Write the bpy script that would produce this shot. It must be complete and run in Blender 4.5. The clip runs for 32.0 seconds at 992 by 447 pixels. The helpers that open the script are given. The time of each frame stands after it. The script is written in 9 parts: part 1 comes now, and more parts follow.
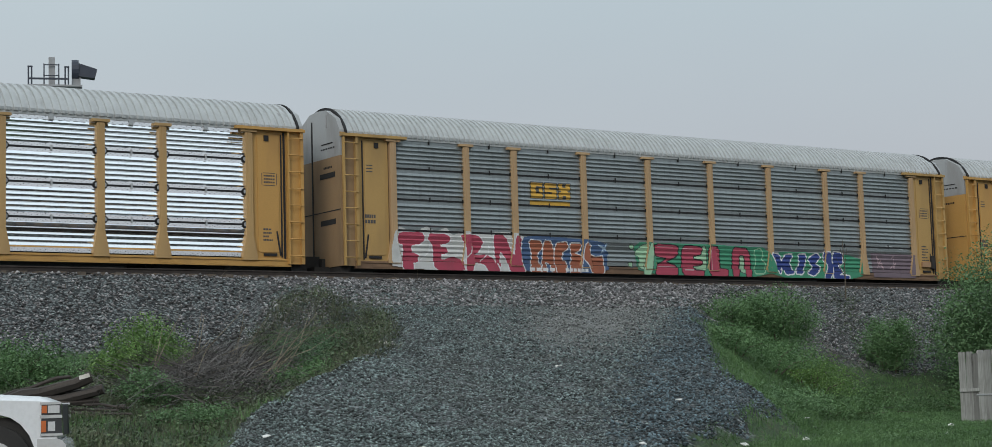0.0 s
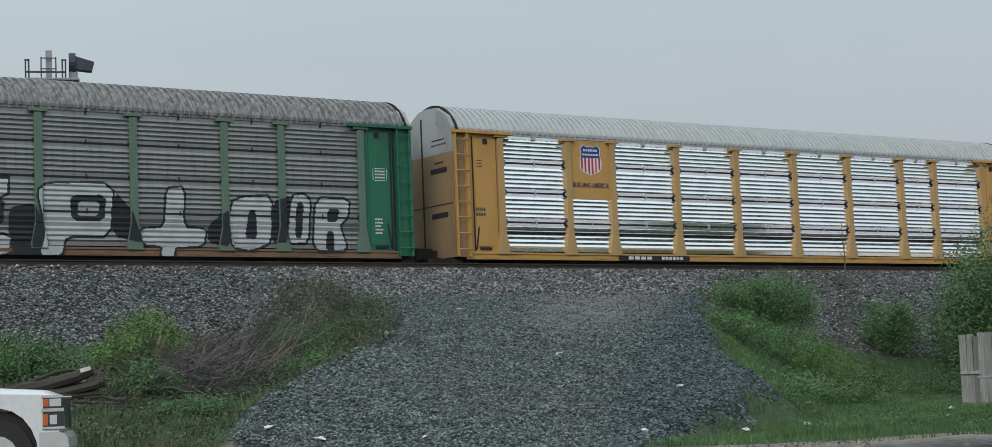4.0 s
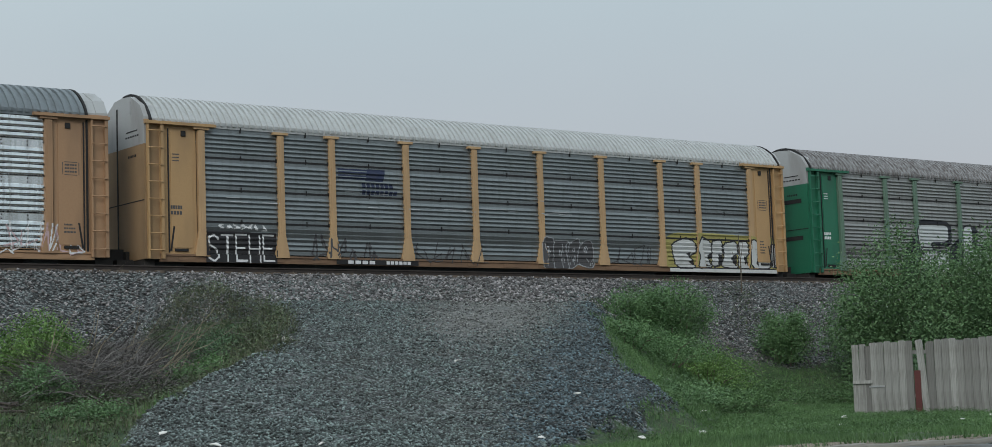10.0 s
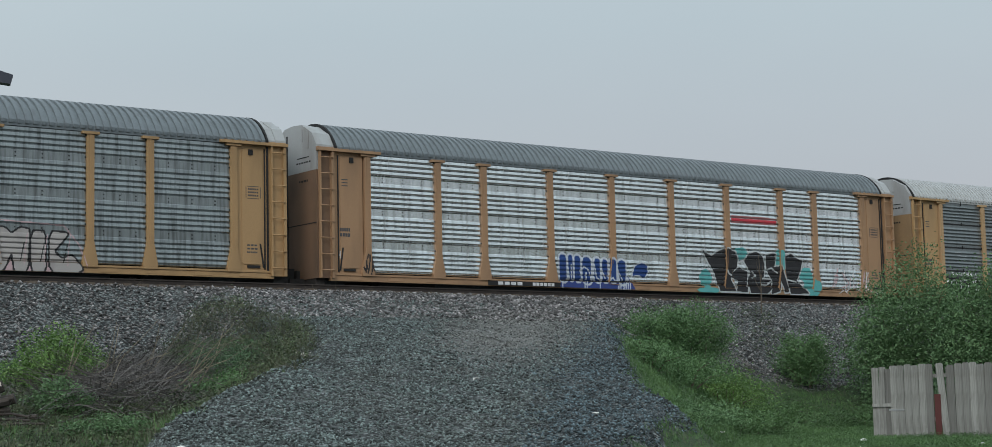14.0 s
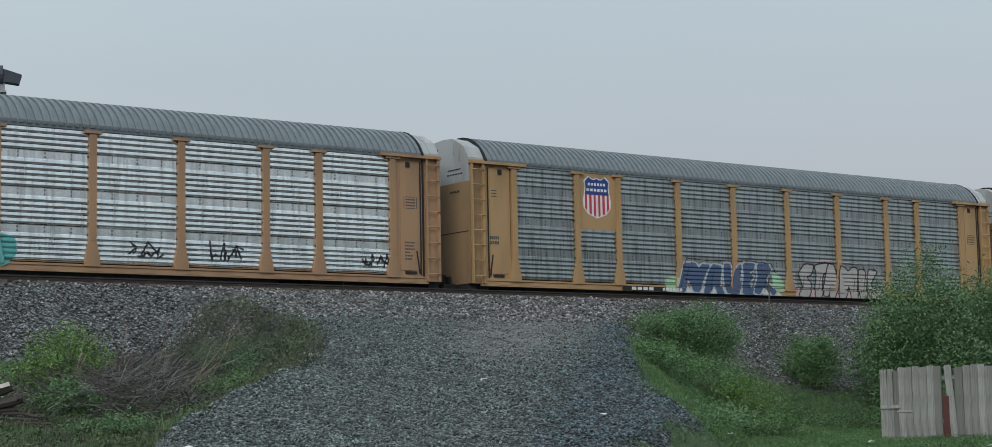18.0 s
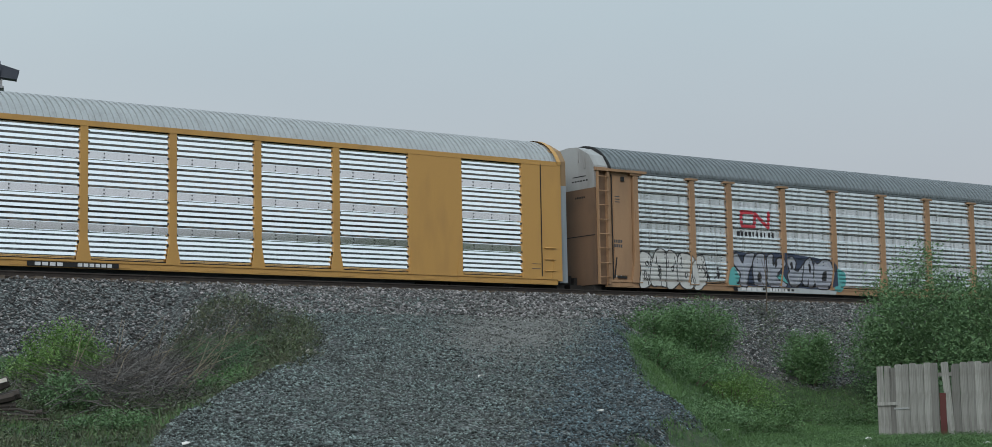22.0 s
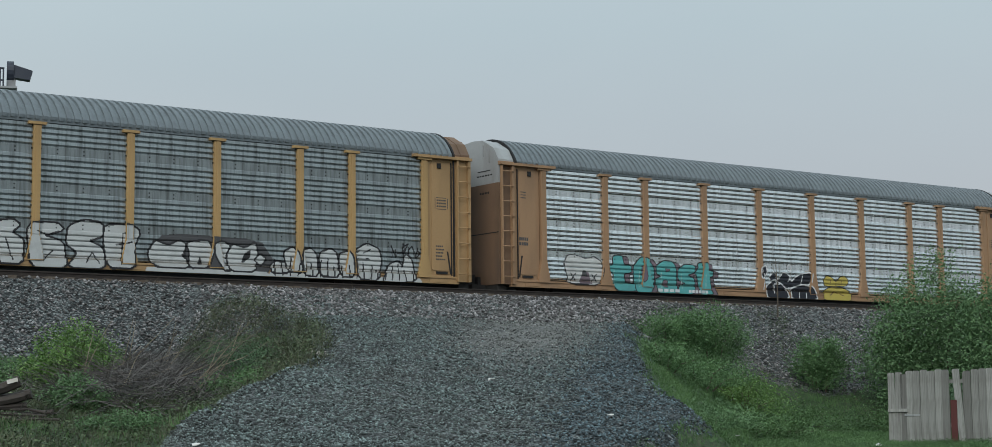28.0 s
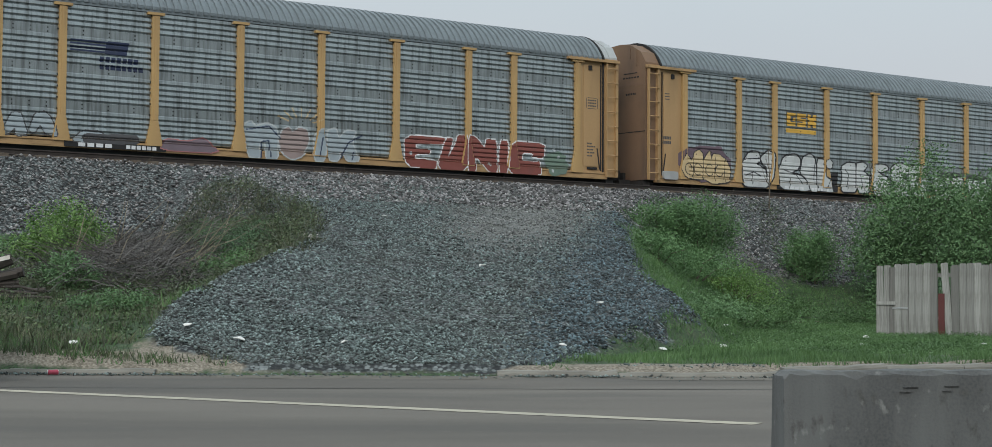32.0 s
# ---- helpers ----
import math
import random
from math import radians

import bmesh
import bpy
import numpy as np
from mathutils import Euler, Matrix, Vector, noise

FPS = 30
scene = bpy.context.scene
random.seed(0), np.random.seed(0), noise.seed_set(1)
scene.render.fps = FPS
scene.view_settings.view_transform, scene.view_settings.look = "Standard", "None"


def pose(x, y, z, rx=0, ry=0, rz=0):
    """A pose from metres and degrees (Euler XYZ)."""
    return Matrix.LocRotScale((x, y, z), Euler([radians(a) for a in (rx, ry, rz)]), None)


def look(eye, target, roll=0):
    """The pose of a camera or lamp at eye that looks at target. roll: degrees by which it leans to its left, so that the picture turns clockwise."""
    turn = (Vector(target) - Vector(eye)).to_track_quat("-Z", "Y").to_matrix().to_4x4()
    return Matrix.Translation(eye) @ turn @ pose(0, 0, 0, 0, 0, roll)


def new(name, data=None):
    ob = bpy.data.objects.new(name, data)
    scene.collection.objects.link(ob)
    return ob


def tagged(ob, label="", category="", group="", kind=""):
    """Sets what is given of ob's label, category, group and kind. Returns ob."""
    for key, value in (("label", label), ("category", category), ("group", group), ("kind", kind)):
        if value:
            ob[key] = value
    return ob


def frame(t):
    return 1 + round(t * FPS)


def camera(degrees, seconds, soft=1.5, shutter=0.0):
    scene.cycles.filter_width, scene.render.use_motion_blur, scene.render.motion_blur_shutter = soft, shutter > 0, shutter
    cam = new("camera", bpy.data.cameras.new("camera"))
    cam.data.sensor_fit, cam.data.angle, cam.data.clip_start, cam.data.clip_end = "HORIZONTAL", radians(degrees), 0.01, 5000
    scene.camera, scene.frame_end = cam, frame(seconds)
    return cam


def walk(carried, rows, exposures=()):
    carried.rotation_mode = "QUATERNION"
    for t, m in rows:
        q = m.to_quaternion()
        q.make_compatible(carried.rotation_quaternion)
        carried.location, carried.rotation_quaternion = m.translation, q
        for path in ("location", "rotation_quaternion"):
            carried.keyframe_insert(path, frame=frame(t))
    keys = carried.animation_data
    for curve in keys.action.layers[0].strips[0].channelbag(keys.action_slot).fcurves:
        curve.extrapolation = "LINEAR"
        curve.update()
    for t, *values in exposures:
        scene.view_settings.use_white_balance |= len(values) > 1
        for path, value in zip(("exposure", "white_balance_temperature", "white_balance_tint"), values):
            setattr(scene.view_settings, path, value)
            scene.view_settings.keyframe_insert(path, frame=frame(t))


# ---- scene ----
DUR = 32.0
EYE_Z = 1.0
TRACK_TURN = 90 - 56.34           # degrees from +x to the direction of travel
U = Vector((math.sin(radians(56.34)), math.cos(radians(56.34)), 0))
N = Vector((-U.y, U.x, 0))        # away from the camera, across the track
TRACK_N = 49.06                   # centre line of the train's track
RAIL_Z = 4.88                     # top of rail
CAM_ROWS = [
    (0, -0.00, 5.88, 1.62),    (0.5, -0.15, 5.84, 1.72),    (1, -0.09, 5.82, 1.81),    (1.5, 0.02, 5.77, 1.91),
    (2, -0.01, 5.74, 2.01),    (2.5, -0.08, 5.70, 2.09),    (3, -0.13, 5.63, 2.21),    (3.5, -0.03, 5.57, 2.24),
    (4, 0.04, 5.49, 2.29),    (4.5, 0.03, 5.44, 2.35),    (6.5, -0.14, 5.38, 2.31),    (7, -0.26, 5.36, 2.30),
    (7.5, -0.39, 5.35, 2.31),    (8, -0.67, 5.41, 2.35),    (8.5, -0.47, 5.65, 2.27),    (9, -2.08, 5.69, 2.21),
    (9.5, -3.61, 5.58, 2.16),    (10, -3.33, 5.60, 1.97),    (10.5, -3.19, 5.64, 1.75),    (11, -3.10, 5.75, 1.63),
    (11.5, -3.06, 5.88, 1.56),    (12, -2.88, 5.96, 1.46),    (12.5, -2.74, 6.05, 1.39),    (13, -2.73, 6.11, 1.34),
    (13.5, -2.74, 6.16, 1.27),    (14, -2.73, 6.22, 1.26),    (14.5, -2.68, 6.23, 1.24),    (16.5, -2.54, 6.29, 1.15),
    (17, -2.42, 6.29, 1.13),    (17.5, -2.48, 6.28, 1.12),    (18, -2.48, 6.25, 1.12),    (18.5, -2.51, 6.22, 1.09),
    (19, -2.44, 6.22, 1.10),    (19.5, -2.45, 6.22, 1.11),    (20, -2.54, 6.19, 1.04),    (20.5, -2.52, 6.17, 1.04),
    (21, -2.55, 6.14, 1.05),    (21.5, -2.52, 6.14, 1.03),    (22, -2.57, 6.13, 1.04),    (22.5, -2.51, 6.16, 1.02),
    (23, -2.52, 6.18, 0.96),    (23.5, -2.59, 6.19, 0.97),    (24, -2.45, 6.14, 0.90),    (24.5, -2.44, 6.13, 0.83),
    (25, -2.39, 6.11, 0.75),    (25.5, -2.36, 6.10, 0.71),    (27.5, -2.27, 6.19, 0.58),    (28, -2.24, 6.25, 0.61),
    (28.5, -2.25, 6.30, 0.57),    (29, -2.31, 6.34, 0.57),    (29.5, -2.31, 6.36, 0.55),    (30, -2.29, 6.39, 0.55),
    (30.5, -2.32, 6.40, 0.58),    (31, -2.29, 6.39, 0.55),    (31.5, -1.48, 4.49, 0.66),    (31.7, -1.11, 2.85, 0.75),
    (32, -2.56, 2.49, -0.39),
]
TRAIN_ROWS = [
    (0, 0.00),    (0.5, 4.07),    (1, 8.21),    (1.5, 12.55),    (2, 16.65),    (2.5, 20.75),    (3, 24.89),    (3.5, 28.99),
    (4, 33.09),    (4.5, 37.21),    (5, 41.39),    (5.5, 45.63),    (6, 49.94),    (6.5, 54.32),    (7, 58.76),    (7.5, 62.95),
    (8, 67.11),    (8.5, 71.29),    (9, 75.46),    (9.5, 79.66),    (10, 83.85),    (10.5, 88.05),    (11, 92.20),    (11.5, 96.43),
    (12, 100.66),    (12.5, 105.14),    (13, 109.33),    (13.5, 113.60),    (14, 117.84),    (14.5, 122.07),    (15, 126.31),    (15.5, 130.55),
    (16, 134.79),    (16.5, 139.04),    (17, 143.29),    (17.5, 147.60),    (18, 152.18),    (18.5, 156.43),    (19, 160.73),    (19.5, 165.02),
    (20, 169.32),    (20.5, 173.66),    (21, 177.97),    (21.5, 182.27),    (22, 186.60),    (22.5, 190.94),    (23, 195.28),    (23.5, 199.92),
    (24, 204.31),    (24.5, 208.63),    (25, 213.02),    (25.5, 217.41),    (26, 221.80),    (26.5, 226.20),    (27, 230.59),    (27.5, 235.00),
    (28, 239.40),    (28.5, 243.82),    (29, 248.23),    (29.5, 252.89),    (30, 257.36),    (30.5, 261.79),    (31, 266.22),    (31.5, 270.65),
    (32, 275.08),
]

cam = camera(31.99, DUR, soft=0.6)
walk(cam, [(t, pose(0, 0, EYE_Z, 90 + p, r, y)) for t, y, p, r in CAM_ROWS], [(0, 0.0, 6540, 11.5), (4.5, 0.0, 6520, 11.0), (9, 0.0, 6480, 10.5), (14, 0.0, 6490, 10.5), (18, 0.0, 6470, 11.0), (28, 0.0, 6440, 8.5), (30.5, 0.0, 6440, 8.5), (31.2, 0.04, 6480, 9.0), (31.6, 0.16, 6540, 10.0), (32, 0.25, 6590, 10.5)])

# ---- light: bright overcast, soft sun from behind the camera's left ----
world = bpy.data.worlds.new("sky")
scene.world = world
world.use_nodes = True
wn, wl = world.node_tree.nodes, world.node_tree.links
sky = wn.new("ShaderNodeTexSky")
sky.sky_type, sky.sun_disc = "NISHITA", False
sky.sun_elevation, sky.sun_rotation = radians(48), radians(200)
sky.air_density, sky.dust_density = 1.0, 4.0
sky_k = wn.new("ShaderNodeVectorMath")
sky_k.operation = "SCALE"
sky_k.inputs["Scale"].default_value = 0.08
wl.new(sky.outputs[0], sky_k.inputs[0])
cloud_co = wn.new("ShaderNodeTexCoord")
cloud_map = wn.new("ShaderNodeMapping")
cloud_map.inputs["Scale"].default_value = (1.2, 1.2, 3.0)
cloud = wn.new("ShaderNodeTexNoise")
cloud.inputs["Scale"].default_value, cloud.inputs["Detail"].default_value = 1.6, 4
ramp = wn.new("ShaderNodeValToRGB")
ramp.color_ramp.elements[0].position, ramp.color_ramp.elements[0].color = 0.3, (0.462, 0.54, 0.595, 1)
ramp.color_ramp.elements[1].position, ramp.color_ramp.elements[1].color = 0.7, (0.51, 0.585, 0.632, 1)
wl.new(cloud_co.outputs["Generated"], cloud_map.inputs[0])
wl.new(cloud_map.outputs[0], cloud.inputs["Vector"])
wl.new(cloud.outputs["Fac"], ramp.inputs[0])
sky_mix = wn.new("ShaderNodeMix")
sky_mix.data_type = "RGBA"
sky_mix.inputs["Factor"].default_value = 0.9
wl.new(sky_k.outputs[0], sky_mix.inputs["A"])
wl.new(ramp.outputs[0], sky_mix.inputs["B"])
low_sky = wn.new("ShaderNodeMix")
low_sky.data_type, low_sky.blend_type = "RGBA", "MULTIPLY"
low_sky.inputs["Factor"].default_value = 1.0
wl.new(sky_mix.outputs["Result"], low_sky.inputs["A"])
wl.new(low_sky.outputs["Result"], wn["Background"].inputs["Color"])
# an overcast sky is brightest overhead
way = wn.new("ShaderNodeSeparateXYZ")
wl.new(cloud_co.outputs["Generated"], way.inputs[0])
tone = wn.new("ShaderNodeValToRGB")
tone.color_ramp.elements[0].position, tone.color_ramp.elements[0].color = 0.1, (1.08, 1.0, 0.99, 1)
tone.color_ramp.elements[1].position, tone.color_ramp.elements[1].color = 0.22, (0.985, 1.005, 0.99, 1)
wl.new(way.outputs["Z"], tone.inputs[0])
wl.new(tone.outputs[0], low_sky.inputs["B"])
rise = wn.new("ShaderNodeMapRange")
rise.inputs["From Min"].default_value, rise.inputs["From Max"].default_value = 0.0, 1.0
rise.inputs["To Min"].default_value, rise.inputs["To Max"].default_value = 0.8, 1.95
wl.new(way.outputs["Z"], rise.inputs["Value"])
wl.new(rise.outputs[0], wn["Background"].inputs["Strength"])
sun = new("sun", bpy.data.lights.new("sun", "SUN"))
sun.data.energy, sun.data.angle, sun.data.color = 1.3, radians(25), (1.0, 0.98, 0.94)
sun.matrix_world = look((-16, -34, 34), (0, 20, 0))


# ---- node material helpers ----
def principled(name, rough=0.6, metal=0.0):
    m = bpy.data.materials.new(name)
    m.use_nodes = True
    b = m.node_tree.nodes["Principled BSDF"]
    b.inputs["Roughness"].default_value, b.inputs["Metallic"].default_value = rough, metal
    return m, m.node_tree.nodes, m.node_tree.links, b


def noise_at(m, scale, detail=4, stretch=(1, 1, 1), coords="Object"):
    n, l = m.node_tree.nodes, m.node_tree.links
    c, mp, t = n.new("ShaderNodeTexCoord"), n.new("ShaderNodeMapping"), n.new("ShaderNodeTexNoise")
    mp.inputs["Scale"].default_value = stretch
    t.inputs["Scale"].default_value, t.inputs["Detail"].default_value = scale, detail
    l.new(c.outputs[coords], mp.inputs[0])
    l.new(mp.outputs[0], t.inputs["Vector"])
    return t.outputs["Fac"]


def band(m, fac, lo, hi, a, b):
    """Colour a below lo, b above hi of a value."""
    n, l = m.node_tree.nodes, m.node_tree.links
    r = n.new("ShaderNodeValToRGB")
    r.color_ramp.elements[0].position, r.color_ramp.elements[0].color = lo, (*a, 1)
    r.color_ramp.elements[1].position, r.color_ramp.elements[1].color = hi, (*b, 1)
    l.new(fac, r.inputs[0])
    return r.outputs["Color"]


def mix_rgb(m, fac, a, b, mode="MIX"):
    n, l = m.node_tree.nodes, m.node_tree.links
    x = n.new("ShaderNodeMix")
    x.data_type, x.blend_type = "RGBA", mode
    for sock, val in (("Factor", fac), ("A", a), ("B", b)):
        if hasattr(val, "is_linked"):
            l.new(val, x.inputs[sock])
        elif isinstance(val, (int, float)):
            x.inputs[sock].default_value = val
        else:
            x.inputs[sock].default_value = (*val, 1)
    return x.outputs["Result"]


def relief(m, fac, strength, distance=0.02):
    n, l = m.node_tree.nodes, m.node_tree.links
    b = n.new("ShaderNodeBump")
    b.inputs["Strength"].default_value, b.inputs["Distance"].default_value = strength, distance
    l.new(fac, b.inputs["Height"])
    l.new(b.outputs["Normal"], n["Principled BSDF"].inputs["Normal"])


def worn(name, base, dirt, rough=0.6, metal=0.0, scale=2.0, amount=0.5, streak=(1, 1, 1), grain=30.0, bump=0.15):
    """Paint or metal with large stains of the colour dirt and fine grain."""
    m, n, l, b = principled(name, rough, metal)
    big = noise_at(m, scale, 5, streak)
    fine = noise_at(m, grain, 3)
    stained = mix_rgb(m, band(m, big, 0.62 - 0.3 * amount, 0.85, (0, 0, 0), (1, 1, 1)), base, dirt)
    dark = tuple(c * 0.82 for c in base)
    speck = mix_rgb(m, band(m, fine, 0.35, 0.6, (0.35, 0.35, 0.35), (0, 0, 0)), stained, dark)
    l.new(speck, b.inputs["Base Color"])
    rr = n.new("ShaderNodeMapRange")
    rr.inputs["To Min"].default_value, rr.inputs["To Max"].default_value = rough * 0.8, min(1, rough * 1.25)
    l.new(big, rr.inputs["Value"])
    l.new(rr.outputs[0], b.inputs["Roughness"])
    if bump:
        relief(m, fine, bump, 0.004)
    return m


# ---- mesh helpers ----
class Shape:
    """Collects points and faces for one mesh."""

    def __init__(self):
        self.v, self.f, self.mat = [], [], []

    def add(self, pts, faces, mat=0):
        k = len(self.v)
        self.v += [tuple(p) for p in pts]
        self.f += [tuple(k + i for i in q) for q in faces]
        self.mat += [mat] * len(faces)
        return self

    def box(self, x0, x1, y0, y1, z0, z1, mat=0, c=0.0):
        """A box; with c its long edges are chamfered in the x-z plane's outline."""
        if c <= 0:
            p = [(x, y, z) for z in (z0, z1) for y in (y0, y1) for x in (x0, x1)]
            return self.add(p, [(0, 2, 3, 1), (4, 5, 7, 6), (0, 1, 5, 4), (2, 6, 7, 3), (0, 4, 6, 2), (1, 3, 7, 5)], mat)
        o = [(x0 + c, z0), (x1 - c, z0), (x1, z0 + c), (x1, z1 - c), (x1 - c, z1), (x0 + c, z1), (x0, z1 - c), (x0, z0 + c)]
        return self.prism([(x, z) for x, z in o], y0, y1, "y", mat)

    def prism(self, outline, a, b, axis="y", mat=0):
        """An outline of (p, q), extruded from a to b along the axis."""
        def put(p, q, d):
            return {"x": (d, p, q), "y": (p, d, q), "z": (p, q, d)}[axis]
        n = len(outline)
        pts = [put(p, q, a) for p, q in outline] + [put(p, q, b) for p, q in outline]
        faces = [tuple(range(n)), tuple(range(2 * n - 1, n - 1, -1))]
        faces += [(i, n + i, n + (i + 1) % n, (i + 1) % n) for i in range(n)]
        return self.add(pts, faces, mat)

    def tube(self, path, r, sides=6, mat=0, taper=None, cap=True):
        path = [Vector(p) for p in path]
        k = len(self.v)
        for i, p in enumerate(path):
            d = (path[min(i + 1, len(path) - 1)] - path[max(i - 1, 0)]).normalized()
            a = d.cross(Vector((0, 0, 1)) if abs(d.z) < 0.9 else Vector((1, 0, 0))).normalized()
            b = d.cross(a)
            rr = r if taper is None else r + (taper - r) * i / max(1, len(path) - 1)
            for j in range(sides):
                t = 2 * math.pi * j / sides
                self.v.append(tuple(p + a * rr * math.cos(t) + b * rr * math.sin(t)))
        for i in range(len(path) - 1):
            for j in range(sides):
                q = (k + i * sides + j, k + i * sides + (j + 1) % sides)
                self.f.append((q[0], q[1], q[1] + sides, q[0] + sides))
                self.mat.append(mat)
        if cap:
            self.f.append(tuple(range(k + sides - 1, k - 1, -1)))
            e = k + (len(path) - 1) * sides
            self.f.append(tuple(range(e, e + sides)))
            self.mat += [mat, mat]
        return self

    def moved(self, m):
        self.v = [tuple(m @ Vector(p)) for p in self.v]
        return self

    def mesh(self, name, mats, smooth=False):
        me = bpy.data.meshes.new(name)
        me.from_pydata(self.v, [], self.f)
        for m in mats if isinstance(mats, (list, tuple)) else [mats]:
            me.materials.append(m)
        if len(me.materials) > 1:
            me.polygons.foreach_set("material_index", self.mat)
        if smooth:
            me.polygons.foreach_set("use_smooth", [True] * len(me.polygons))
        fix = bmesh.new()
        fix.from_mesh(me)
        if len(fix.faces) < 6000:
            bmesh.ops.recalc_face_normals(fix, faces=fix.faces)
            fix.to_mesh(me)
        fix.free()
        me.update()
        return me


def part(name, shape, mats, parent=None, label="", smooth=False):
    me = shape if isinstance(shape, bpy.types.Mesh) else shape.mesh(name, mats, smooth)
    ob = new(name, me)
    if parent is not None:
        ob.parent = parent
    if label:
        tagged(ob, label)
    return ob


def group_at(name, m, label, category, group="", kind=""):
    e = new(name)
    e.matrix_world = m
    return tagged(e, label, category, group, kind)


def fast_mesh(name, verts, faces, mats):
    """A mesh from arrays of equal faces (triangles or quads)."""
    verts, faces = np.asarray(verts, np.float32), np.asarray(faces, np.int32)
    me = bpy.data.meshes.new(name)
    me.vertices.add(len(verts))
    me.vertices.foreach_set("co", verts.ravel())
    k = faces.shape[1]
    me.loops.add(faces.size)
    me.loops.foreach_set("vertex_index", faces.ravel())
    me.polygons.add(len(faces))
    me.polygons.foreach_set("loop_start", np.arange(0, faces.size, k, dtype=np.int32))
    me.polygons.foreach_set("loop_total", np.full(len(faces), k, np.int32))
    for m in mats if isinstance(mats, (list, tuple)) else [mats]:
        me.materials.append(m)
    me.update(calc_edges=True)
    return me


# ---- materials of the ground ----
def ground_material():
    """Soil and turf, with gravel where the mesh says so."""
    m, n, l, b = principled("ground_soil_gravel", 0.95)
    at = n.new("ShaderNodeAttribute")
    at.attribute_name = "gravel"
    big, mid, fine = noise_at(m, 0.5, 5), noise_at(m, 4, 5), noise_at(m, 28, 4)
    turf = mix_rgb(m, band(m, mid, 0.35, 0.65, (0, 0, 0), (1, 1, 1)), (0.028, 0.066, 0.024), (0.06, 0.11, 0.04))
    turf = mix_rgb(m, band(m, fine, 0.42, 0.6, (0, 0, 0), (0.85, 0.85, 0.85)), turf, (0.014, 0.024, 0.01))
    turf = mix_rgb(m, band(m, noise_at(m, 11, 4), 0.56, 0.7, (0, 0, 0), (0.6, 0.6, 0.6)), turf, (0.1, 0.095, 0.055))
    turf = mix_rgb(m, band(m, big, 0.6, 0.72, (0, 0, 0), (0.2, 0.2, 0.2)), turf, (0.1, 0.085, 0.058))
    vor = n.new("ShaderNodeTexVoronoi")
    vor.inputs["Scale"].default_value = 17
    co = n.new("ShaderNodeTexCoord")
    l.new(co.outputs["Object"], vor.inputs["Vector"])
    one = n.new("ShaderNodeSeparateColor")
    l.new(vor.outputs["Color"], one.inputs[0])
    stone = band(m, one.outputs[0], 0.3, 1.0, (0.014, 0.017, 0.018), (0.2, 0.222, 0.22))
    # shade in the gaps between stones, painted as near-black cell edges
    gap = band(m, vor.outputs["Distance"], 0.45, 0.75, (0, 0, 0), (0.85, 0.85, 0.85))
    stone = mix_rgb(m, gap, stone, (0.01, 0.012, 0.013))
    packed = n.new("ShaderNodeAttribute")
    packed.attribute_name = "packed"
    fines = mix_rgb(m, band(m, fine, 0.38, 0.66, (0, 0, 0), (1, 1, 1)), (0.07, 0.073, 0.071), (0.25, 0.245, 0.23))
    worn_in = n.new("ShaderNodeMath")
    worn_in.operation = "MULTIPLY"
    l.new(packed.outputs["Fac"], worn_in.inputs[0])
    l.new(band(m, mid, 0.35, 0.6, (0.2, 0.2, 0.2), (0.9, 0.9, 0.9)), worn_in.inputs[1])
    stone = mix_rgb(m, worn_in.outputs[0], stone, fines)
    bare = n.new("ShaderNodeAttribute")
    bare.attribute_name = "bare"
    rough_edge = n.new("ShaderNodeMath")
    rough_edge.operation = "MULTIPLY_ADD"
    l.new(mid, rough_edge.inputs[0])
    rough_edge.inputs[1].default_value = 0.8
    l.new(bare.outputs["Fac"], rough_edge.inputs[2])
    soil = mix_rgb(m, band(m, fine, 0.4, 0.65, (0, 0, 0), (1, 1, 1)), (0.13, 0.11, 0.085), (0.29, 0.255, 0.205))
    turf = mix_rgb(m, band(m, rough_edge.outputs[0], 0.8, 1.0, (0, 0, 0), (1, 1, 1)), turf, soil)
    edge = n.new("ShaderNodeMath")
    edge.operation = "MULTIPLY_ADD"
    l.new(mid, edge.inputs[0])
    edge.inputs[1].default_value = 0.7
    l.new(at.outputs["Fac"], edge.inputs[2])
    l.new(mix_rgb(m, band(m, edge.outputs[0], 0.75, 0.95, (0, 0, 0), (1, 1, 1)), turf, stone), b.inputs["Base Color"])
    relief(m, fine, 0.6, 0.03)
    return m


def road_material():
    m, n, l, b = principled("asphalt", 0.9)
    big, fine = noise_at(m, 0.35, 6, (0.4, 1.2, 1)), noise_at(m, 90, 3)
    base = mix_rgb(m, band(m, big, 0.4, 0.62, (0, 0, 0), (1, 1, 1)), (0.094, 0.082, 0.069), (0.15, 0.132, 0.111))
    patch = noise_at(m, 0.22, 3, (0.5, 1.6, 1))
    base = mix_rgb(m, band(m, patch, 0.54, 0.6, (0, 0, 0), (0.55, 0.55, 0.55)), base, (0.07, 0.064, 0.056))
    base = mix_rgb(m, band(m, noise_at(m, 7, 5), 0.6, 0.75, (0, 0, 0), (0.35, 0.35, 0.35)), base, (0.19, 0.17, 0.145))
    l.new(mix_rgb(m, band(m, fine, 0.45, 0.6, (0, 0, 0), (0.6, 0.6, 0.6)), base, (0.07, 0.065, 0.06)), b.inputs["Base Color"])
    relief(m, fine, 0.35, 0.006)
    return m


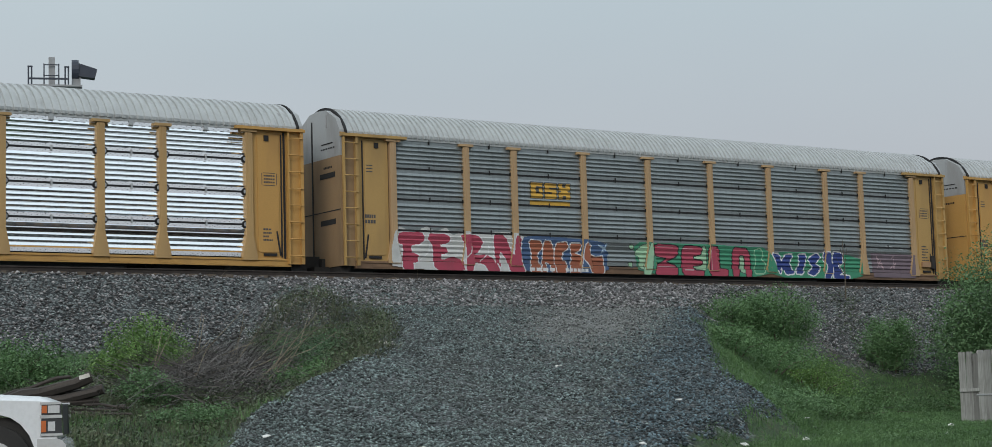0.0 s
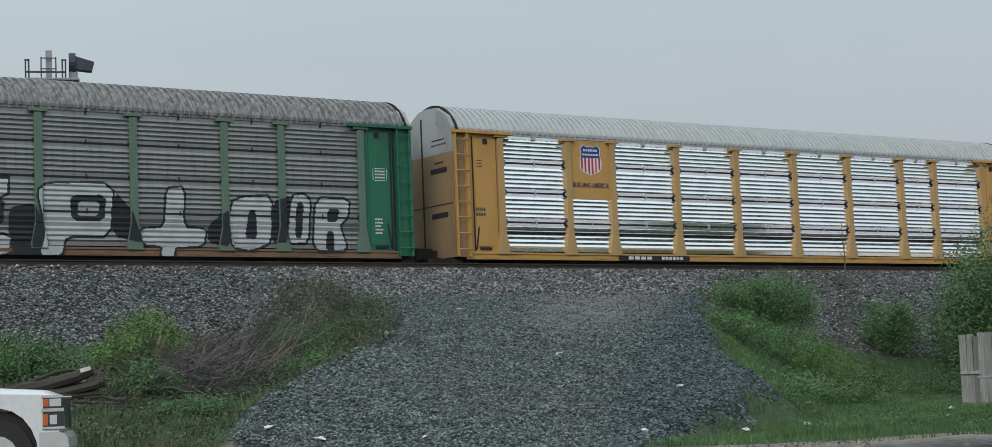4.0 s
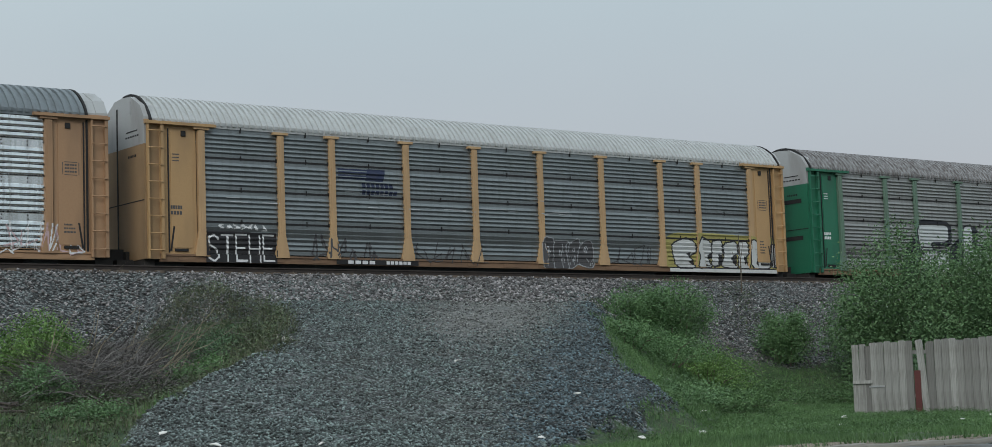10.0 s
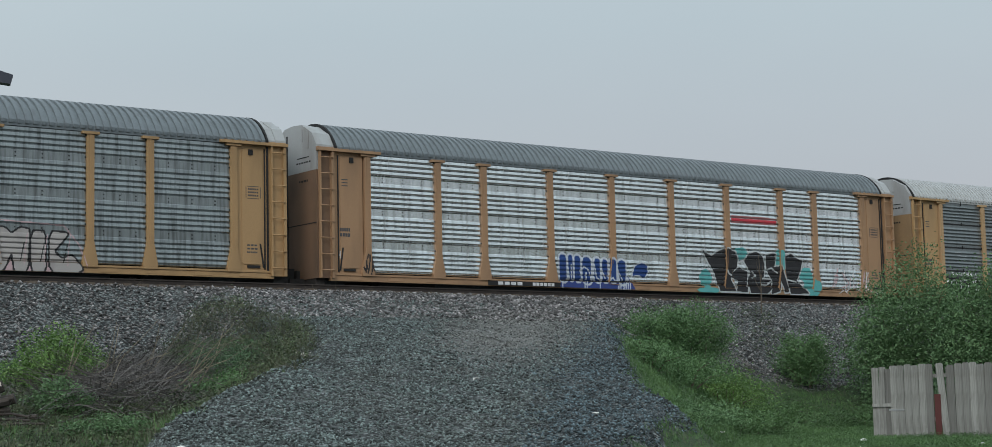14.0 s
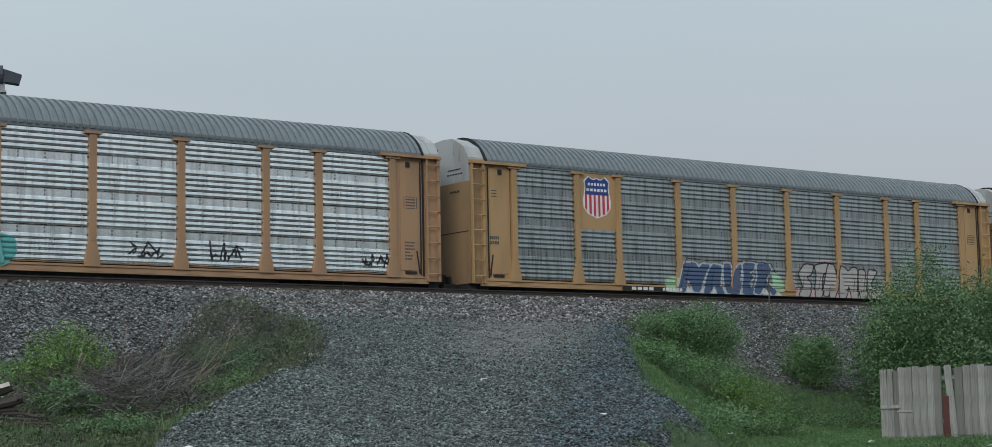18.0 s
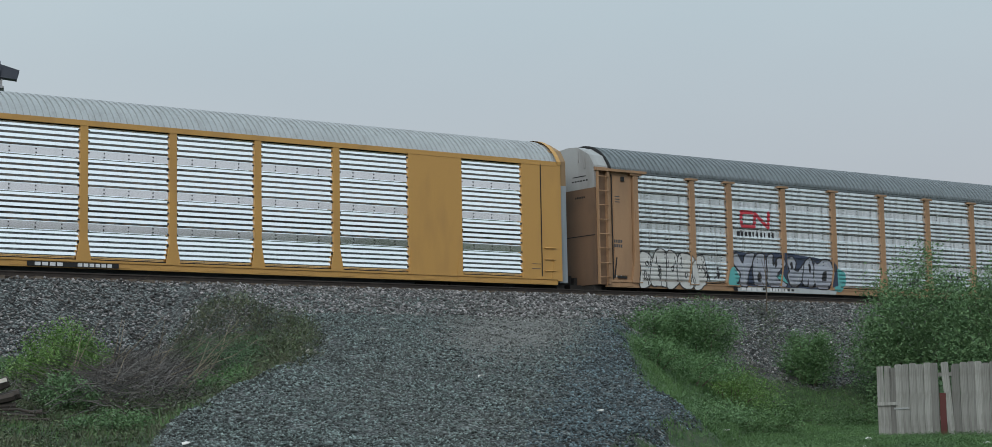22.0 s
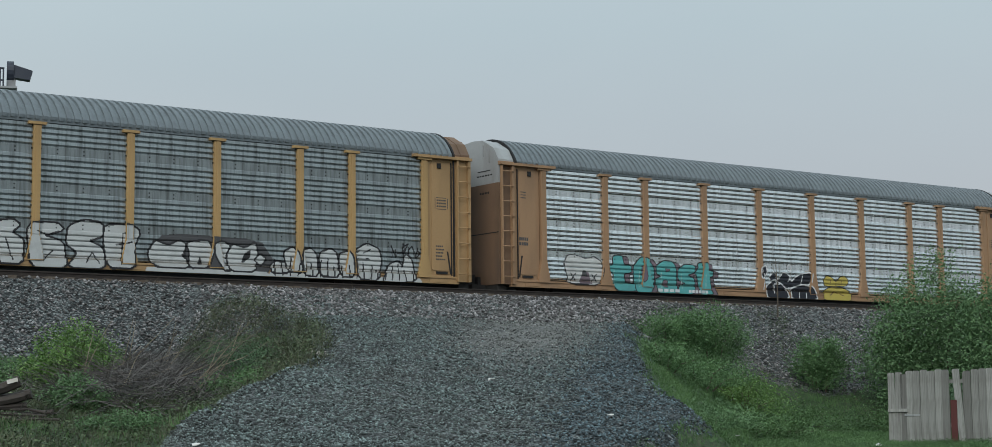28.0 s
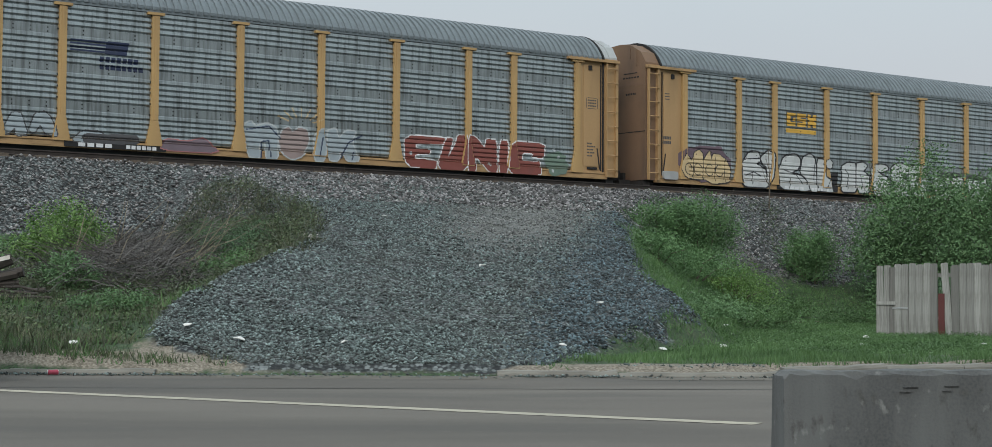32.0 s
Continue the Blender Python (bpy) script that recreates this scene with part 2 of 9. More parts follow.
GROUND_M, ROAD_M = ground_material(), road_material()
CONCRETE_M = worn("weathered_concrete", (0.21, 0.2, 0.175), (0.1, 0.095, 0.082), 0.9, 0, 1.6, 0.7, (1, 1, 1), 45, 0.4)
CONCRETE_DARK_M = worn("scuffed_concrete", (0.095, 0.097, 0.097), (0.1, 0.1, 0.095), 0.9)
LINE_M = worn("worn_road_paint", (0.4, 0.365, 0.29), (0.22, 0.2, 0.165), 0.85, 0, 3.0, 0.6, (1, 1, 1), 40, 0.2)
RAIL_M = worn("rusty_rail", (0.045, 0.036, 0.032), (0.09, 0.075, 0.066), 0.7, 0.4, 3.0, 0.4)
TIE_M = worn("timber_sleeper", (0.11, 0.085, 0.065), (0.2, 0.18, 0.155), 0.95, 0, 4.0, 0.5, (1, 1, 1), 30, 0.4)


# ---- the ground: one sheet with road bed, bank, ballast shoulder and gravel ramp ----
def kerb_y(x):
    """The far kerb's line across the view."""
    return 22.15 + 0.62 * max(0.0, x - 4.3)


CREST_N, CREST_Z = 43.6, 4.62
RAMP_FOOT_N, RAMP_FOOT_Z = 18.6, 0.1


def smooth(a, b, x):
    t = min(1.0, max(0.0, (x - a) / (b - a)))
    return t * t * (3 - 2 * t)


def lerp_table(x, table):
    for (a, p), (b, q) in zip(table, table[1:]):
        if x <= b:
            return p + (q - p) * max(0.0, (x - a) / (b - a))
    return table[-1][1]


RAMP_LEFT = ((22, -1.9), (24, -3.6), (27, -3.4), (30.4, -2.9), (34.6, -2.2), (40, -2.8), (46, -5.5), (56, -9.0))
RAMP_RIGHT = ((22, 1.3), (26, 2.6), (30.6, 4.8), (36, 4.5), (44, 5.1), (50.8, 5.8), (60, 8.5))


# where the fresh stone of the right flank begins
RAMP_CREASE = ((22, 0.9), (26, 1.7), (33.8, 2.8), (46.8, 5.2), (60, 8.0))


def packed_at(x, y):
    """How far the upper ramp is driven flat."""
    return 1 - smooth(0.2, 1.0, math.hypot((x - 2.6 - 0.17 * (y - 44)) / 2.6, (y - 44.5) / 13.0))


def ramp_height(x, y):
    """The gravel ramp's surface and how far inside its edges a place lies."""
    n = x * N.x + y * N.y
    inside = min(x - lerp_table(y, RAMP_LEFT), lerp_table(y, RAMP_RIGHT) - x)
    top = RAMP_FOOT_Z + (CREST_Z - RAMP_FOOT_Z) * (n - RAMP_FOOT_N) / (CREST_N - RAMP_FOOT_N)
    return min(top, CREST_Z), inside


def bank_height(x, y):
    n, s = x * N.x + y * N.y, x * U.x + y * U.y
    flat = 0.14 if y > kerb_y(x) + 0.28 else -0.06
    crest = CREST_Z
    run = 7.2 + 0.5 * math.sin(s * 0.13) + 1.6 * smooth(38, 48, s)
    far = 62.0
    if n < CREST_N:
        h = crest - (CREST_N - n) / run * (crest - flat)
    elif n > far:
        h = crest - (n - far) * 0.5
    else:
        h = crest
    up = max(0.0, (h - flat) / (crest - flat))
    apron = 0.14 + 0.1 * max(0.0, n - 20.5) * (1 - smooth(15, 24, s)) + 0.03 * max(0.0, n - 30) * smooth(24, 34, s)
    return max(flat, h, min(apron, 2.2) if y > kerb_y(x) + 0.3 else flat), up


def ground_at(x, y):
    """Height of the ground and its share of gravel."""
    h, up = bank_height(x, y)
    r, inside = ramp_height(x, y)
    bump = 0.05 * (noise.noise((x * 0.7, y * 0.7, 0)) + 0.5 * noise.noise((x * 2.1, y * 2.1, 3)))
    n, s = x * N.x + y * N.y, x * U.x + y * U.y
    low = 0.2 * smooth(36, 42, s)
    gravel = smooth(0.42 - low, 0.62 - low, up + 0.12 * noise.noise((x * 0.35, y * 0.35, 8))) if up > 0 else 0.0
    if y > kerb_y(x) + 0.3:
        side = min(r, 0.13 + 0.24 * max(0.0, y - kerb_y(x) - 0.3)) + min(0.0, inside) * 0.75
        if side > h - 0.02:
            gravel = max(gravel, smooth(-0.8, 0.35, inside + 0.55 * noise.noise((x * 0.8, y * 0.8, 5)) + 0.3 * noise.noise((x * 2.6, y * 2.6, 6))))
        h = max(h, side)
    gravel = max(gravel, smooth(2.7, 3.2, h))
    if kerb_y(x) + 0.3 < y < 25:
        spill = min(x + 1.9 + 0.5 * max(0.0, y - 22.5), 1.5 + 0.45 * (y - 22.5) - x) + 0.3 * noise.noise((x * 2.2, y * 2.2, 9))
        gravel = max(gravel, smooth(-0.25, 0.25, spill))
    if y < kerb_y(x) + 0.3:
        bump = 0
    return h + bump * (1 if n < CREST_N - 0.4 else 0.3), gravel


def build_ground():
    xs = np.concatenate([np.linspace(-900, -40, 12)[:-1], np.arange(-40, 64, 0.5), np.linspace(64, 900, 12)])
    ys = np.concatenate([np.linspace(-900, -10, 10)[:-1], np.linspace(-10, 20.5, 8)[:-1], np.arange(20.5, 75, 0.4), np.linspace(75, 1200, 18)])
    verts, grav, soil, flat = [], [], [], []
    for y in ys:
        for x in xs:
            z, g = ground_at(float(x), float(y))
            verts.append((x, y, z))
            grav.append(g)
            flat.append(packed_at(float(x), float(y)))
            k = kerb_y(float(x))
            spot = 1 - smooth(0.0, 1.0, math.hypot((x + 2.6) / 2.6, (y - 23.3) / 1.6))
            spot2 = 1 - smooth(0.0, 1.0, math.hypot((x - 3.2) / 2.2, (y - 22.9) / 0.9))
            soil.append(max(spot, spot2, 0.9 if 0 < y - k < 0.75 else 0.0))
    nx, ny = len(xs), len(ys)
    i = np.arange((ny - 1) * (nx - 1))
    r, c = i // (nx - 1), i % (nx - 1)
    k = r * nx + c
    me = fast_mesh("ground", verts, np.stack([k, k + 1, k + nx + 1, k + nx], 1), GROUND_M)
    a = me.attributes.new("gravel", "FLOAT", "POINT")
    a.data.foreach_set("value", np.array(grav, np.float32))
    a = me.attributes.new("bare", "FLOAT", "POINT")
    a.data.foreach_set("value", np.array(soil, np.float32))
    a = me.attributes.new("packed", "FLOAT", "POINT")
    a.data.foreach_set("value", np.array(flat, np.float32))
    me.polygons.foreach_set("use_smooth", [True] * len(me.polygons))
    tagged(new("ground", me), "grassy verge rising to a gravel railway embankment", "ground", kind="structure")


build_ground()


def build_road():
    s = Shape()
    xs = [-60, -30, -15, 0, 4.3, 8, 14, 30, 60]
    near = [(x, -40.0, 0.0) for x in xs]
    far = [(x, kerb_y(x), 0.0) for x in xs]
    n = len(xs)
    s.add(near + far, [(i, i + 1, n + i + 1, n + i) for i in range(n - 1)])
    tagged(part("road", s, ROAD_M), "worn grey asphalt road", "road", kind="structure")
    # edge line
    l = Shape()
    a, b = Vector((-30, 34.7, 0.004)), Vector((2.75, 13.95, 0.004))
    d = (b - a).normalized()
    w = Vector((-d.y, d.x, 0)) * 0.13
    l.add([a - w, b - w, b + w, a + w], [(0, 1, 2, 3)])
    tagged(part("road_line", l, LINE_M), "faded white line on asphalt", "road marking", kind="structure")


build_road()


def build_road_seam():
    """A tarred joint that runs along the road, a little off the kerb."""
    s, r = Shape(), random.Random(12)
    xs = [-20 + 0.8 * k for k in range(34)]
    for x in xs:
        y = 19.2 + 0.03 * x + r.uniform(-0.03, 0.03)
        s.v += [(x, y - 0.04, 0.003), (x, y + r.uniform(0.03, 0.07), 0.003)]
    s.f = [(2 * i, 2 * i + 2, 2 * i + 3, 2 * i + 1) for i in range(len(xs) - 1)]
    s.mat = [0] * len(s.f)
    tagged(part("road_seam", s, worn("road_tar", (0.045, 0.042, 0.038), (0.08, 0.072, 0.063), 0.8, 0, 4)), "dark tarred joint in the asphalt", "road marking", kind="structure")


build_road_seam()


def build_kerb():
    """Kerb stones, broken away where gravel spills over them."""
    root = tagged(new("kerb"), "cracked concrete kerb along the road", "kerb", kind="structure")
    rnd = random.Random(4)
    x = -24.0
    while x < 30:
        w = rnd.uniform(1.2, 2.4)
        if not (-2.4 < x + w / 2 < 0.9):
            low = -0.05 * (1 if x < 4.2 else 0)
            h = 0.13 + low + rnd.uniform(-0.02, 0.012)
            s, n, m = Shape(), 9, 5
            tilt = rnd.uniform(-0.02, 0.02)
            for i in range(n):
                xx = x + 0.008 + (w - 0.016) * i / (n - 1)
                yy = kerb_y(xx) + rnd.uniform(-0.012, 0.012)
                hh = h + tilt * (i / (n - 1) - 0.5) + rnd.uniform(-0.012, 0.006) - (0.02 if rnd.random() < 0.12 else 0)
                s.v += [(xx, yy, -0.02), (xx, yy + 0.015, hh - 0.035), (xx, yy + rnd.uniform(0.035, 0.06), hh), (xx, yy + 0.3, hh + 0.005), (xx, yy + 0.3, -0.02)]
            for i in range(n - 1):
                for j in range(m):
                    s.f.append((i * m + j, i * m + (j + 1) % m, (i + 1) * m + (j + 1) % m, (i + 1) * m + j))
            s.f += [(4, 3, 2, 1, 0), tuple(range((n - 1) * m, n * m))]
            s.mat = [0] * len(s.f)
            part("kerb_stone", s, CONCRETE_M, root)
        x += w
    # silt in the gutter, with a ragged edge
    g = Shape()
    xs = [-24 + 0.25 * i for i in range(216)]
    for x in xs:
        reach = 0.16 + 0.12 * noise.noise((x * 0.6, 0, 50)) + 0.1 * noise.noise((x * 2.3, 0, 51)) + (0.55 if -2.6 < x < 1.2 or 2.6 < x < 4.6 else 0)
        g.v += [(x, kerb_y(x) - max(0.04, reach), 0.003), (x, kerb_y(x) + 0.02, 0.012)]
    g.f = [(2 * i, 2 * i + 2, 2 * i + 3, 2 * i + 1) for i in range(len(xs) - 1)]
    g.mat = [0] * len(g.f)
    silt = worn("gutter_silt", (0.1, 0.088, 0.07), (0.2, 0.18, 0.15), 0.95, 0, 5, 0.6, (1, 1, 1), 40, 0.5)
    tagged(part("gutter_dirt", g, silt), "dry dirt and grit along the kerb", "dirt", kind="structure")


build_kerb()


def build_tracks():
    """Two tracks: the train's and the nearer one."""
    for name, off in (("track_far", 0.0), ("track_near", -4.0)):
        root = tagged(new(name), "rusty steel rails on timber sleepers in ballast", "railway track", kind="structure")
        root.matrix_world = Matrix.Translation(N * (TRACK_N + off)) @ pose(0, 0, 0, 0, 0, TRACK_TURN)
        for side in (-0.7525, 0.7525):
            prof = [(-0.07, -0.17), (0.07, -0.17), (0.07, -0.155), (0.012, -0.135), (0.012, -0.045), (0.037, -0.035), (0.037, -0.004), (0.03, 0), (-0.03, 0), (-0.037, -0.004), (-0.037, -0.035), (-0.012, -0.045), (-0.012, -0.135), (-0.07, -0.155)]
            s = Shape().prism([(side + p, RAIL_Z + q) for p, q in prof], -400, 600, "x")
            part("rail", s, RAIL_M, root)
        t = Shape()
        for i in range(260):
            x = -40 + i * 0.53
            t.box(x - 0.11, x + 0.11, -1.3, 1.3, RAIL_Z - 0.34, RAIL_Z - 0.172)
        tagged(part("sleepers", t, TIE_M, root), kind="stuff")


build_tracks()


# ---- paints and metals of the train ----
YELLOW_M = worn("yellow_car_paint", (0.5, 0.28, 0.08), (0.34, 0.19, 0.068), 0.5, 0, 1.2, 0.35, (1, 1, 0.3), 25, 0.08)
TAN_M = worn("faded_tan_car_paint", (0.36, 0.217, 0.12), (0.2, 0.128, 0.08), 0.62, 0, 1.2, 0.5, (1, 1, 0.3), 25, 0.1)
BUFF_M = worn("buff_car_paint", (0.42, 0.265, 0.125), (0.25, 0.165, 0.09), 0.58, 0, 1.2, 0.45, (1, 1, 0.3), 25, 0.1)
OCHRE_M = worn("ochre_car_paint", (0.4, 0.25, 0.118), (0.23, 0.15, 0.075), 0.58, 0, 1.2, 0.45, (1, 1, 0.3), 25, 0.1)
FADED_M = worn("faded_cream_post_paint", (0.47, 0.31, 0.165), (0.27, 0.18, 0.105), 0.6, 0, 1.4, 0.5, (1, 1, 0.3), 25, 0.1)
POSTYELLOW_M = worn("faded_yellow_post_paint", (0.46, 0.295, 0.125), (0.29, 0.185, 0.085), 0.55, 0, 1.2, 0.4, (1, 1, 0.3), 25, 0.08)
OLIVE_M = worn("dull_yellow_car_paint", (0.44, 0.275, 0.095), (0.26, 0.165, 0.07), 0.55, 0, 1.2, 0.45, (1, 1, 0.3), 25, 0.08)
GREEN_M = worn("green_car_paint", (0.016, 0.14, 0.078), (0.025, 0.075, 0.05), 0.5, 0, 1.2, 0.4, (1, 1, 0.3), 25, 0.08)
GREENPOST_M = worn("faded_green_post_paint", (0.11, 0.19, 0.14), (0.12, 0.135, 0.115), 0.6, 0, 2, 0.5, (1, 1, 0.3), 25, 0.08)
# end-door paints: grime, plus the shade between cars darkened into the colour
BROWN_M = worn("brown_shaded_door_paint", (0.185, 0.11, 0.065), (0.08, 0.058, 0.045), 0.7, 0, 1.0, 0.6, (1, 1, 0.4), 25, 0.1)
DOORTAN_M = worn("shaded_tan_door_paint", (0.3, 0.195, 0.1), (0.17, 0.115, 0.07), 0.7, 0, 1.0, 0.6, (1, 1, 0.4), 25, 0.1)
RUSTSILL_M = worn("rusty_sill_paint", (0.2, 0.12, 0.07), (0.09, 0.06, 0.045), 0.75, 0, 2.2, 0.6, (0.5, 1, 1), 25, 0.15)
WHITE_M = worn("white_end_paint", (0.36, 0.375, 0.38), (0.19, 0.175, 0.16), 0.6, 0, 1.5, 0.5, (1, 1, 0.3), 25, 0.1)
DARK_M = worn("dark_grime", (0.025, 0.023, 0.022), (0.06, 0.05, 0.045), 0.85)
SEAM_SHADE_M = worn("black_seam_and_slot_shade", (0.012, 0.012, 0.013), (0.03, 0.03, 0.03), 0.8, bump=0)
STEEL_M = worn("galvanised_fitting", (0.5, 0.51, 0.52), (0.25, 0.22, 0.2), 0.5, 0.7)
DOORSILVER_M = worn("silver_end_door", (0.3, 0.33, 0.355), (0.14, 0.17, 0.2), 0.5, 0.3, 1.4, 0.7, (2.5, 2.5, 0.25), 20, 0.1)


def sheet_metal(name, base, dirt, rough, metal, streaks, streak_scale=5.0, low=0.52, high=0.78, wave=0.0, age=1.0):
    """Corrugated sheet: base metal, upright dirt streaks, blotches and fine spangle."""
    m, n, l, b = principled(name, rough, metal)
    run = noise_at(m, streak_scale, 4, (1.6, 1, 0.12))
    blot = noise_at(m, 1.1, 4)
    fine = noise_at(m, 40, 3)
    c = mix_rgb(m, band(m, run, low, high, (0, 0, 0), (streaks, streaks, streaks)), base, dirt)
    c = mix_rgb(m, band(m, blot, 0.4, 0.75, (0, 0, 0), (0.45 * age,) * 3), c, tuple(0.72 * x for x in base))
    c = mix_rgb(m, band(m, fine, 0.3, 0.6, (0.25 * age,) * 3, (0, 0, 0)), c, tuple(0.6 * x for x in base))
    l.new(c, b.inputs["Base Color"])
    rr = n.new("ShaderNodeMapRange")
    rr.inputs["To Min"].default_value, rr.inputs["To Max"].default_value = rough * 0.75, min(1, rough * 1.35)
    l.new(run, rr.inputs["Value"])
    l.new(rr.outputs[0], b.inputs["Roughness"])
    relief(m, noise_at(m, 2.2, 3, (1, 1, 0.6)), wave if wave else 0.06, 0.02)
    return m


BRIGHT_M = sheet_metal("bright_galvanised_sheet", (0.97, 0.98, 0.99), (0.8, 0.81, 0.82), 0.09, 1.0, 0.25, 3.0, 0.5, 0.75, 0.004, 0.25)
PALE_M = sheet_metal("weathered_pale_sheet", (0.8, 0.835, 0.84), (0.3, 0.3, 0.285), 0.24, 0.85, 0.6, 4.0, 0.46, 0.72, 0.03)
GREY_M = sheet_metal("grey_weathered_sheet", (0.29, 0.318, 0.325), (0.15, 0.158, 0.16), 0.34, 0.6, 0.45)
GREYDARK_M = sheet_metal("dark_grey_sheet", (0.215, 0.238, 0.246), (0.12, 0.126, 0.13), 0.36, 0.6, 0.5)
GREYBROWN_M = sheet_metal("grimy_grey_sheet", (0.29, 0.295, 0.29), (0.13, 0.12, 0.115), 0.4, 0.6, 0.5)
DULL_M = sheet_metal("dull_dirty_sheet", (0.33, 0.362, 0.368), (0.085, 0.087, 0.085), 0.3, 0.75, 0.75, 7.0, 0.43, 0.7)
ROOF_PALE_M = sheet_metal("pale_roof_sheet", (0.46, 0.475, 0.475), (0.3, 0.295, 0.28), 0.5, 0.25, 0.5, 4.0)
ROOF_GREY_M = sheet_metal("grey_roof_sheet", (0.172, 0.2, 0.216), (0.095, 0.102, 0.108), 0.5, 0.25, 0.5, 4.0)
ROOF_RUST_M = sheet_metal("rust_streaked_roof_sheet", (0.27, 0.27, 0.275), (0.1, 0.088, 0.085), 0.65, 0.2, 0.85, 7.0, 0.4, 0.6)
ROOF_SILVER_M = sheet_metal("silver_roof_sheet", (0.42, 0.44, 0.45), (0.28, 0.28, 0.275), 0.45, 0.5, 0.5, 4.0)

POSTS = (-11.90, -9.10, -7.19, -4.29, -1.445, 1.445, 4.29, 7.19, 9.10, 11.90)
PANEL_Y, POST_Y = -1.45, -1.56


def side_profile(style):
    """Points (height, how far proud) of the corrugated side, from bottom to top."""
    pts = []
    if style == "plate":
        for z0, z1 in ((0.70, 1.67), (1.69, 2.67), (2.69, 3.67), (3.69, 4.62)):
            pts += [(z0 - 0.012, -0.03), (z0, -0.03), (z0 + 0.001, 0.012), (z0 + 0.12, 0.012)]
            n = 5
            p = (z1 - z0 - 0.24) / n
            for i in range(n):
                a = z0 + 0.12 + i * p
                if z0 < 1:
                    pk = (0.3, 0.34, 0.5, 0.72, 0.74)[i]
                    pts += [(a + 0.02 * p, 0.012), (a + pk * p, 0.056), (a + (pk + 0.06) * p, 0.057), (a + 0.95 * p, 0.012)]
                else:
                    pts += [(a + 0.02 * p, 0.012), (a + 0.34 * p, 0.06), (a + 0.39 * p, 0.061), (a + 0.97 * p, 0.012)]
            pts += [(z1 - 0.12, 0.012), (z1 - 0.001, 0.012), (z1, -0.03)]
    else:
        bands = (0.70, 1.62, 2.70, 3.78, 4.60)
        pts += [(0.70, -0.01)]
        for k in range(4):
            z0 = bands[k] + (0.13 if k else 0.03)
            z1 = bands[k + 1] - (0.13 if k < 3 else 0.03)
            n = 4 if k == 3 else 5
            p = (z1 - z0) / n
            for i in range(n):
                a = z0 + i * p
                if style == "louvre":
                    pts += [(a + 0.02 * p, 0.002), (a + 0.36 * p, 0.034), (a + 0.4 * p, 0.035), (a + 0.97 * p, 0.002)]
                    continue
                if style == "groove":
                    pts += [(a, 0.022), (a + 0.05 * p, -0.012), (a + 0.14 * p, -0.012), (a + 0.42 * p, 0.036), (a + 0.5 * p, 0.037)]
                    continue
                pts += [(a, 0.03), (a + 0.01 * p, -0.03), (a + 0.15 * p, -0.03), (a + 0.16 * p, 0.012), (a + 0.42 * p, 0.04), (a + 0.5 * p, 0.041)]
            pts += [(z1 + 0.004, 0.03), (z1 + 0.02, 0.018)]
            if k < 3:
                pts += [(z1 + 0.24, 0.0215)]
    return sorted(pts)


PROFILES = {k: side_profile(k) for k in ("plate", "rib", "groove", "louvre")}


def post_half(z):
    if z > 4.5:
        return 0.36
    if z > 1.36:
        return 0.115
    return 0.115 + 0.125 * min(1.0, (1.36 - z) / 0.62)


def surface_y(style, x, z):
    """Outer face of a car's side at a place."""
    for p in POSTS:
        if abs(x - p) < post_half(z) - 0.01 and 0.62 < z < 4.5:
            return POST_Y - (0.014 if abs(x - p) < 0.06 and z > 1.35 else 0.0)
    if z < 0.68:
        return -1.53
    if abs(x) > 12.0:
        return -1.475
    pr = PROFILES[style]
    zs, ds = [q[0] for q in pr], [q[1] for q in pr]
    return PANEL_Y - float(np.interp(z, zs, ds))


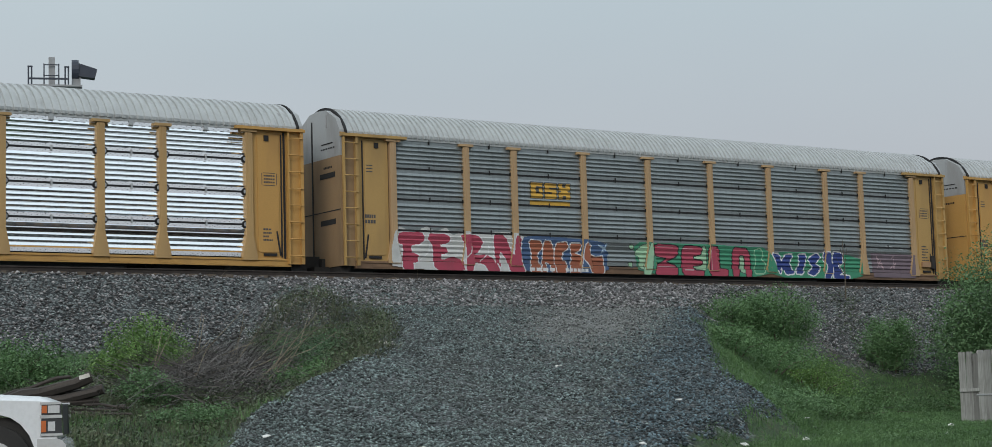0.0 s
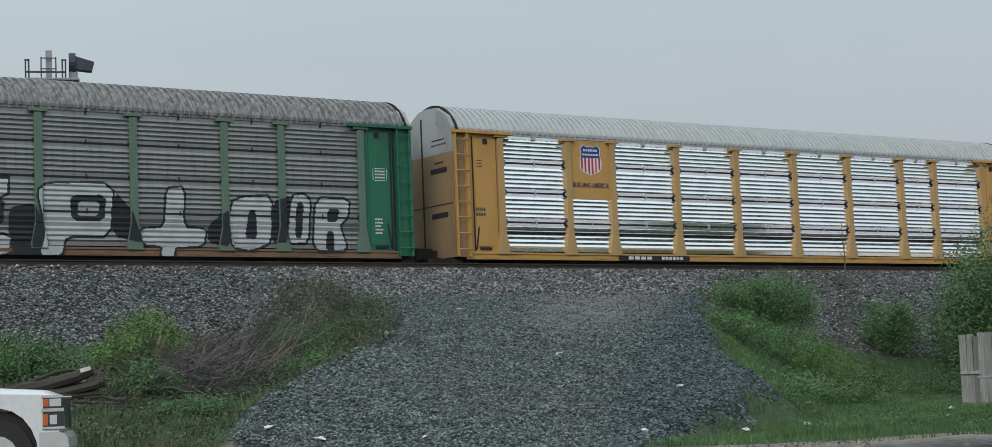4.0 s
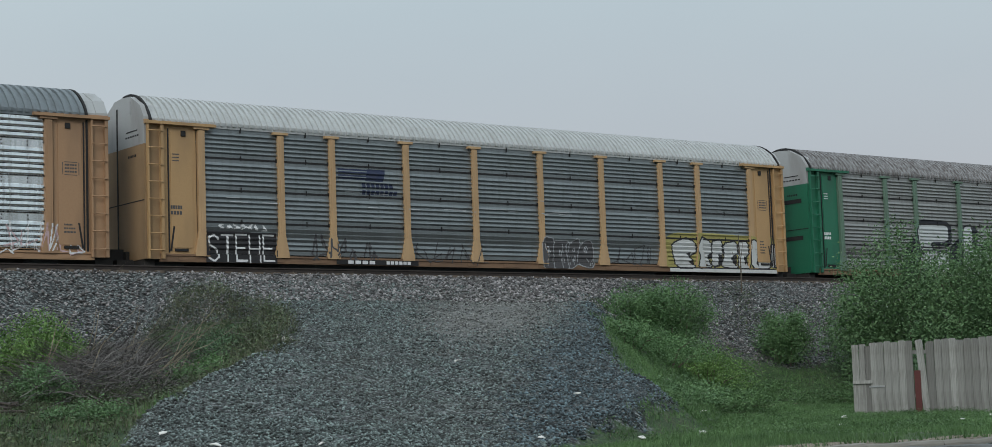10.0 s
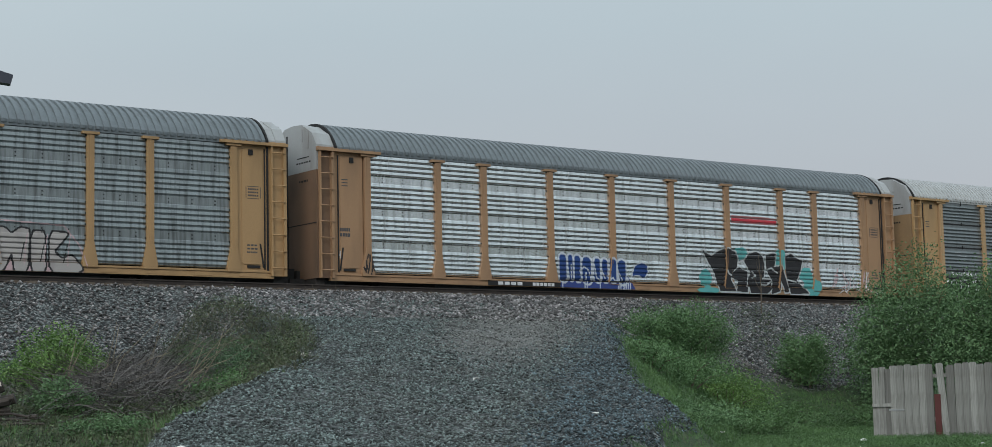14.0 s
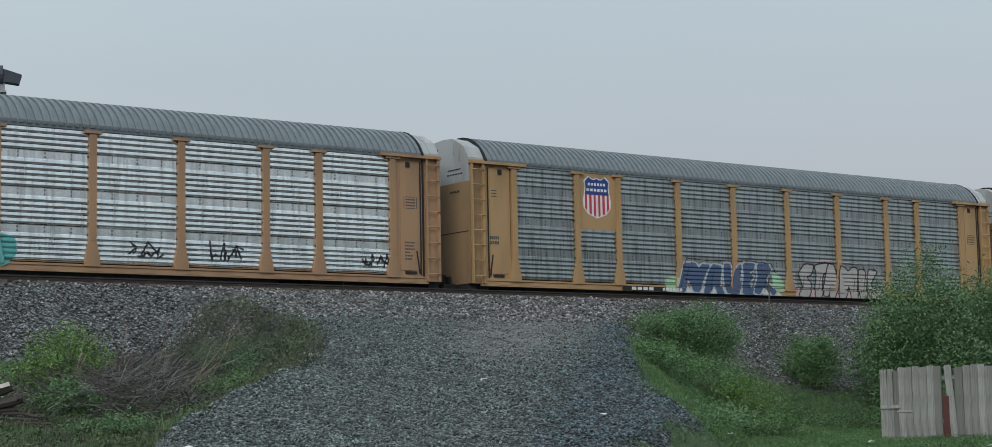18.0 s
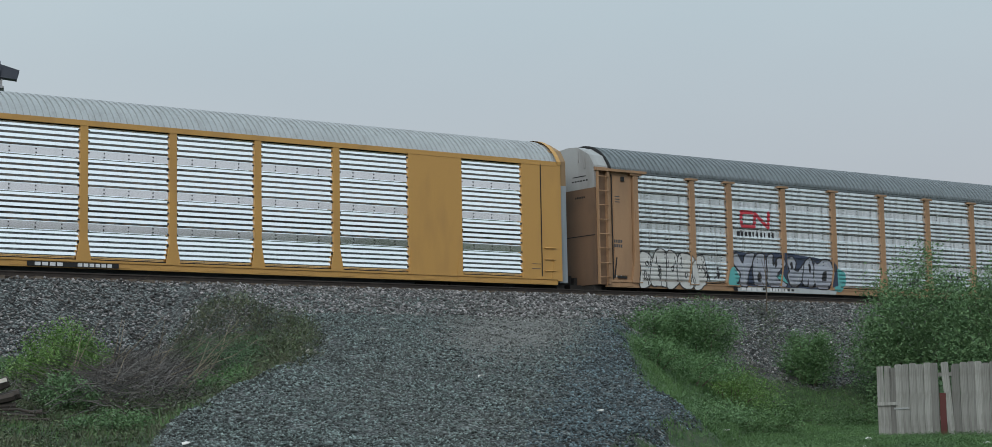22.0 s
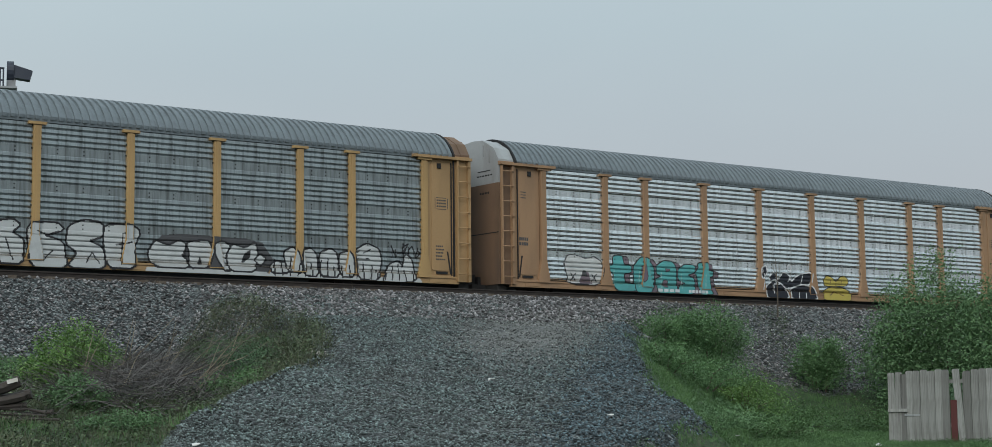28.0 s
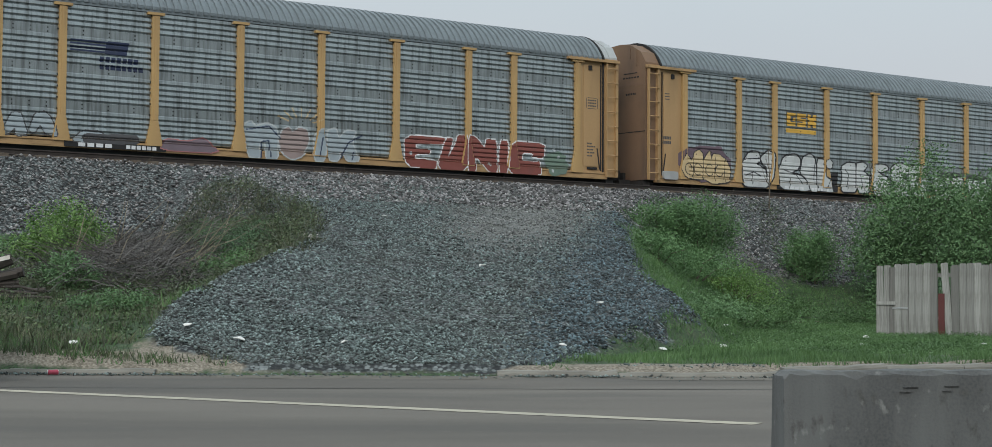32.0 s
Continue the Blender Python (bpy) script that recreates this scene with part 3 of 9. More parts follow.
def panel_mesh(style, width, holes=False):
    """One corrugated panel, centred on x = 0; material 1 is the dark of seams, bolts and shaded slots."""
    s, h = Shape(), width / 2
    pr = PROFILES[style]
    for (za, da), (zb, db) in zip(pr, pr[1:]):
        # faces sunk over 2 cm are black: seams, and shade painted in rib slots
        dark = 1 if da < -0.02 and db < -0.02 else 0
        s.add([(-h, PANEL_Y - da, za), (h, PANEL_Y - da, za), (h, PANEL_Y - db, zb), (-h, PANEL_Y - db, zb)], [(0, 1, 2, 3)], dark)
    s.box(-h, h, PANEL_Y + 0.03, PANEL_Y + 0.05, 0.7, 4.62, 0)
    if style == "plate":
        for z in (1.68, 2.68, 3.68):
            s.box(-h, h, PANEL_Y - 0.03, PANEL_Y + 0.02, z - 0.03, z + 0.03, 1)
            if holes:
                s.box(-0.03, 0.03, PANEL_Y - 0.05, PANEL_Y, z - 0.085, z + 0.085, 2)
                for e in (-h + 0.04, h - 0.04):
                    s.box(e - 0.07, e + 0.07, PANEL_Y - 0.06, PANEL_Y, z - 0.11, z + 0.11, 1, 0.055)
                    s.box(e - 0.035, e + 0.035, PANEL_Y - 0.075, PANEL_Y, z - 0.06, z + 0.06, 2, 0.025)
            else:
                s.box(-0.012, 0.012, PANEL_Y - 0.045, PANEL_Y, z - 0.05, z + 0.1, 2)
                for e in (-h + 0.03, h - 0.03):
                    s.box(e - 0.02, e + 0.02, PANEL_Y - 0.05, PANEL_Y, z - 0.04, z + 0.07, 2)
        s.box(-h, h, PANEL_Y - 0.03, PANEL_Y, 4.615, 4.65, 1)
        k = 0.07 if holes else 0.015
        s.box(-k, k, PANEL_Y - 0.06, PANEL_Y, 4.5, 4.66, 2)
        if holes:
            n = int(width / 0.085)
            for z in (0.74, 1.6, 1.77, 2.6, 2.77, 3.6, 3.77, 4.55):
                for i in range(n):
                    x = -h + 0.14 + (width - 0.28) * i / (n - 1)
                    if abs(x) > 0.1:
                        zz = z + (0.02 if i % 2 else -0.02)
                        s.add([(x - 0.011, PANEL_Y - 0.0135, zz - 0.007), (x + 0.011, PANEL_Y - 0.0135, zz - 0.007), (x + 0.011, PANEL_Y - 0.0135, zz + 0.007), (x - 0.011, PANEL_Y - 0.0135, zz + 0.007)], [(0, 1, 2, 3)], 1)
    else:
        for z in (1.62, 2.70, 3.78):
            for k in (-0.3, 0.0, 0.3):
                for dz in (-0.055, 0.06):
                    x = k * width
                    s.box(x - 0.018, x + 0.018, PANEL_Y - 0.03, PANEL_Y - 0.01, z + dz - 0.02, z + dz + 0.02, 1)
        for i in range(12):
            z = 0.86 + i * 0.33
            for e in (-h + 0.03, h - 0.03):
                s.box(e - 0.02, e + 0.02, PANEL_Y - 0.05, PANEL_Y, z - 0.02, z + 0.02, 1)
    return s


def half_panel_mesh(style, width, top):
    """The lower part of a panel, under a plain plate."""
    s = panel_mesh(style, width)
    keep = Shape()
    for f, mt in zip(s.f, s.mat):
        if max(s.v[i][2] for i in f) < top:
            keep.add([s.v[i] for i in f], [tuple(range(len(f)))], mt)
    return keep


def post_mesh():
    o = []
    for z in (0.6, 0.74, 1.36, 1.4, 4.5):
        o.append((post_half(z if z < 4.5 else 4.4), z))
    outline = o + [(-h, z) for h, z in reversed(o)]
    s = Shape().prism(outline, POST_Y, PANEL_Y + 0.05, "y")
    s.box(-0.27, 0.27, POST_Y - 0.03, PANEL_Y + 0.02, 4.52, 4.6)
    s.box(-0.045, 0.045, POST_Y - 0.012, POST_Y, 1.36, 4.5)
    return s


def roof_arc(lift=0.0):
    """The roof's cross-section from eave to eave: a low upstand, then one shallow arch."""
    half, z0, rise = 1.5 + 0.6 * lift, 4.78, 0.86 + lift
    rad = (half * half + rise * rise) / (2 * rise)
    a0 = math.asin(half / rad)
    pts = [(-half, 4.68), (-half, 4.74)]
    for k in range(17):
        a = -a0 + 2 * a0 * k / 16
        pts.append((rad * math.sin(a), z0 + rise - rad * (1 - math.cos(a))))
    return pts + [(half, 4.74), (half, 4.68)]


def roof_mesh(pitch, depth, end=13.08):
    """Ribbed arch; end: where its sheet stops."""
    s = Shape()
    lo, hi = roof_arc(0.0), roof_arc(depth)
    xs, n, x = [], len(lo), -end + 0.18
    xs += [(-end, lo), (-end + 0.18, lo)]
    while x < end - 0.23:
        xs += [(x, lo), (x + pitch * 0.4, lo), (x + pitch * 0.46, hi), (x + pitch * 0.94, hi)]
        x += pitch
    xs += [(end - 0.13, lo), (end, lo)]
    verts = [(x, y, z) for x, arc in xs for y, z in arc]
    faces = []
    for i in range(len(xs) - 1):
        for j in range(n - 1):
            k = i * n + j
            faces.append((k, k + 1, k + n + 1, k + n))
    return s.add(verts, faces)


def end_mesh(sign, split=4.0, style="two"):
    """End wall of a car: doors below, pale sheet above, dark joint between the leaves."""
    s = Shape()
    x0, x1 = (13.42, 13.78) if sign > 0 else (-13.78, -13.42)
    # the pale top has three flats a side and reaches back under the roof's hoop
    arc = [(-1.46, split), (-1.46, 4.82), (-1.2, 5.22), (-0.55, 5.56), (0, 5.6), (0.55, 5.56), (1.2, 5.22), (1.46, 4.82), (1.46, split)]
    s.prism(arc, x0, x1, "x", 1)
    a, b = (13.1, 13.42) if sign > 0 else (-13.42, -13.1)
    s.prism([(y * 0.985, max(z - 0.015, 4.7)) for y, z in arc], a, b, "x", 1)
    for y, z, u in ((-1.0, 4.45, 0.75),):
        s.box(min(x1 if sign > 0 else x0 - 0.012, x1), (x1 + 0.012) if sign > 0 else x0, y, y + u, z, z + 0.03, 2)
    s.box(x0, x1, -1.46, 1.46, 0.5, split - 0.003, 0)
    face = x1 if sign > 0 else x0
    o = 0.012 * sign
    s.box(min(face, face + o), max(face, face + o), 0.36, 0.44, 0.55, 5.3, 2)
    s.box(min(face, face + o * 2), max(face, face + o * 2), -0.62, -0.57, 5.0, 5.4, 1)
    s.box(min(face, face + o), max(face, face + o), -1.44, 1.44, 2.27, 2.3, 2)
    if style == "slots":
        for z in (1.85, 3.35):
            s.box(min(face, face + o), max(face, face + o), -1.12, -0.12, z, z + 0.17, 2)
    if style == "two":
        for y in (-0.95, 0.95):
            s.box(min(face, face + o * 2), max(face, face + o * 2), y - 0.04, y + 0.04, 4.75, 5.35, 1)
    for k in range(6):
        y = -1.1 + 0.16 * k
        s.box(min(face, face + o * 0.6), max(face, face + o * 0.6), y, y + 0.1, 4.28, 4.33, 2)
        s.box(min(face, face + o * 0.6), max(face, face + o * 0.6), y * 0.6 - 0.25, y * 0.6 - 0.19, 3.66, 3.73, 2)
    return s


def hoop_mesh(sign, end=13.08):
    """Dark angle that closes the roof's edge over the end doors."""
    s = Shape()
    a, b = sorted((sign * (end - 0.03), sign * (end + 0.04)))
    outer, inner = roof_arc(0.08), roof_arc(-0.12)
    for (y0, z0), (y1, z1), (y2, z2), (y3, z3) in zip(outer, outer[1:], inner, inner[1:]):
        s.add([(a, y0, z0), (b, y0, z0), (b, y1, z1), (a, y1, z1), (a, y2, z2), (b, y2, z2), (b, y3, z3), (a, y3, z3)], [(0, 1, 2, 3), (1, 5, 6, 2), (0, 3, 7, 4), (4, 7, 6, 5)])
    return s


def ladder_mesh(back=-1.46):
    """Two angle stiles before the recessed corner of a car; material 1 is the recess."""
    s = Shape()
    s.box(-0.27, -0.21, -1.6, -1.5, 0.5, 4.6)
    s.box(0.17, 0.27, -1.6, -1.46, 0.5, 4.6)
    s.box(-0.21, 0.17, back, back + 0.02, 0.5, 4.6, 1)
    return s


def rung_mesh():
    return Shape().tube([(-0.24, -1.585, 0), (-0.22, -1.63, 0), (0.22, -1.63, 0), (0.24, -1.585, 0)], 0.018, 5)


def corner_mesh():
    """The plain side sheet between the outermost post and the ladder."""
    s = Shape().box(-0.56, 0.6, -1.475, -1.42, 0.62, 4.6)
    s.box(-0.42, 0.3, -1.495, -1.475, 0.85, 4.45, 0, 0.05)
    s.box(0.36, 0.4, -1.5, -1.475, 0.7, 4.5, 1)
    s.box(-0.2, -0.05, -1.53, -1.49, 4.28, 4.45, 1)
    s.box(-0.25, 0.2, -1.515, -1.49, 0.74, 0.82, 1)
    s.add([(0.3, -1.5, 0.75), (0.36, -1.5, 0.75), (0.24, -1.5, 1.5), (0.18, -1.5, 1.5)], [(0, 1, 2, 3)], 1)
    return s


def eave_rail_mesh():
    return Shape().box(-1.18, 1.18, -1.64, -1.44, 4.6, 4.69, 0).box(-1.18, 1.18, -1.5, -1.44, 4.69, 4.74, 0)


def sill_mesh():
    s = Shape().box(-13.3, 13.3, -1.5, -1.36, 0.42, 0.62)
    s.box(-13.3, 13.3, -1.53, -1.36, 0.6, 0.66)
    for i in range(17):
        x = -12.4 + i * 1.55
        s.box(x - 0.3, x + 0.3, -1.51, -1.5, 0.46, 0.57)
    return s


def frame_mesh():
    s = Shape().box(-13.4, 13.4, -1.36, 1.5, 0.55, 0.66)
    s.box(-13.9, 13.9, -0.35, 0.35, 0.5, 0.8)
    for e in (-1, 1):
        s.box(e * 14.18 - 0.3, e * 14.18 + 0.3, -0.16, 0.16, 0.5, 0.88)
        s.box(min(e * 13.4, e * 13.75), max(e * 13.4, e * 13.75), -1.3, 1.3, 0.3, 0.62)
        s.box(min(e * 13.6, e * 14.3), max(e * 13.6, e * 14.3), -0.6, 0.6, 0.3, 0.52)
        s.tube([(e * 13.8, 0.5, 0.8), (e * 14.1, 0.55, 0.35), (e * 14.4, 0.5, 0.75)], 0.03, 5)
    return s


def far_side_mesh(style):
    s = Shape()
    pr = PROFILES[style]
    for (za, da), (zb, db) in zip(pr, pr[1:]):
        s.add([(-13.4, -PANEL_Y + da, za), (13.4, -PANEL_Y + da, za), (13.4, -PANEL_Y + db, zb), (-13.4, -PANEL_Y + db, zb)], [(3, 2, 1, 0)])
    return s


def wheel_mesh():
    s = Shape()
    for y, r in ((-0.8, 0.42), (0.8, 0.42)):
        o = [(r * math.cos(a * math.pi / 8), 0.42 + r * math.sin(a * math.pi / 8)) for a in range(16)]
        s.prism(o, y - 0.06, y + 0.06, "y")
    s.tube([(0, -0.86, 0.42), (0, 0.86, 0.42)], 0.08, 6)
    return s


def bogie_mesh():
    s = Shape()
    for y in (-1.0, 1.0):
        s.prism([(-1.1, 0.3), (1.1, 0.3), (1.1, 0.5), (0.45, 0.56), (0.3, 0.25), (-0.3, 0.25), (-0.45, 0.56), (-1.1, 0.5)], y - 0.08, y + 0.08, "y")
    return s.box(-0.2, 0.2, -1.0, 1.0, 0.35, 0.52)


MESHES = {}


def shared(key, make, mats, smooth=False):
    """One mesh for all parts that look alike."""
    k = (key, tuple(m.name for m in mats))
    if k not in MESHES:
        MESHES[k] = make().mesh(key, mats, smooth)
    return MESHES[k]


def put(name, me, parent, m=None, label=""):
    ob = new(name, me)
    ob.parent = parent
    if m is not None:
        ob.matrix_local = m
    if label:
        tagged(ob, label)
    return ob


def autorack(label, style, sheet, roof_m, paint, post_paint=None, door_m=None, pitch=0.23, plate=None, holes=False, ends="two", door_split=4.0, end_top=None, sill_m=None):
    """A tall enclosed car for motor vehicles, with nine corrugated panels a side."""
    post_paint, door_m = post_paint or paint, door_m or paint
    end_top = end_top or WHITE_M
    car = group_at("autorack_car", Matrix(), label, "railway car", "freight train")
    for i in range(9):
        a, b = POSTS[i], POSTS[i + 1]
        w, c = round(b - a - 0.2, 3), (a + b) / 2
        mats = [sheet, SEAM_SHADE_M, STEEL_M if holes else SEAM_SHADE_M]
        if plate == i:
            me = shared(f"half_panel_{style}_{w}", lambda: half_panel_mesh(style, w, 2.66), mats)
            put("side_panel", me, car, pose(c, 0, 0))
            s = Shape().box(-w / 2, w / 2, PANEL_Y - 0.03, PANEL_Y + 0.03, 2.54, 4.62)
            put("logo_plate", shared(f"logo_plate_{w}", lambda: s, [paint]), car, pose(c, 0, 0), "plain yellow plate behind a shield")
        else:
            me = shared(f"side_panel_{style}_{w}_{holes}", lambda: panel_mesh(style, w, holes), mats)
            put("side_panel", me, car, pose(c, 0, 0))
    for p in POSTS:
        put("post", shared("post", post_mesh, [post_paint]), car, pose(p, 0, 0))
    reach = 13.58 if style == "plate" else 13.08
    put("roof", shared(f"roof_{pitch}_{reach}", lambda: roof_mesh(pitch, 0.07, reach), [roof_m]), car, None, "ribbed arched sheet roof")
    put("header_rail", shared("header_rail", lambda: Shape().box(-13.3, 13.3, -1.5, -1.4, 4.6, 4.7), [roof_m]), car)
    for e in (-1, 1):
        put("end_wall", shared(f"end_wall_{e}_{ends}_{door_split}", lambda: end_mesh(e, door_split, ends), [door_m, end_top, SEAM_SHADE_M]), car)
        put("corner_panel", shared(f"corner_panel_{e}", lambda: corner_mesh().moved(Matrix.Diagonal((e, 1, 1, 1))), [paint, SEAM_SHADE_M]), car, pose(e * 12.62, 0, 0))
        if e > 0:
            put("door_gap", shared("door_gap", lambda: Shape().box(-0.03, 0.03, -1.505, -1.47, 0.6, 4.58), [SEAM_SHADE_M]), car, pose(13.1, 0, 0))
        # the recess behind the e < 0 ladder takes darkened door paint as shade
        lad = put("ladder", shared(f"ladder_{e}", lambda: ladder_mesh(-1.465 if e < 0 else -1.5), [paint, door_m if e < 0 else paint]), car, pose(e * 13.46, 0, 0) @ (Matrix() if e < 0 else pose(0, 0, 0)))
        for k in range(8):
            put("rung", shared("rung", rung_mesh, [paint]), lad, pose(0, 0, 0.75 + 0.52 * k))
        put("roof_hoop", shared(f"roof_hoop_{e}_{reach}", lambda: hoop_mesh(e, reach), [SEAM_SHADE_M]), car)
        put("eave_rail", shared("eave_rail", eave_rail_mesh, [paint]), car, pose(e * 12.6, 0, 0))
        b = put("bogie", shared("bogie", bogie_mesh, [DARK_M]), car, pose(e * 10.1, 0, 0))
        for k in (-0.85, 0.85):
            put("wheel", shared("wheel", wheel_mesh, [RAIL_M]), b, pose(k, 0, 0))
    put("sill", shared("sill", sill_mesh, [sill_m or paint]), car)
    put("underframe", shared("underframe", frame_mesh, [DARK_M]), car)
    put("far_side", shared(f"far_side_{style}", lambda: far_side_mesh(style), [sheet]), car)
    return car


def flush_autorack(label):
    """The smooth-sided yellow kind: a full steel skin with panel openings."""
    car = group_at("autorack_car", Matrix(), label, "railway car", "freight train")
    openings = [i for i in range(9) if i not in (1, 7)]
    for i in openings:
        a, b = POSTS[i], POSTS[i + 1]
        w, c = round(b - a - 0.24, 3), (a + b) / 2
        put("side_panel", shared(f"flush_panel_{w}", lambda: panel_mesh("louvre", w), [BRIGHT_M, SEAM_SHADE_M, STEEL_M]), car, pose(c, 0, 0))
        # black strips fill the recess above and below each panel
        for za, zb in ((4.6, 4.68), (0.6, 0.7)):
            put("panel_recess", shared(f"panel_recess_{w}_{za}", lambda: Shape().box(-w / 2, w / 2, -1.43, -1.38, za, zb), [SEAM_SHADE_M]), car, pose(c, 0, 0))
    edges = [(-13.28, -11.78), (-9.22, -7.07), (-4.41, -4.17), (-1.565, -1.325), (1.325, 1.565), (4.17, 4.41), (7.07, 9.22), (11.78, 13.28)]
    for a, b in edges:
        s = Shape().box(a, b, -1.52, -1.42, 0.62, 4.7)
        if b - a < 0.4:
            c = (a + b) / 2
            s.prism([(c - 0.24, 0.62), (c + 0.24, 0.62), (c + 0.12, 1.3), (c - 0.12, 1.3)], -1.535, -1.5, "y")
        else:
            for e in (a + 0.12, b - 0.12):
                s.prism([(e - 0.14, 0.62), (e + 0.14, 0.62), (e + 0.02, 1.35), (e - 0.02, 1.35)], -1.535, -1.5, "y")
        put("side_sheet", s.mesh("side_sheet", [YELLOW_M]), car)
    for e in (-1, 1):
        x = e * 12.6
        put("door_joint", Shape().box(x - 0.02, x + 0.02, -1.53, -1.5, 0.7, 4.66).mesh("door_joint", [SEAM_SHADE_M]), car)
        wall = put("end_wall", shared(f"end_wall_{e}_flush", lambda: end_mesh(e, 3.95, "plain"), [DOORSILVER_M, DOORTAN_M, SEAM_SHADE_M]), car)
        for k in range(9):
            y = -1.3 + 0.32 * k
            put("door_rib", shared(f"door_rib_{e}", lambda: Shape().prism([(-0.07, 0), (-0.045, 0.035), (0.045, 0.035), (0.07, 0)], 0.6, 3.9, "z").moved(pose(0, 0, 0, 0, 0, -90 * e)), [DOORSILVER_M]), wall, pose(e * 13.78, y, 0))
        for k in range(3):
            put("rung", shared("rung", rung_mesh, [YELLOW_M]), car, pose(e * 12.95, 0.07, 0.9 + 0.4 * k))
        s = Shape()
        arc = roof_arc(0.08)
        lo = roof_arc(-0.05)
        a, b = sorted((e * 13.32, e * 13.5))
        for (y0, z0), (y1, z1) in zip(arc, arc[1:]):
            s.add([(a, y0, z0), (b, y0, z0), (b, y1, z1), (a, y1, z1)], [(0, 1, 2, 3)])
        for (y0, z0), (y1, z1), (y2, z2), (y3, z3) in zip(arc, arc[1:], lo, lo[1:]):
            s.add([(e * 13.5, y0, z0), (e * 13.5, y1, z1), (e * 13.5, y3, z3), (e * 13.5, y2, z2)], [(0, 1, 2, 3)])
        put("roof_hoop", s.mesh("roof_hoop", [YELLOW_M]), car)
        y0 = Shape().box(min(e * 13.28, e * 13.5), max(e * 13.28, e * 13.5), -1.52, -1.4, 0.55, 4.75)
        put("corner_post", y0.mesh("corner_post", [YELLOW_M]), car)
        b = put("bogie", shared("bogie", bogie_mesh, [DARK_M]), car, pose(e * 10.1, 0, 0))
        for k in (-0.85, 0.85):
            put("wheel", shared("wheel", wheel_mesh, [RAIL_M]), b, pose(k, 0, 0))
    put("roof", shared("roof_0.2_flush", lambda: roof_mesh(0.2, 0.045, 13.4), [ROOF_SILVER_M]), car, None, "ribbed silver sheet roof")
    put("header_rail", Shape().box(-13.3, 13.3, -1.53, -1.4, 4.62, 4.78).mesh("header_rail", [YELLOW_M]), car)
    put("sill", shared("sill", sill_mesh, [YELLOW_M]), car)
    put("underframe", shared("underframe", frame_mesh, [DARK_M]), car)
    put("far_side", shared("far_side_rib", lambda: far_side_mesh("rib"), [BRIGHT_M]), car)
    return car


# ---- spray paint and lettering that follow the corrugated sides ----
def spray(name, c, rough=0.8):
    return worn("spray_" + name, c, tuple(0.6 * x + 0.03 for x in c), rough, 0, 2.5, 0.4, (1, 1, 1), 30, 0)


SPRAY = {k: spray(k, c) for k, c in dict(
    red=(0.4, 0.06, 0.1), white=(0.66, 0.67, 0.68), grey=(0.36, 0.38, 0.4), orange=(0.34, 0.11, 0.06), blue=(0.03, 0.055, 0.22), brightblue=(0.016, 0.05, 0.22),
    midblue=(0.06, 0.11, 0.22), skyblue=(0.35, 0.47, 0.58), green=(0.05, 0.26, 0.15), lime=(0.33, 0.55, 0.36), teal=(0.1, 0.38, 0.38), purple=(0.13, 0.09, 0.115), black=(0.018, 0.018, 0.021),
    cream=(0.55, 0.42, 0.24), yellow=(0.5, 0.4, 0.09), brick=(0.21, 0.062, 0.05), lavender=(0.34, 0.365, 0.43), pink=(0.5, 0.36, 0.38), silver=(0.55, 0.56, 0.55), logoyellow=(0.62, 0.36, 0.06),
    navy=(0.02, 0.03, 0.07), signred=(0.5, 0.04, 0.06), soot=(0.07, 0.07, 0.075), rose=(0.38, 0.15, 0.15), cloud=(0.43, 0.46, 0.47), ink=(0.018, 0.021, 0.03), inkblue=(0.035, 0.05, 0.09), mauve=(0.17, 0.13, 0.155), mustard=(0.33, 0.3, 0.1), denim=(0.06, 0.1, 0.19), putty=(0.38, 0.36, 0.35), seafoam=(0.3, 0.5, 0.48), chalk=(0.5, 0.52, 0.52), haze=(0.3, 0.35, 0.38), rustbrown=(0.16, 0.09, 0.05), paleblue=(0.5, 0.55, 0.62), royal=(0.012, 0.05, 0.2), fadepink=(0.3, 0.235, 0.225), moss=(0.14, 0.2, 0.16)).items()}


def arc_pts(cx, cy, rx, ry, a0, a1, n=10):
    return [(cx + rx * math.cos(radians(a0 + (a1 - a0) * i / n)), cy + ry * math.sin(radians(a0 + (a1 - a0) * i / n))) for i in range(n + 1)]


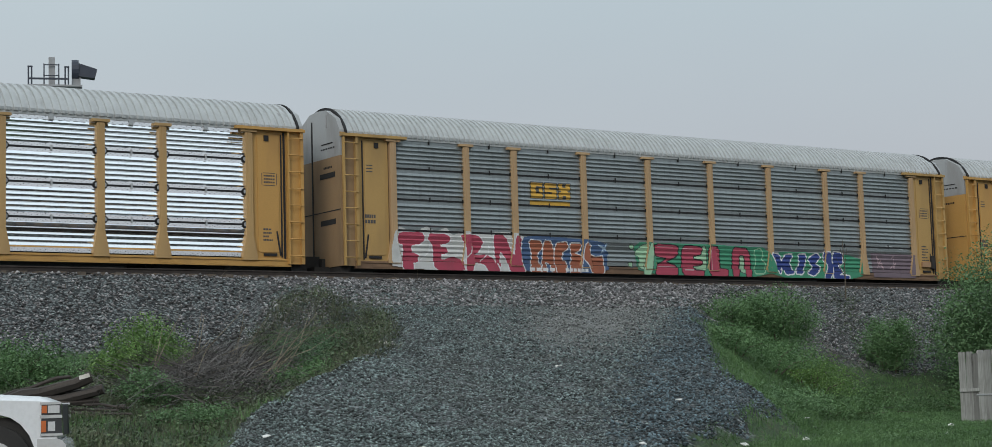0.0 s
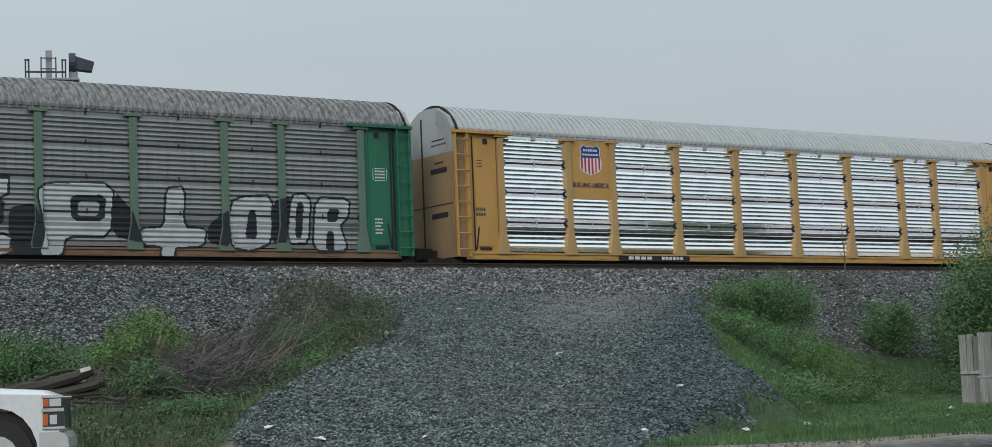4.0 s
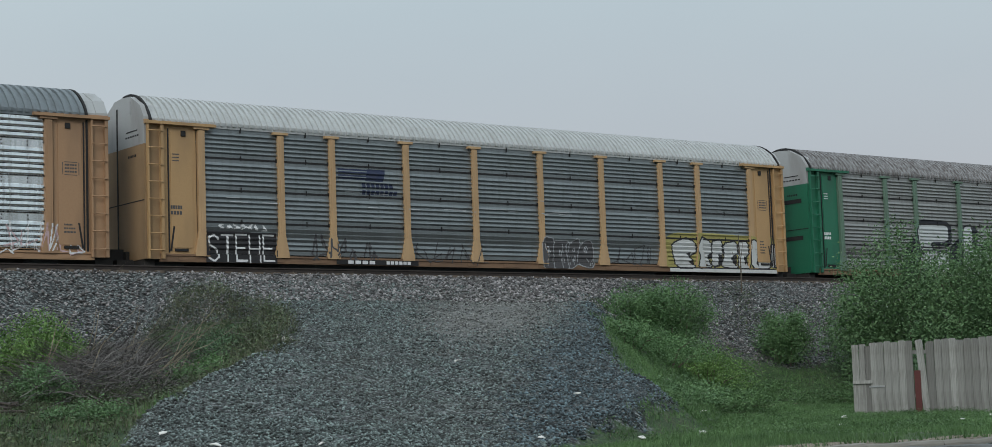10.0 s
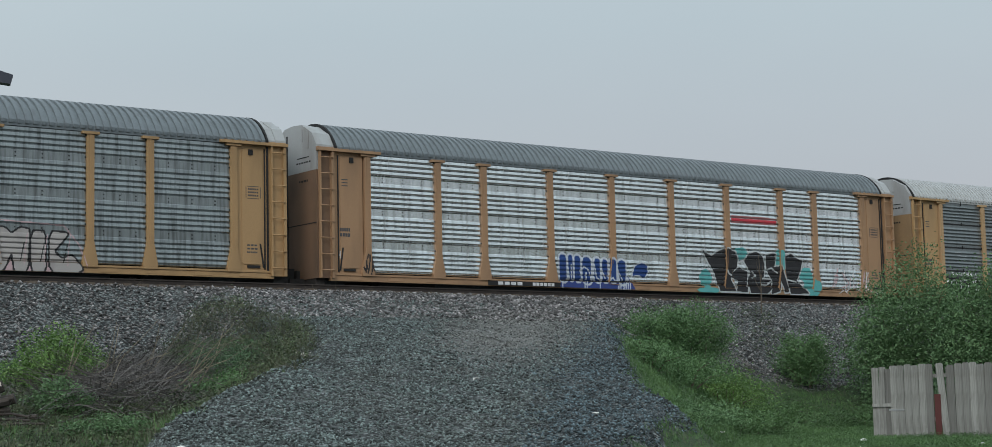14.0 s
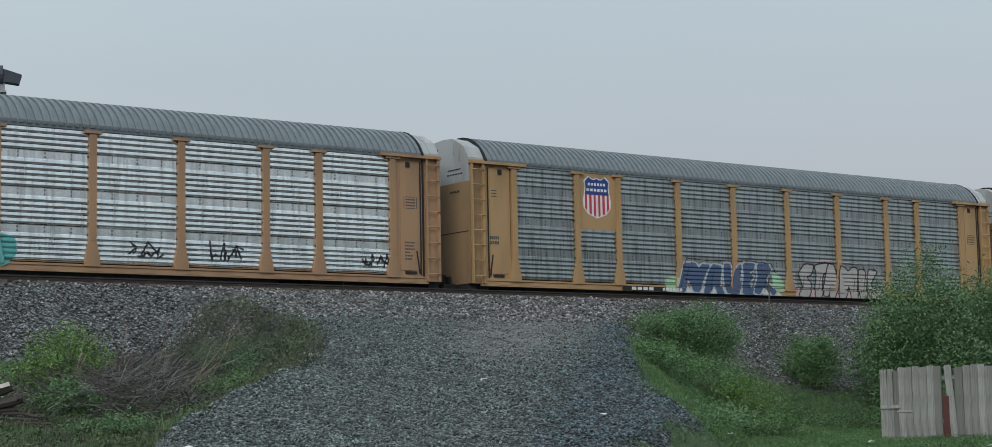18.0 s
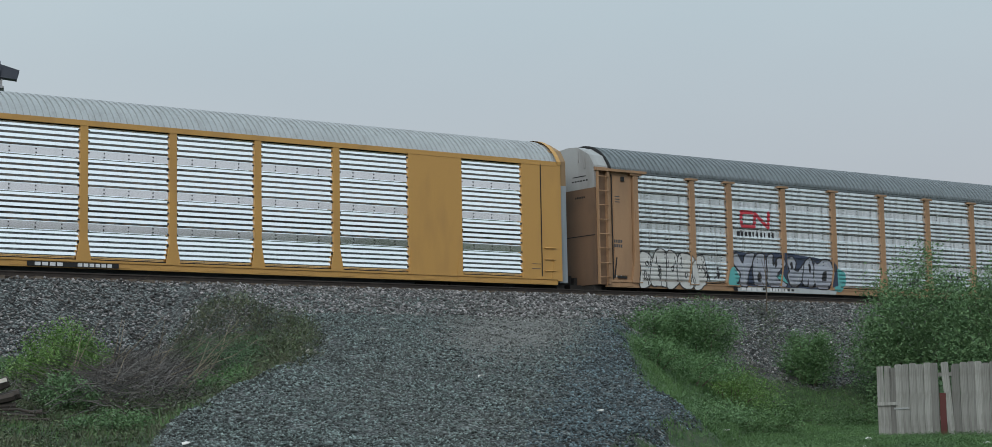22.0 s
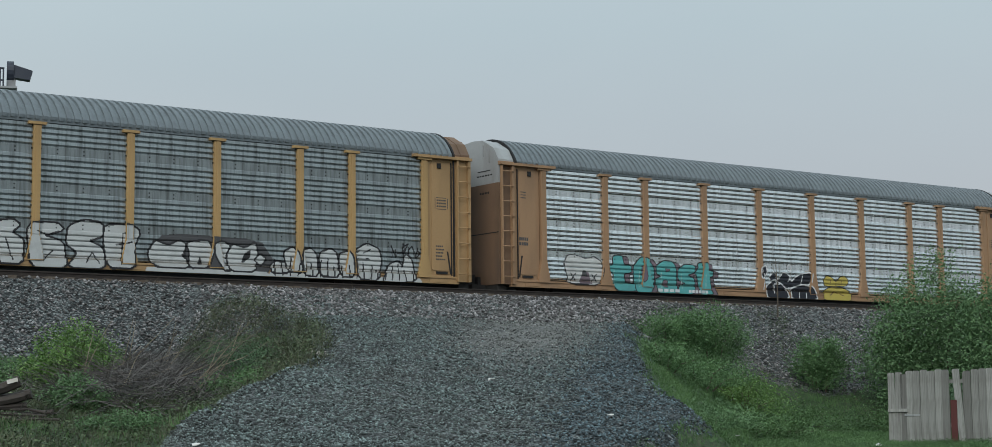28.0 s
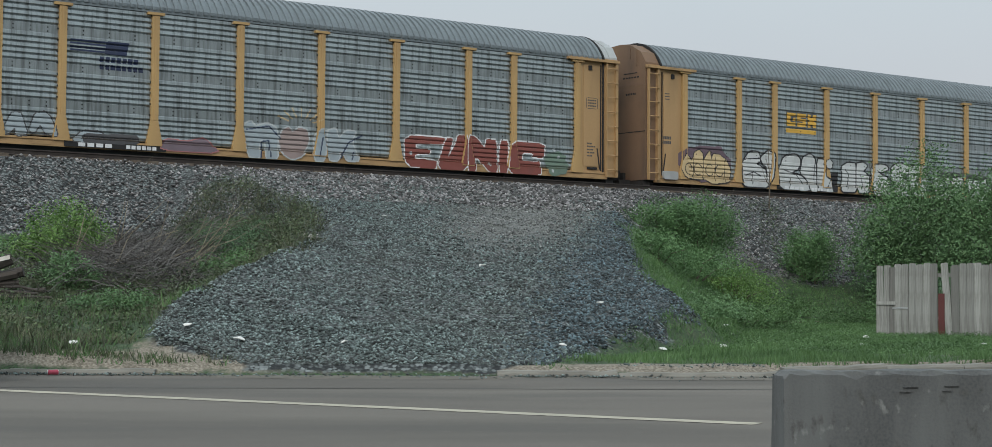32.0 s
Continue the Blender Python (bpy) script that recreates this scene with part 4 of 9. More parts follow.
GLYPHS = {
    "A": [[(0, 0), (0.12, 0.8), (0.5, 1), (0.88, 0.8), (1, 0)], [(0.1, 0.42), (0.9, 0.42)]],
    "B": [[(0, 0), (0, 1), (0.75, 0.95), (0.85, 0.72), (0.6, 0.52), (0, 0.52)], [(0.6, 0.52), (1, 0.3), (0.8, 0.03), (0, 0)]],
    "C": [arc_pts(0.55, 0.5, 0.5, 0.5, 50, 310)],
    "D": [[(0, 0), (0, 1), (0.6, 0.95), (1, 0.5), (0.6, 0.05), (0, 0)]],
    "E": [[(1, 1), (0, 1), (0, 0), (1, 0)], [(0, 0.5), (0.8, 0.5)]],
    "F": [[(1, 1), (0, 1), (0, 0)], [(0, 0.5), (0.8, 0.5)]],
    "G": [arc_pts(0.55, 0.5, 0.5, 0.5, 50, 330), [(0.98, 0.25), (0.98, 0.45), (0.6, 0.45)]],
    "H": [[(0, 0), (0, 1)], [(1, 0), (1, 1)], [(0, 0.5), (1, 0.5)]],
    "I": [[(0.5, 0), (0.5, 1)]],
    "K": [[(0, 0), (0, 1)], [(1, 1), (0.1, 0.45), (1, 0)]],
    "L": [[(0, 1), (0, 0), (1, 0)]],
    "M": [[(0, 0), (0.05, 1), (0.5, 0.35), (0.95, 1), (1, 0)]],
    "N": [[(0, 0), (0, 1), (1, 0), (1, 1)]],
    "O": [arc_pts(0.5, 0.5, 0.5, 0.5, 0, 360, 16)],
    "P": [[(0, 0), (0, 1), (0.8, 0.97), (1, 0.72), (0.8, 0.47), (0, 0.45)]],
    "R": [[(0, 0), (0, 1), (0.8, 0.97), (0.98, 0.75), (0.75, 0.5), (0, 0.47)], [(0.4, 0.47), (1, 0)]],
    "S": [[(0.95, 0.85), (0.6, 1), (0.12, 0.92), (0.08, 0.65), (0.85, 0.42), (0.95, 0.15), (0.5, 0), (0.02, 0.12)]],
    "T": [[(0, 1), (1, 1)], [(0.5, 1), (0.5, 0)]],
    "t": [[(0.5, 1), (0.5, 0.15), (0.9, 0)], [(0, 0.62), (1, 0.62)]],
    "a": [[(0.08, 0.85), (0.5, 1), (0.92, 0.85), (0.95, 0)], arc_pts(0.5, 0.3, 0.42, 0.28, 0, 360, 12)],
    "s": [[(0.95, 0.8), (0.5, 1), (0.1, 0.75), (0.85, 0.4), (0.9, 0.12), (0.4, 0), (0.02, 0.12)]],
    "U": [[(0, 1), (0.02, 0.25), (0.3, 0), (0.7, 0), (0.98, 0.25), (1, 1)]],
    "V": [[(0, 1), (0.5, 0), (1, 1)]],
    "W": [[(0, 1), (0.25, 0), (0.5, 0.7), (0.75, 0), (1, 1)]],
    "X": [[(0, 0), (1, 1)], [(0, 1), (1, 0)]],
    "Y": [[(0, 1), (0.5, 0.45), (1, 1)], [(0.5, 0.45), (0.5, 0)]],
    "Z": [[(0, 1), (1, 1), (0, 0), (1, 0)]],
    "+": [[(0.5, 0), (0.5, 0.8)], [(0, 0.28), (1, 0.28)]],
    "!": [[(0.5, 0.25), (0.5, 1)], [(0.5, 0), (0.5, 0.04)]],
    ".": [[(0.5, 0.05), (0.5, 0.1)]],
}


class Canvas:
    """A grid over a stretch of a car's side, on which strokes and patches are laid one over another."""

    def __init__(self, x0, x1, z0, z1, step=0.026):
        self.x0, self.z0, self.step = x0, z0, step
        self.nx, self.nz = int((x1 - x0) / step) + 1, int((z1 - z0) / step) + 1
        self.x = x0 + (np.arange(self.nx) + 0.5) * step
        self.z = z0 + (np.arange(self.nz) + 0.5) * step
        self.gx, self.gz = np.meshgrid(self.x, self.z)
        self.ink = np.full((self.nz, self.nx), -1, int)
        self.mats = []

    def tone(self, colour):
        m = SPRAY[colour]
        if m not in self.mats:
            self.mats.append(m)
        return self.mats.index(m)

    def strokes(self, lines, width, colour):
        k, r = self.tone(colour), width / 2
        for ln in lines:
            for (ax, az), (bx, bz) in zip(ln, ln[1:]):
                dx, dz = bx - ax, bz - az
                q = dx * dx + dz * dz + 1e-9
                t = np.clip(((self.gx - ax) * dx + (self.gz - az) * dz) / q, 0, 1)
                hit = (self.gx - ax - t * dx) ** 2 + (self.gz - az - t * dz) ** 2 < r * r
                self.ink[hit] = k
        return self

    def patch(self, outline, colour):
        k = self.tone(colour)
        inside = np.zeros(self.gx.shape, bool)
        n = len(outline)
        for i in range(n):
            (ax, az), (bx, bz) = outline[i], outline[(i + 1) % n]
            cross = (az > self.gz) != (bz > self.gz)
            at = ax + (self.gz - az) / ((bz - az) if bz != az else 1e-9) * (bx - ax)
            inside ^= cross & (self.gx < at)
        self.ink[inside] = k
        return self

    def block(self, outlines, x0, x1, z0, z1, fill, edge=None, line=0.05, cuts=()):
        """Fat hand-drawn shapes given in a unit box: edges first, then fill, then cuts in the edge's colour."""
        def fit(o):
            return [(x0 + p * (x1 - x0), z0 + q * (z1 - z0)) for p, q in o]
        for o in outlines:
            o = fit(o)
            if edge:
                self.strokes([o + o[:1]], 2 * line, edge)
        for o in outlines:
            o = fit(o)
            self.patch(o, fill)
            if edge:
                self.strokes([o + o[:1]], 0.5 * line, fill)
        for c in cuts:
            self.patch(fit(c), edge or fill)
        return self

    def shape(self, outline, fill, edge=None, line=0.045, soft=True):
        """One fat letter: its outline with rounded corners, an edge round it, then its fill."""
        o = outline
        if soft:
            o = []
            for a, b in zip(outline, outline[1:] + outline[:1]):
                o += [(0.85 * a[0] + 0.15 * b[0], 0.85 * a[1] + 0.15 * b[1]), (0.15 * a[0] + 0.85 * b[0], 0.15 * a[1] + 0.85 * b[1])]
        if edge:
            self.strokes([o + o[:1]], 2 * line, edge)
        return self.patch(o, fill)

    def lines(self, paths, x0, x1, z0, z1, colour, width):
        """Loose lines given in a unit box."""
        return self.strokes([[(x0 + p * (x1 - x0), z0 + q * (z1 - z0)) for p, q in ln] for ln in paths], width, colour)

    def word(self, text, x0, x1, z0, z1, fill, edge=None, halo=None, thick=0.25, line=0.06, glow=0.14, lean=0.0, seed=1, wob=0.04, gap=0.12, drop=0.0, core=None):
        """Letters that fill a box. thick: stroke width as a share of a letter's width."""
        rnd = random.Random(seed)
        n = len(text)
        w = (x1 - x0) / n
        sets = []
        for i, ch in enumerate(text):
            if ch == " ":
                continue
            t = 1.12 * thick * w
            lw, lh = w * (1 - gap) - t, (z1 - z0) - t
            bx, bz = x0 + i * w + w * gap / 2 + t / 2, z0 + t / 2 - drop * i
            jz = rnd.uniform(-wob, wob) * (z1 - z0)
            lines = [[(bx + p * lw + lean * q * lh + rnd.uniform(-wob, wob) * w * 0.5, bz + jz + q * lh) for p, q in ln] for ln in GLYPHS[ch]]
            sets.append((lines, t))
        if halo:
            for lines, t in sets:
                self.strokes(lines, t + 2 * line + 2 * glow, halo)
        fills = fill if isinstance(fill, (list, tuple)) else [fill]
        for i, (lines, t) in enumerate(sets):
            if edge:
                self.strokes(lines, t + 2 * line, edge)
            self.strokes(lines, t, fills[i % len(fills)])
            if core:
                self.strokes([[(x + 0.18 * t, z - 0.1 * t) for x, z in ln] for ln in lines], 0.042, core)
        return self

    def mesh(self, name, style, proud=0.006, flat=None):
        verts, faces, mats = [], [], []
        zc = [q[0] for q in PROFILES[style]]
        for r in range(self.nz):
            za, zb = self.z0 + r * self.step, self.z0 + (r + 1) * self.step
            row = self.ink[r]
            c = 0
            while c < self.nx:
                if row[c] < 0:
                    c += 1
                    continue
                k, a = row[c], c
                level = flat if flat is not None else round(surface_y(style, self.x[c], (za + zb) / 2), 3)
                while c < self.nx and row[c] == k and (flat is not None or round(surface_y(style, self.x[c], (za + zb) / 2), 3) == level):
                    c += 1
                xa, xb = self.x0 + a * self.step, self.x0 + c * self.step
                xm = (self.x[a] + self.x[c - 1]) / 2
                ya = flat if flat is not None else surface_y(style, xm, za)
                yb = flat if flat is not None else surface_y(style, xm, zb)
                if flat is None and abs(ya - yb) > 0.055:
                    ya = yb = level
                if flat is None:
                    ya, yb = min(ya, level + 0.004), min(yb, level + 0.004)
                v = len(verts)
                verts += [(xa, ya - proud, za), (xb, ya - proud, za), (xb, yb - proud, zb), (xa, yb - proud, zb)]
                faces.append((v, v + 1, v + 2, v + 3))
                mats.append(k)
        me = fast_mesh(name, verts, faces, self.mats)
        me.polygons.foreach_set("material_index", np.array(mats, np.int32))
        return me

    def on(self, car, style, name, label, flat=None):
        return tagged(put(name, self.mesh(name, style, flat=flat), car), label, kind="stuff")


def shield(car, x0, x1, z0, z1, y):
    """A striped shield, drawn in plain shapes."""
    w, h, c = x1 - x0, z1 - z0, (x0 + x1) / 2
    half = [(0.0, 0.97), (0.1, 0.93), (0.2, 0.945), (0.3, 1.0), (0.46, 0.88), (0.42, 0.76), (0.44, 0.62), (0.5, 0.42), (0.47, 0.24), (0.34, 0.1), (0.0, 0.0)]
    full = [(c + p * w, z0 + q * h) for p, q in half] + [(c - p * w, z0 + q * h) for p, q in reversed(half[1:-1])]
    inner = [(c + (p - c) * 0.93, z0 + h / 2 + (q - z0 - h / 2) * 0.95) for p, q in full]
    cv = Canvas(x0 - 0.02, x1 + 0.02, z0 - 0.02, z1 + 0.02, 0.016)
    cv.patch(full, "white")
    k = cv.tone("white")
    base = cv.ink.copy()
    cv.patch(inner, "brightblue")
    body = cv.ink != base
    red, blue = cv.tone("signred"), cv.tone("brightblue")
    low = body & (cv.gz < z0 + 0.56 * h)
    stripe = (np.floor((cv.gx - x0) / w * 13) % 2) == 1
    cv.ink[low] = k
    cv.ink[low & stripe] = red
    for zz in (0.81, 0.67):
        ww = 0.32 if zz > 0.75 else 0.37
        for i in range(6):
            a = c - ww * w + i * 2 * ww * w / 6
            sel = (cv.gx > a + 0.015 * w) & (cv.gx < a + 2 * ww * w / 6 - 0.02 * w) & (abs(cv.gz - z0 - zz * h) < 0.033 * h)
            cv.ink[sel] = k
    put("shield_emblem", cv.mesh("shield_emblem", "plate", flat=y), car, None, "red, white and blue striped shield emblem")


def lettering(car, text, x, z, size, y, mat, width=None, name="lettering"):
    """Words in the built-in font, laid on a car's side."""
    cu = bpy.data.curves.new(name, "FONT")
    cu.body, cu.size, cu.align_x, cu.extrude, cu.offset = text, size, "CENTER", 0.004, 0.016 * size
    tmp = bpy.data.objects.new(name, cu)
    me = bpy.data.meshes.new_from_object(tmp)
    bpy.data.objects.remove(tmp)
    me.materials.clear()
    me.materials.append(mat)
    ob = put(name, me, car)
    k = 1.0
    if width:
        k = width / max(1e-6, max(v.co.x for v in me.vertices) - min(v.co.x for v in me.vertices))
    ob.matrix_local = pose(x, y, z, 90) @ Matrix.Diagonal((k, 1, 1, 1))
    return ob


def bars(car, x0, x1, z0, z1, y, mat, n=6, name="marking", gaps=()):
    """Writing that stays unreadable: a row of small upright bars."""
    s = Shape()
    w = (x1 - x0) / n
    for i in range(n):
        if i not in gaps:
            s.box(x0 + i * w + 0.12 * w, x0 + (i + 1) * w - 0.12 * w, y - 0.004, y, z0, z1)
    return put(name, s.mesh(name, [mat]), car)


MARK_BLACK, MARK_WHITE = SPRAY["black"], SPRAY["white"]


def markings(car, rnd, mark=None, sign=True):
    """Small data panels on both corner sheets and the sill."""
    mark = mark or SPRAY["soot"]
    y = -1.4955
    bars(car, 12.33, 12.85, 3.28, 3.3, y, mark, 1)
    bars(car, 12.33, 12.85, 2.9, 2.92, y, mark, 1)
    for x in (12.33, 12.83):
        bars(car, x, x + 0.025, 2.92, 3.28, y, mark, 1)
    for k in range(3):
        bars(car, 12.4, 12.78, 2.98 + 0.1 * k, 3.03 + 0.1 * k, y, mark, 5)
    for k in range(rnd.randint(3, 6)):
        bars(car, 12.36, 12.36 + rnd.uniform(0.2, 0.4), 1.2 + 0.11 * k, 1.25 + 0.11 * k, y, mark, rnd.randint(3, 6))
    for k in range(2):
        bars(car, -12.95, -12.55, 1.86 + 0.17 * k, 1.97 + 0.17 * k, y, mark, 4 + k)
    for k in range(3):
        bars(car, -12.9, -12.6, 3.5 + 0.1 * k, 3.53 + 0.1 * k, y, mark, 1)
    s = Shape().box(-7.1, -3.9, -1.534, -1.531, 0.44, 0.6)
    put("number_board", s.mesh("number_board", [SEAM_SHADE_M]), car, None, "black board with white markings on the sill")
    bars(car, -6.7, -5.6, 0.46, 0.57, -1.536, MARK_WHITE, 4)
    bars(car, -5.2, -4.2, 0.46, 0.57, -1.536, MARK_WHITE, 6)


def railway_letters(car, kind, style):
    """Owners' emblems as plain shapes in their colours."""
    if kind == "gold":
        cv = Canvas(-6.7, -4.7, 2.6, 3.6, 0.02)
        notches = (((0.2, 0.34, 0.48, 0.4), (0.2, 0.14, 0.48, 0.2), (0.2, 0.2, 0.34, 0.34)), ((0.18, 0.31, 0.48, 0.37), (0.0, 0.15, 0.3, 0.21)), ((0.17, 0.4, 0.31, 0.52), (0.17, 0.0, 0.31, 0.12), (0.0, 0.22, 0.1, 0.3), (0.38, 0.22, 0.48, 0.3)))
        for i, cuts in enumerate(notches):
            a = -6.5 + i * 0.58
            cv.patch([(a - 0.03, 2.92), (a + 0.51, 2.92), (a + 0.51, 3.5), (a - 0.03, 3.5)], "soot")
            cv.patch([(a, 2.95), (a + 0.48, 2.95), (a + 0.48, 3.47), (a, 3.47)], "logoyellow")
            for p, q, u, v in cuts:
                cv.patch([(a + p, 2.95 + q), (a + u, 2.95 + q), (a + u, 2.95 + v), (a + p, 2.95 + v)], "soot")
        cv.patch([(-6.53, 2.68), (-4.86, 2.68), (-4.86, 2.84), (-6.53, 2.84)], "logoyellow")
        cv.on(car, style, "emblem", "gold block emblem over a gold bar")
    if kind == "stripes":
        cv = Canvas(-7.0, -4.5, 2.65, 3.65, 0.018)
        for k in range(4):
            z = 3.24 + 0.1 * k
            cv.patch([(-6.94, z), (-5.85 + 0.03 * k, z), (-5.85 + 0.03 * k, z + 0.05), (-6.94, z + 0.05)], "navy")
        cv.patch([(-5.9, 3.2), (-5.2, 3.2), (-5.1, 3.6), (-5.8, 3.6)], "navy")
        for r, (a, b, n) in enumerate(((-6.03, -4.78, 7), (-6.03, -4.62, 8))):
            z = 2.97 - 0.22 * r
            w = (b - a) / n
            for i in range(n):
                cv.patch([(a + i * w, z), (a + i * w + 0.75 * w, z), (a + i * w + 0.75 * w, z + 0.16), (a + i * w, z + 0.16)], "navy")
        cv.on(car, style, "emblem", "dark striped emblem with lines of letters")
    if kind == "red":
        cv = Canvas(-6.9, -4.6, 2.45, 3.6, 0.02)
        cv.strokes([[(-5.95, 3.48), (-6.5, 3.48), (-6.55, 3.2), (-6.5, 2.95), (-5.85, 2.95), (-5.8, 3.45), (-5.1, 2.93), (-5.05, 3.5)]], 0.14, "signred")
        for i, ww in enumerate((1.3, 1.1, 1.1, 1.1, 0.5, 0.8, 0.8, 0.5, 0.8, 0.8)):
            a = -6.78 + i * 0.21
            cv.patch([(a, 2.55), (a + 0.12 * ww, 2.55), (a + 0.12 * ww, 2.73), (a, 2.73)], "black")
        cv.on(car, style, "emblem", "red ribbon emblem over dark small letters")


def tag_scribble(cv, x0, x1, z0, z1, colour, seed, width=0.05, n=5):
    rnd = random.Random(seed)
    w = (x1 - x0) / n
    for i in range(n):
        a = x0 + i * w
        ln = [(a + rnd.uniform(0, 0.3) * w, z0 + rnd.uniform(0, 0.3) * (z1 - z0))]
        for k in range(4):
            ln.append((a + rnd.uniform(0, 1.1) * w, z0 + rnd.uniform(0, 1) * (z1 - z0)))
        cv.strokes([ln], width, colour)


def blob(cx, cz, rx, rz, seed=0, n=18, rough=0.15):
    rnd = random.Random(seed)
    return [(cx + rx * (1 + rnd.uniform(-rough, rough)) * math.cos(2 * math.pi * i / n), cz + rz * (1 + rnd.uniform(-rough, rough)) * math.sin(2 * math.pi * i / n)) for i in range(n)]


def throw_up(cv, x0, x1, z0, z1, n, fill, edge, seed, line=0.05):
    """Bubble letters beyond reading: overlapping swollen shapes with inner lines."""
    rnd = random.Random(seed)
    w = (x1 - x0) / n
    for i in range(n):
        cx, cz = x0 + (i + 0.5) * w, (z0 + z1) / 2 + rnd.uniform(-0.04, 0.04) * (z1 - z0)
        rx, rz = w * rnd.uniform(0.54, 0.66), (z1 - z0) * rnd.uniform(0.44, 0.52)
        lobes, ph, amp = rnd.choice((2, 3, 4)), rnd.uniform(0, 6.3), rnd.uniform(0.08, 0.16)
        o = []
        for k in range(40):
            t = 2 * math.pi * k / 40
            c, s = math.cos(t), math.sin(t)
            swell = 1 + amp * math.cos(lobes * t + ph)
            o.append((cx + rx * swell * math.copysign(abs(c) ** 0.7, c) + 0.12 * rx * s, max(z0, cz + rz * swell * math.copysign(abs(s) ** 0.7, s))))
        cv.strokes([o + o[:1]], 2 * line, edge).patch(o, fill)
        for k in range(rnd.randint(1, 2)):
            hx, hz = cx + rnd.uniform(-0.3, 0.3) * rx, cz + rnd.uniform(-0.45, 0.45) * rz
            h = arc_pts(hx, hz, rx * rnd.uniform(0.1, 0.22), rz * rnd.uniform(0.12, 0.26), 0, 360, 12)
            cv.strokes([h], line * 1.1, edge)
        for k in range(rnd.randint(2, 3)):
            a = rnd.uniform(-0.7, 0.7) * rx + cx
            b = rnd.choice((-0.85, 0.75)) * rz + cz
            cv.strokes([[(a, b), (a + rnd.uniform(-0.15, 0.15) * rx, b - math.copysign(0.35 * rz, b - cz)), (a + rnd.uniform(-0.45, 0.45) * rx, b - math.copysign(0.6 * rz, b - cz))]], line, edge)


def build_train():
    rnd = random.Random(11)
    cars = []
    # 0: the leading yellow car, seen only by its end
    c0 = autorack("ochre-yellow autorack car with grey corrugated panels", "plate", GREY_M, ROOF_PALE_M, YELLOW_M, ends="plain")
    markings(c0, rnd)
    # 1
    c = autorack("weathered yellow autorack car with grey panels and red graffiti", "plate", GREY_M, ROOF_PALE_M, OLIVE_M, FADED_M, DOORTAN_M, ends="slots", pitch=0.2, sill_m=RUSTSILL_M)
    markings(c, rnd)
    railway_letters(c, "gold", "plate")
    cv = Canvas(-12.2, -2.6, 0.42, 1.9, 0.022)
    cv.shape([(-11.99, 0.44), (-12.04, 0.96), (-11.91, 1.62), (-11.67, 1.81), (-11.35, 1.68), (-11.01, 1.64), (-10.82, 1.77), (-10.63, 1.84), (-10.29, 1.67), (-9.9, 1.84), (-9.66, 1.56), (-9.19, 1.74), (-8.67, 1.63), (-7.82, 1.76), (-6.85, 1.69), (-6.76, 1.16), (-6.95, 0.83), (-6.74, 0.4)], "silver")
    cv.shape([(-6.9, 1.6), (-6.28, 1.66), (-4.15, 1.59), (-3.39, 1.48), (-3.33, 0.4), (-6.79, 0.4), (-6.98, 0.83)], "midblue")
    cv.shape([(-3.93, 1.51), (-3.61, 1.43), (-3.28, 1.49), (-3.45, 1.26), (-3.24, 1.09), (-3.62, 1.08), (-3.84, 1.16)], "midblue")
    cv.shape([(-11.68, 1.62), (-10.82, 1.65), (-10.73, 1.41), (-10.93, 1.24), (-11.26, 1.21), (-11.25, 0.98), (-10.99, 0.91), (-11.02, 0.66), (-11.23, 0.64), (-11.19, 0.4), (-11.62, 0.4), (-11.55, 1.2), (-11.83, 1.31)], "red", "white", 0.04)
    cv.shape([(-10.54, 1.62), (-9.86, 1.6), (-9.74, 1.43), (-9.92, 1.28), (-10.16, 1.26), (-10.16, 1.17), (-9.9, 1.16), (-9.9, 0.97), (-10.15, 0.93), (-10.1, 0.74), (-9.69, 0.88), (-9.32, 0.76), (-9.24, 0.4), (-10.43, 0.4), (-10.45, 1.25), (-10.64, 1.41)], "red", "white", 0.04)
    cv.shape([(-9.37, 1.61), (-8.68, 1.61), (-8.48, 1.39), (-8.64, 1.09), (-8.85, 0.94), (-8.35, 0.97), (-8, 0.77), (-7.84, 0.4), (-8.32, 0.4), (-8.46, 0.63), (-8.85, 0.69), (-8.94, 0.4), (-9.19, 0.4), (-9.18, 1.2)], "red", "white", 0.04)
    cv.shape([(-8.07, 1.65), (-7.59, 1.64), (-7.29, 0.87), (-7.21, 1.63), (-6.93, 1.62), (-7.03, 0.83), (-6.82, 0.4), (-7.46, 0.4), (-7.57, 0.82), (-7.84, 1.11), (-7.83, 0.52), (-8.03, 0.81)], "red", "white", 0.04)
    cv.shape([(-6.65, 1.5), (-6.15, 1.49), (-6.08, 1.26), (-6.35, 1.02), (-6.14, 0.4), (-6.64, 0.4), (-6.53, 1.01)], "orange", "white", 0.035)
    cv.shape([(-6.02, 1.5), (-5.71, 1.48), (-5.46, 0.4), (-5.72, 0.4), (-5.84, 0.75), (-6, 0.77), (-5.96, 0.4), (-6.17, 0.4)], "orange", "white", 0.035)
    cv.shape([(-5.52, 1.42), (-5.07, 1.48), (-5, 1.27), (-5.24, 1.15), (-5.33, 0.85), (-5.1, 0.79), (-5.17, 0.4), (-5.54, 0.4), (-5.62, 0.97)], "orange", "white", 0.035)
    cv.shape([(-4.94, 1.44), (-4.45, 1.43), (-4.51, 1.23), (-4.76, 1.1), (-4.44, 1), (-4.53, 0.4), (-5.01, 0.4), (-4.88, 0.96)], "orange", "white", 0.035)
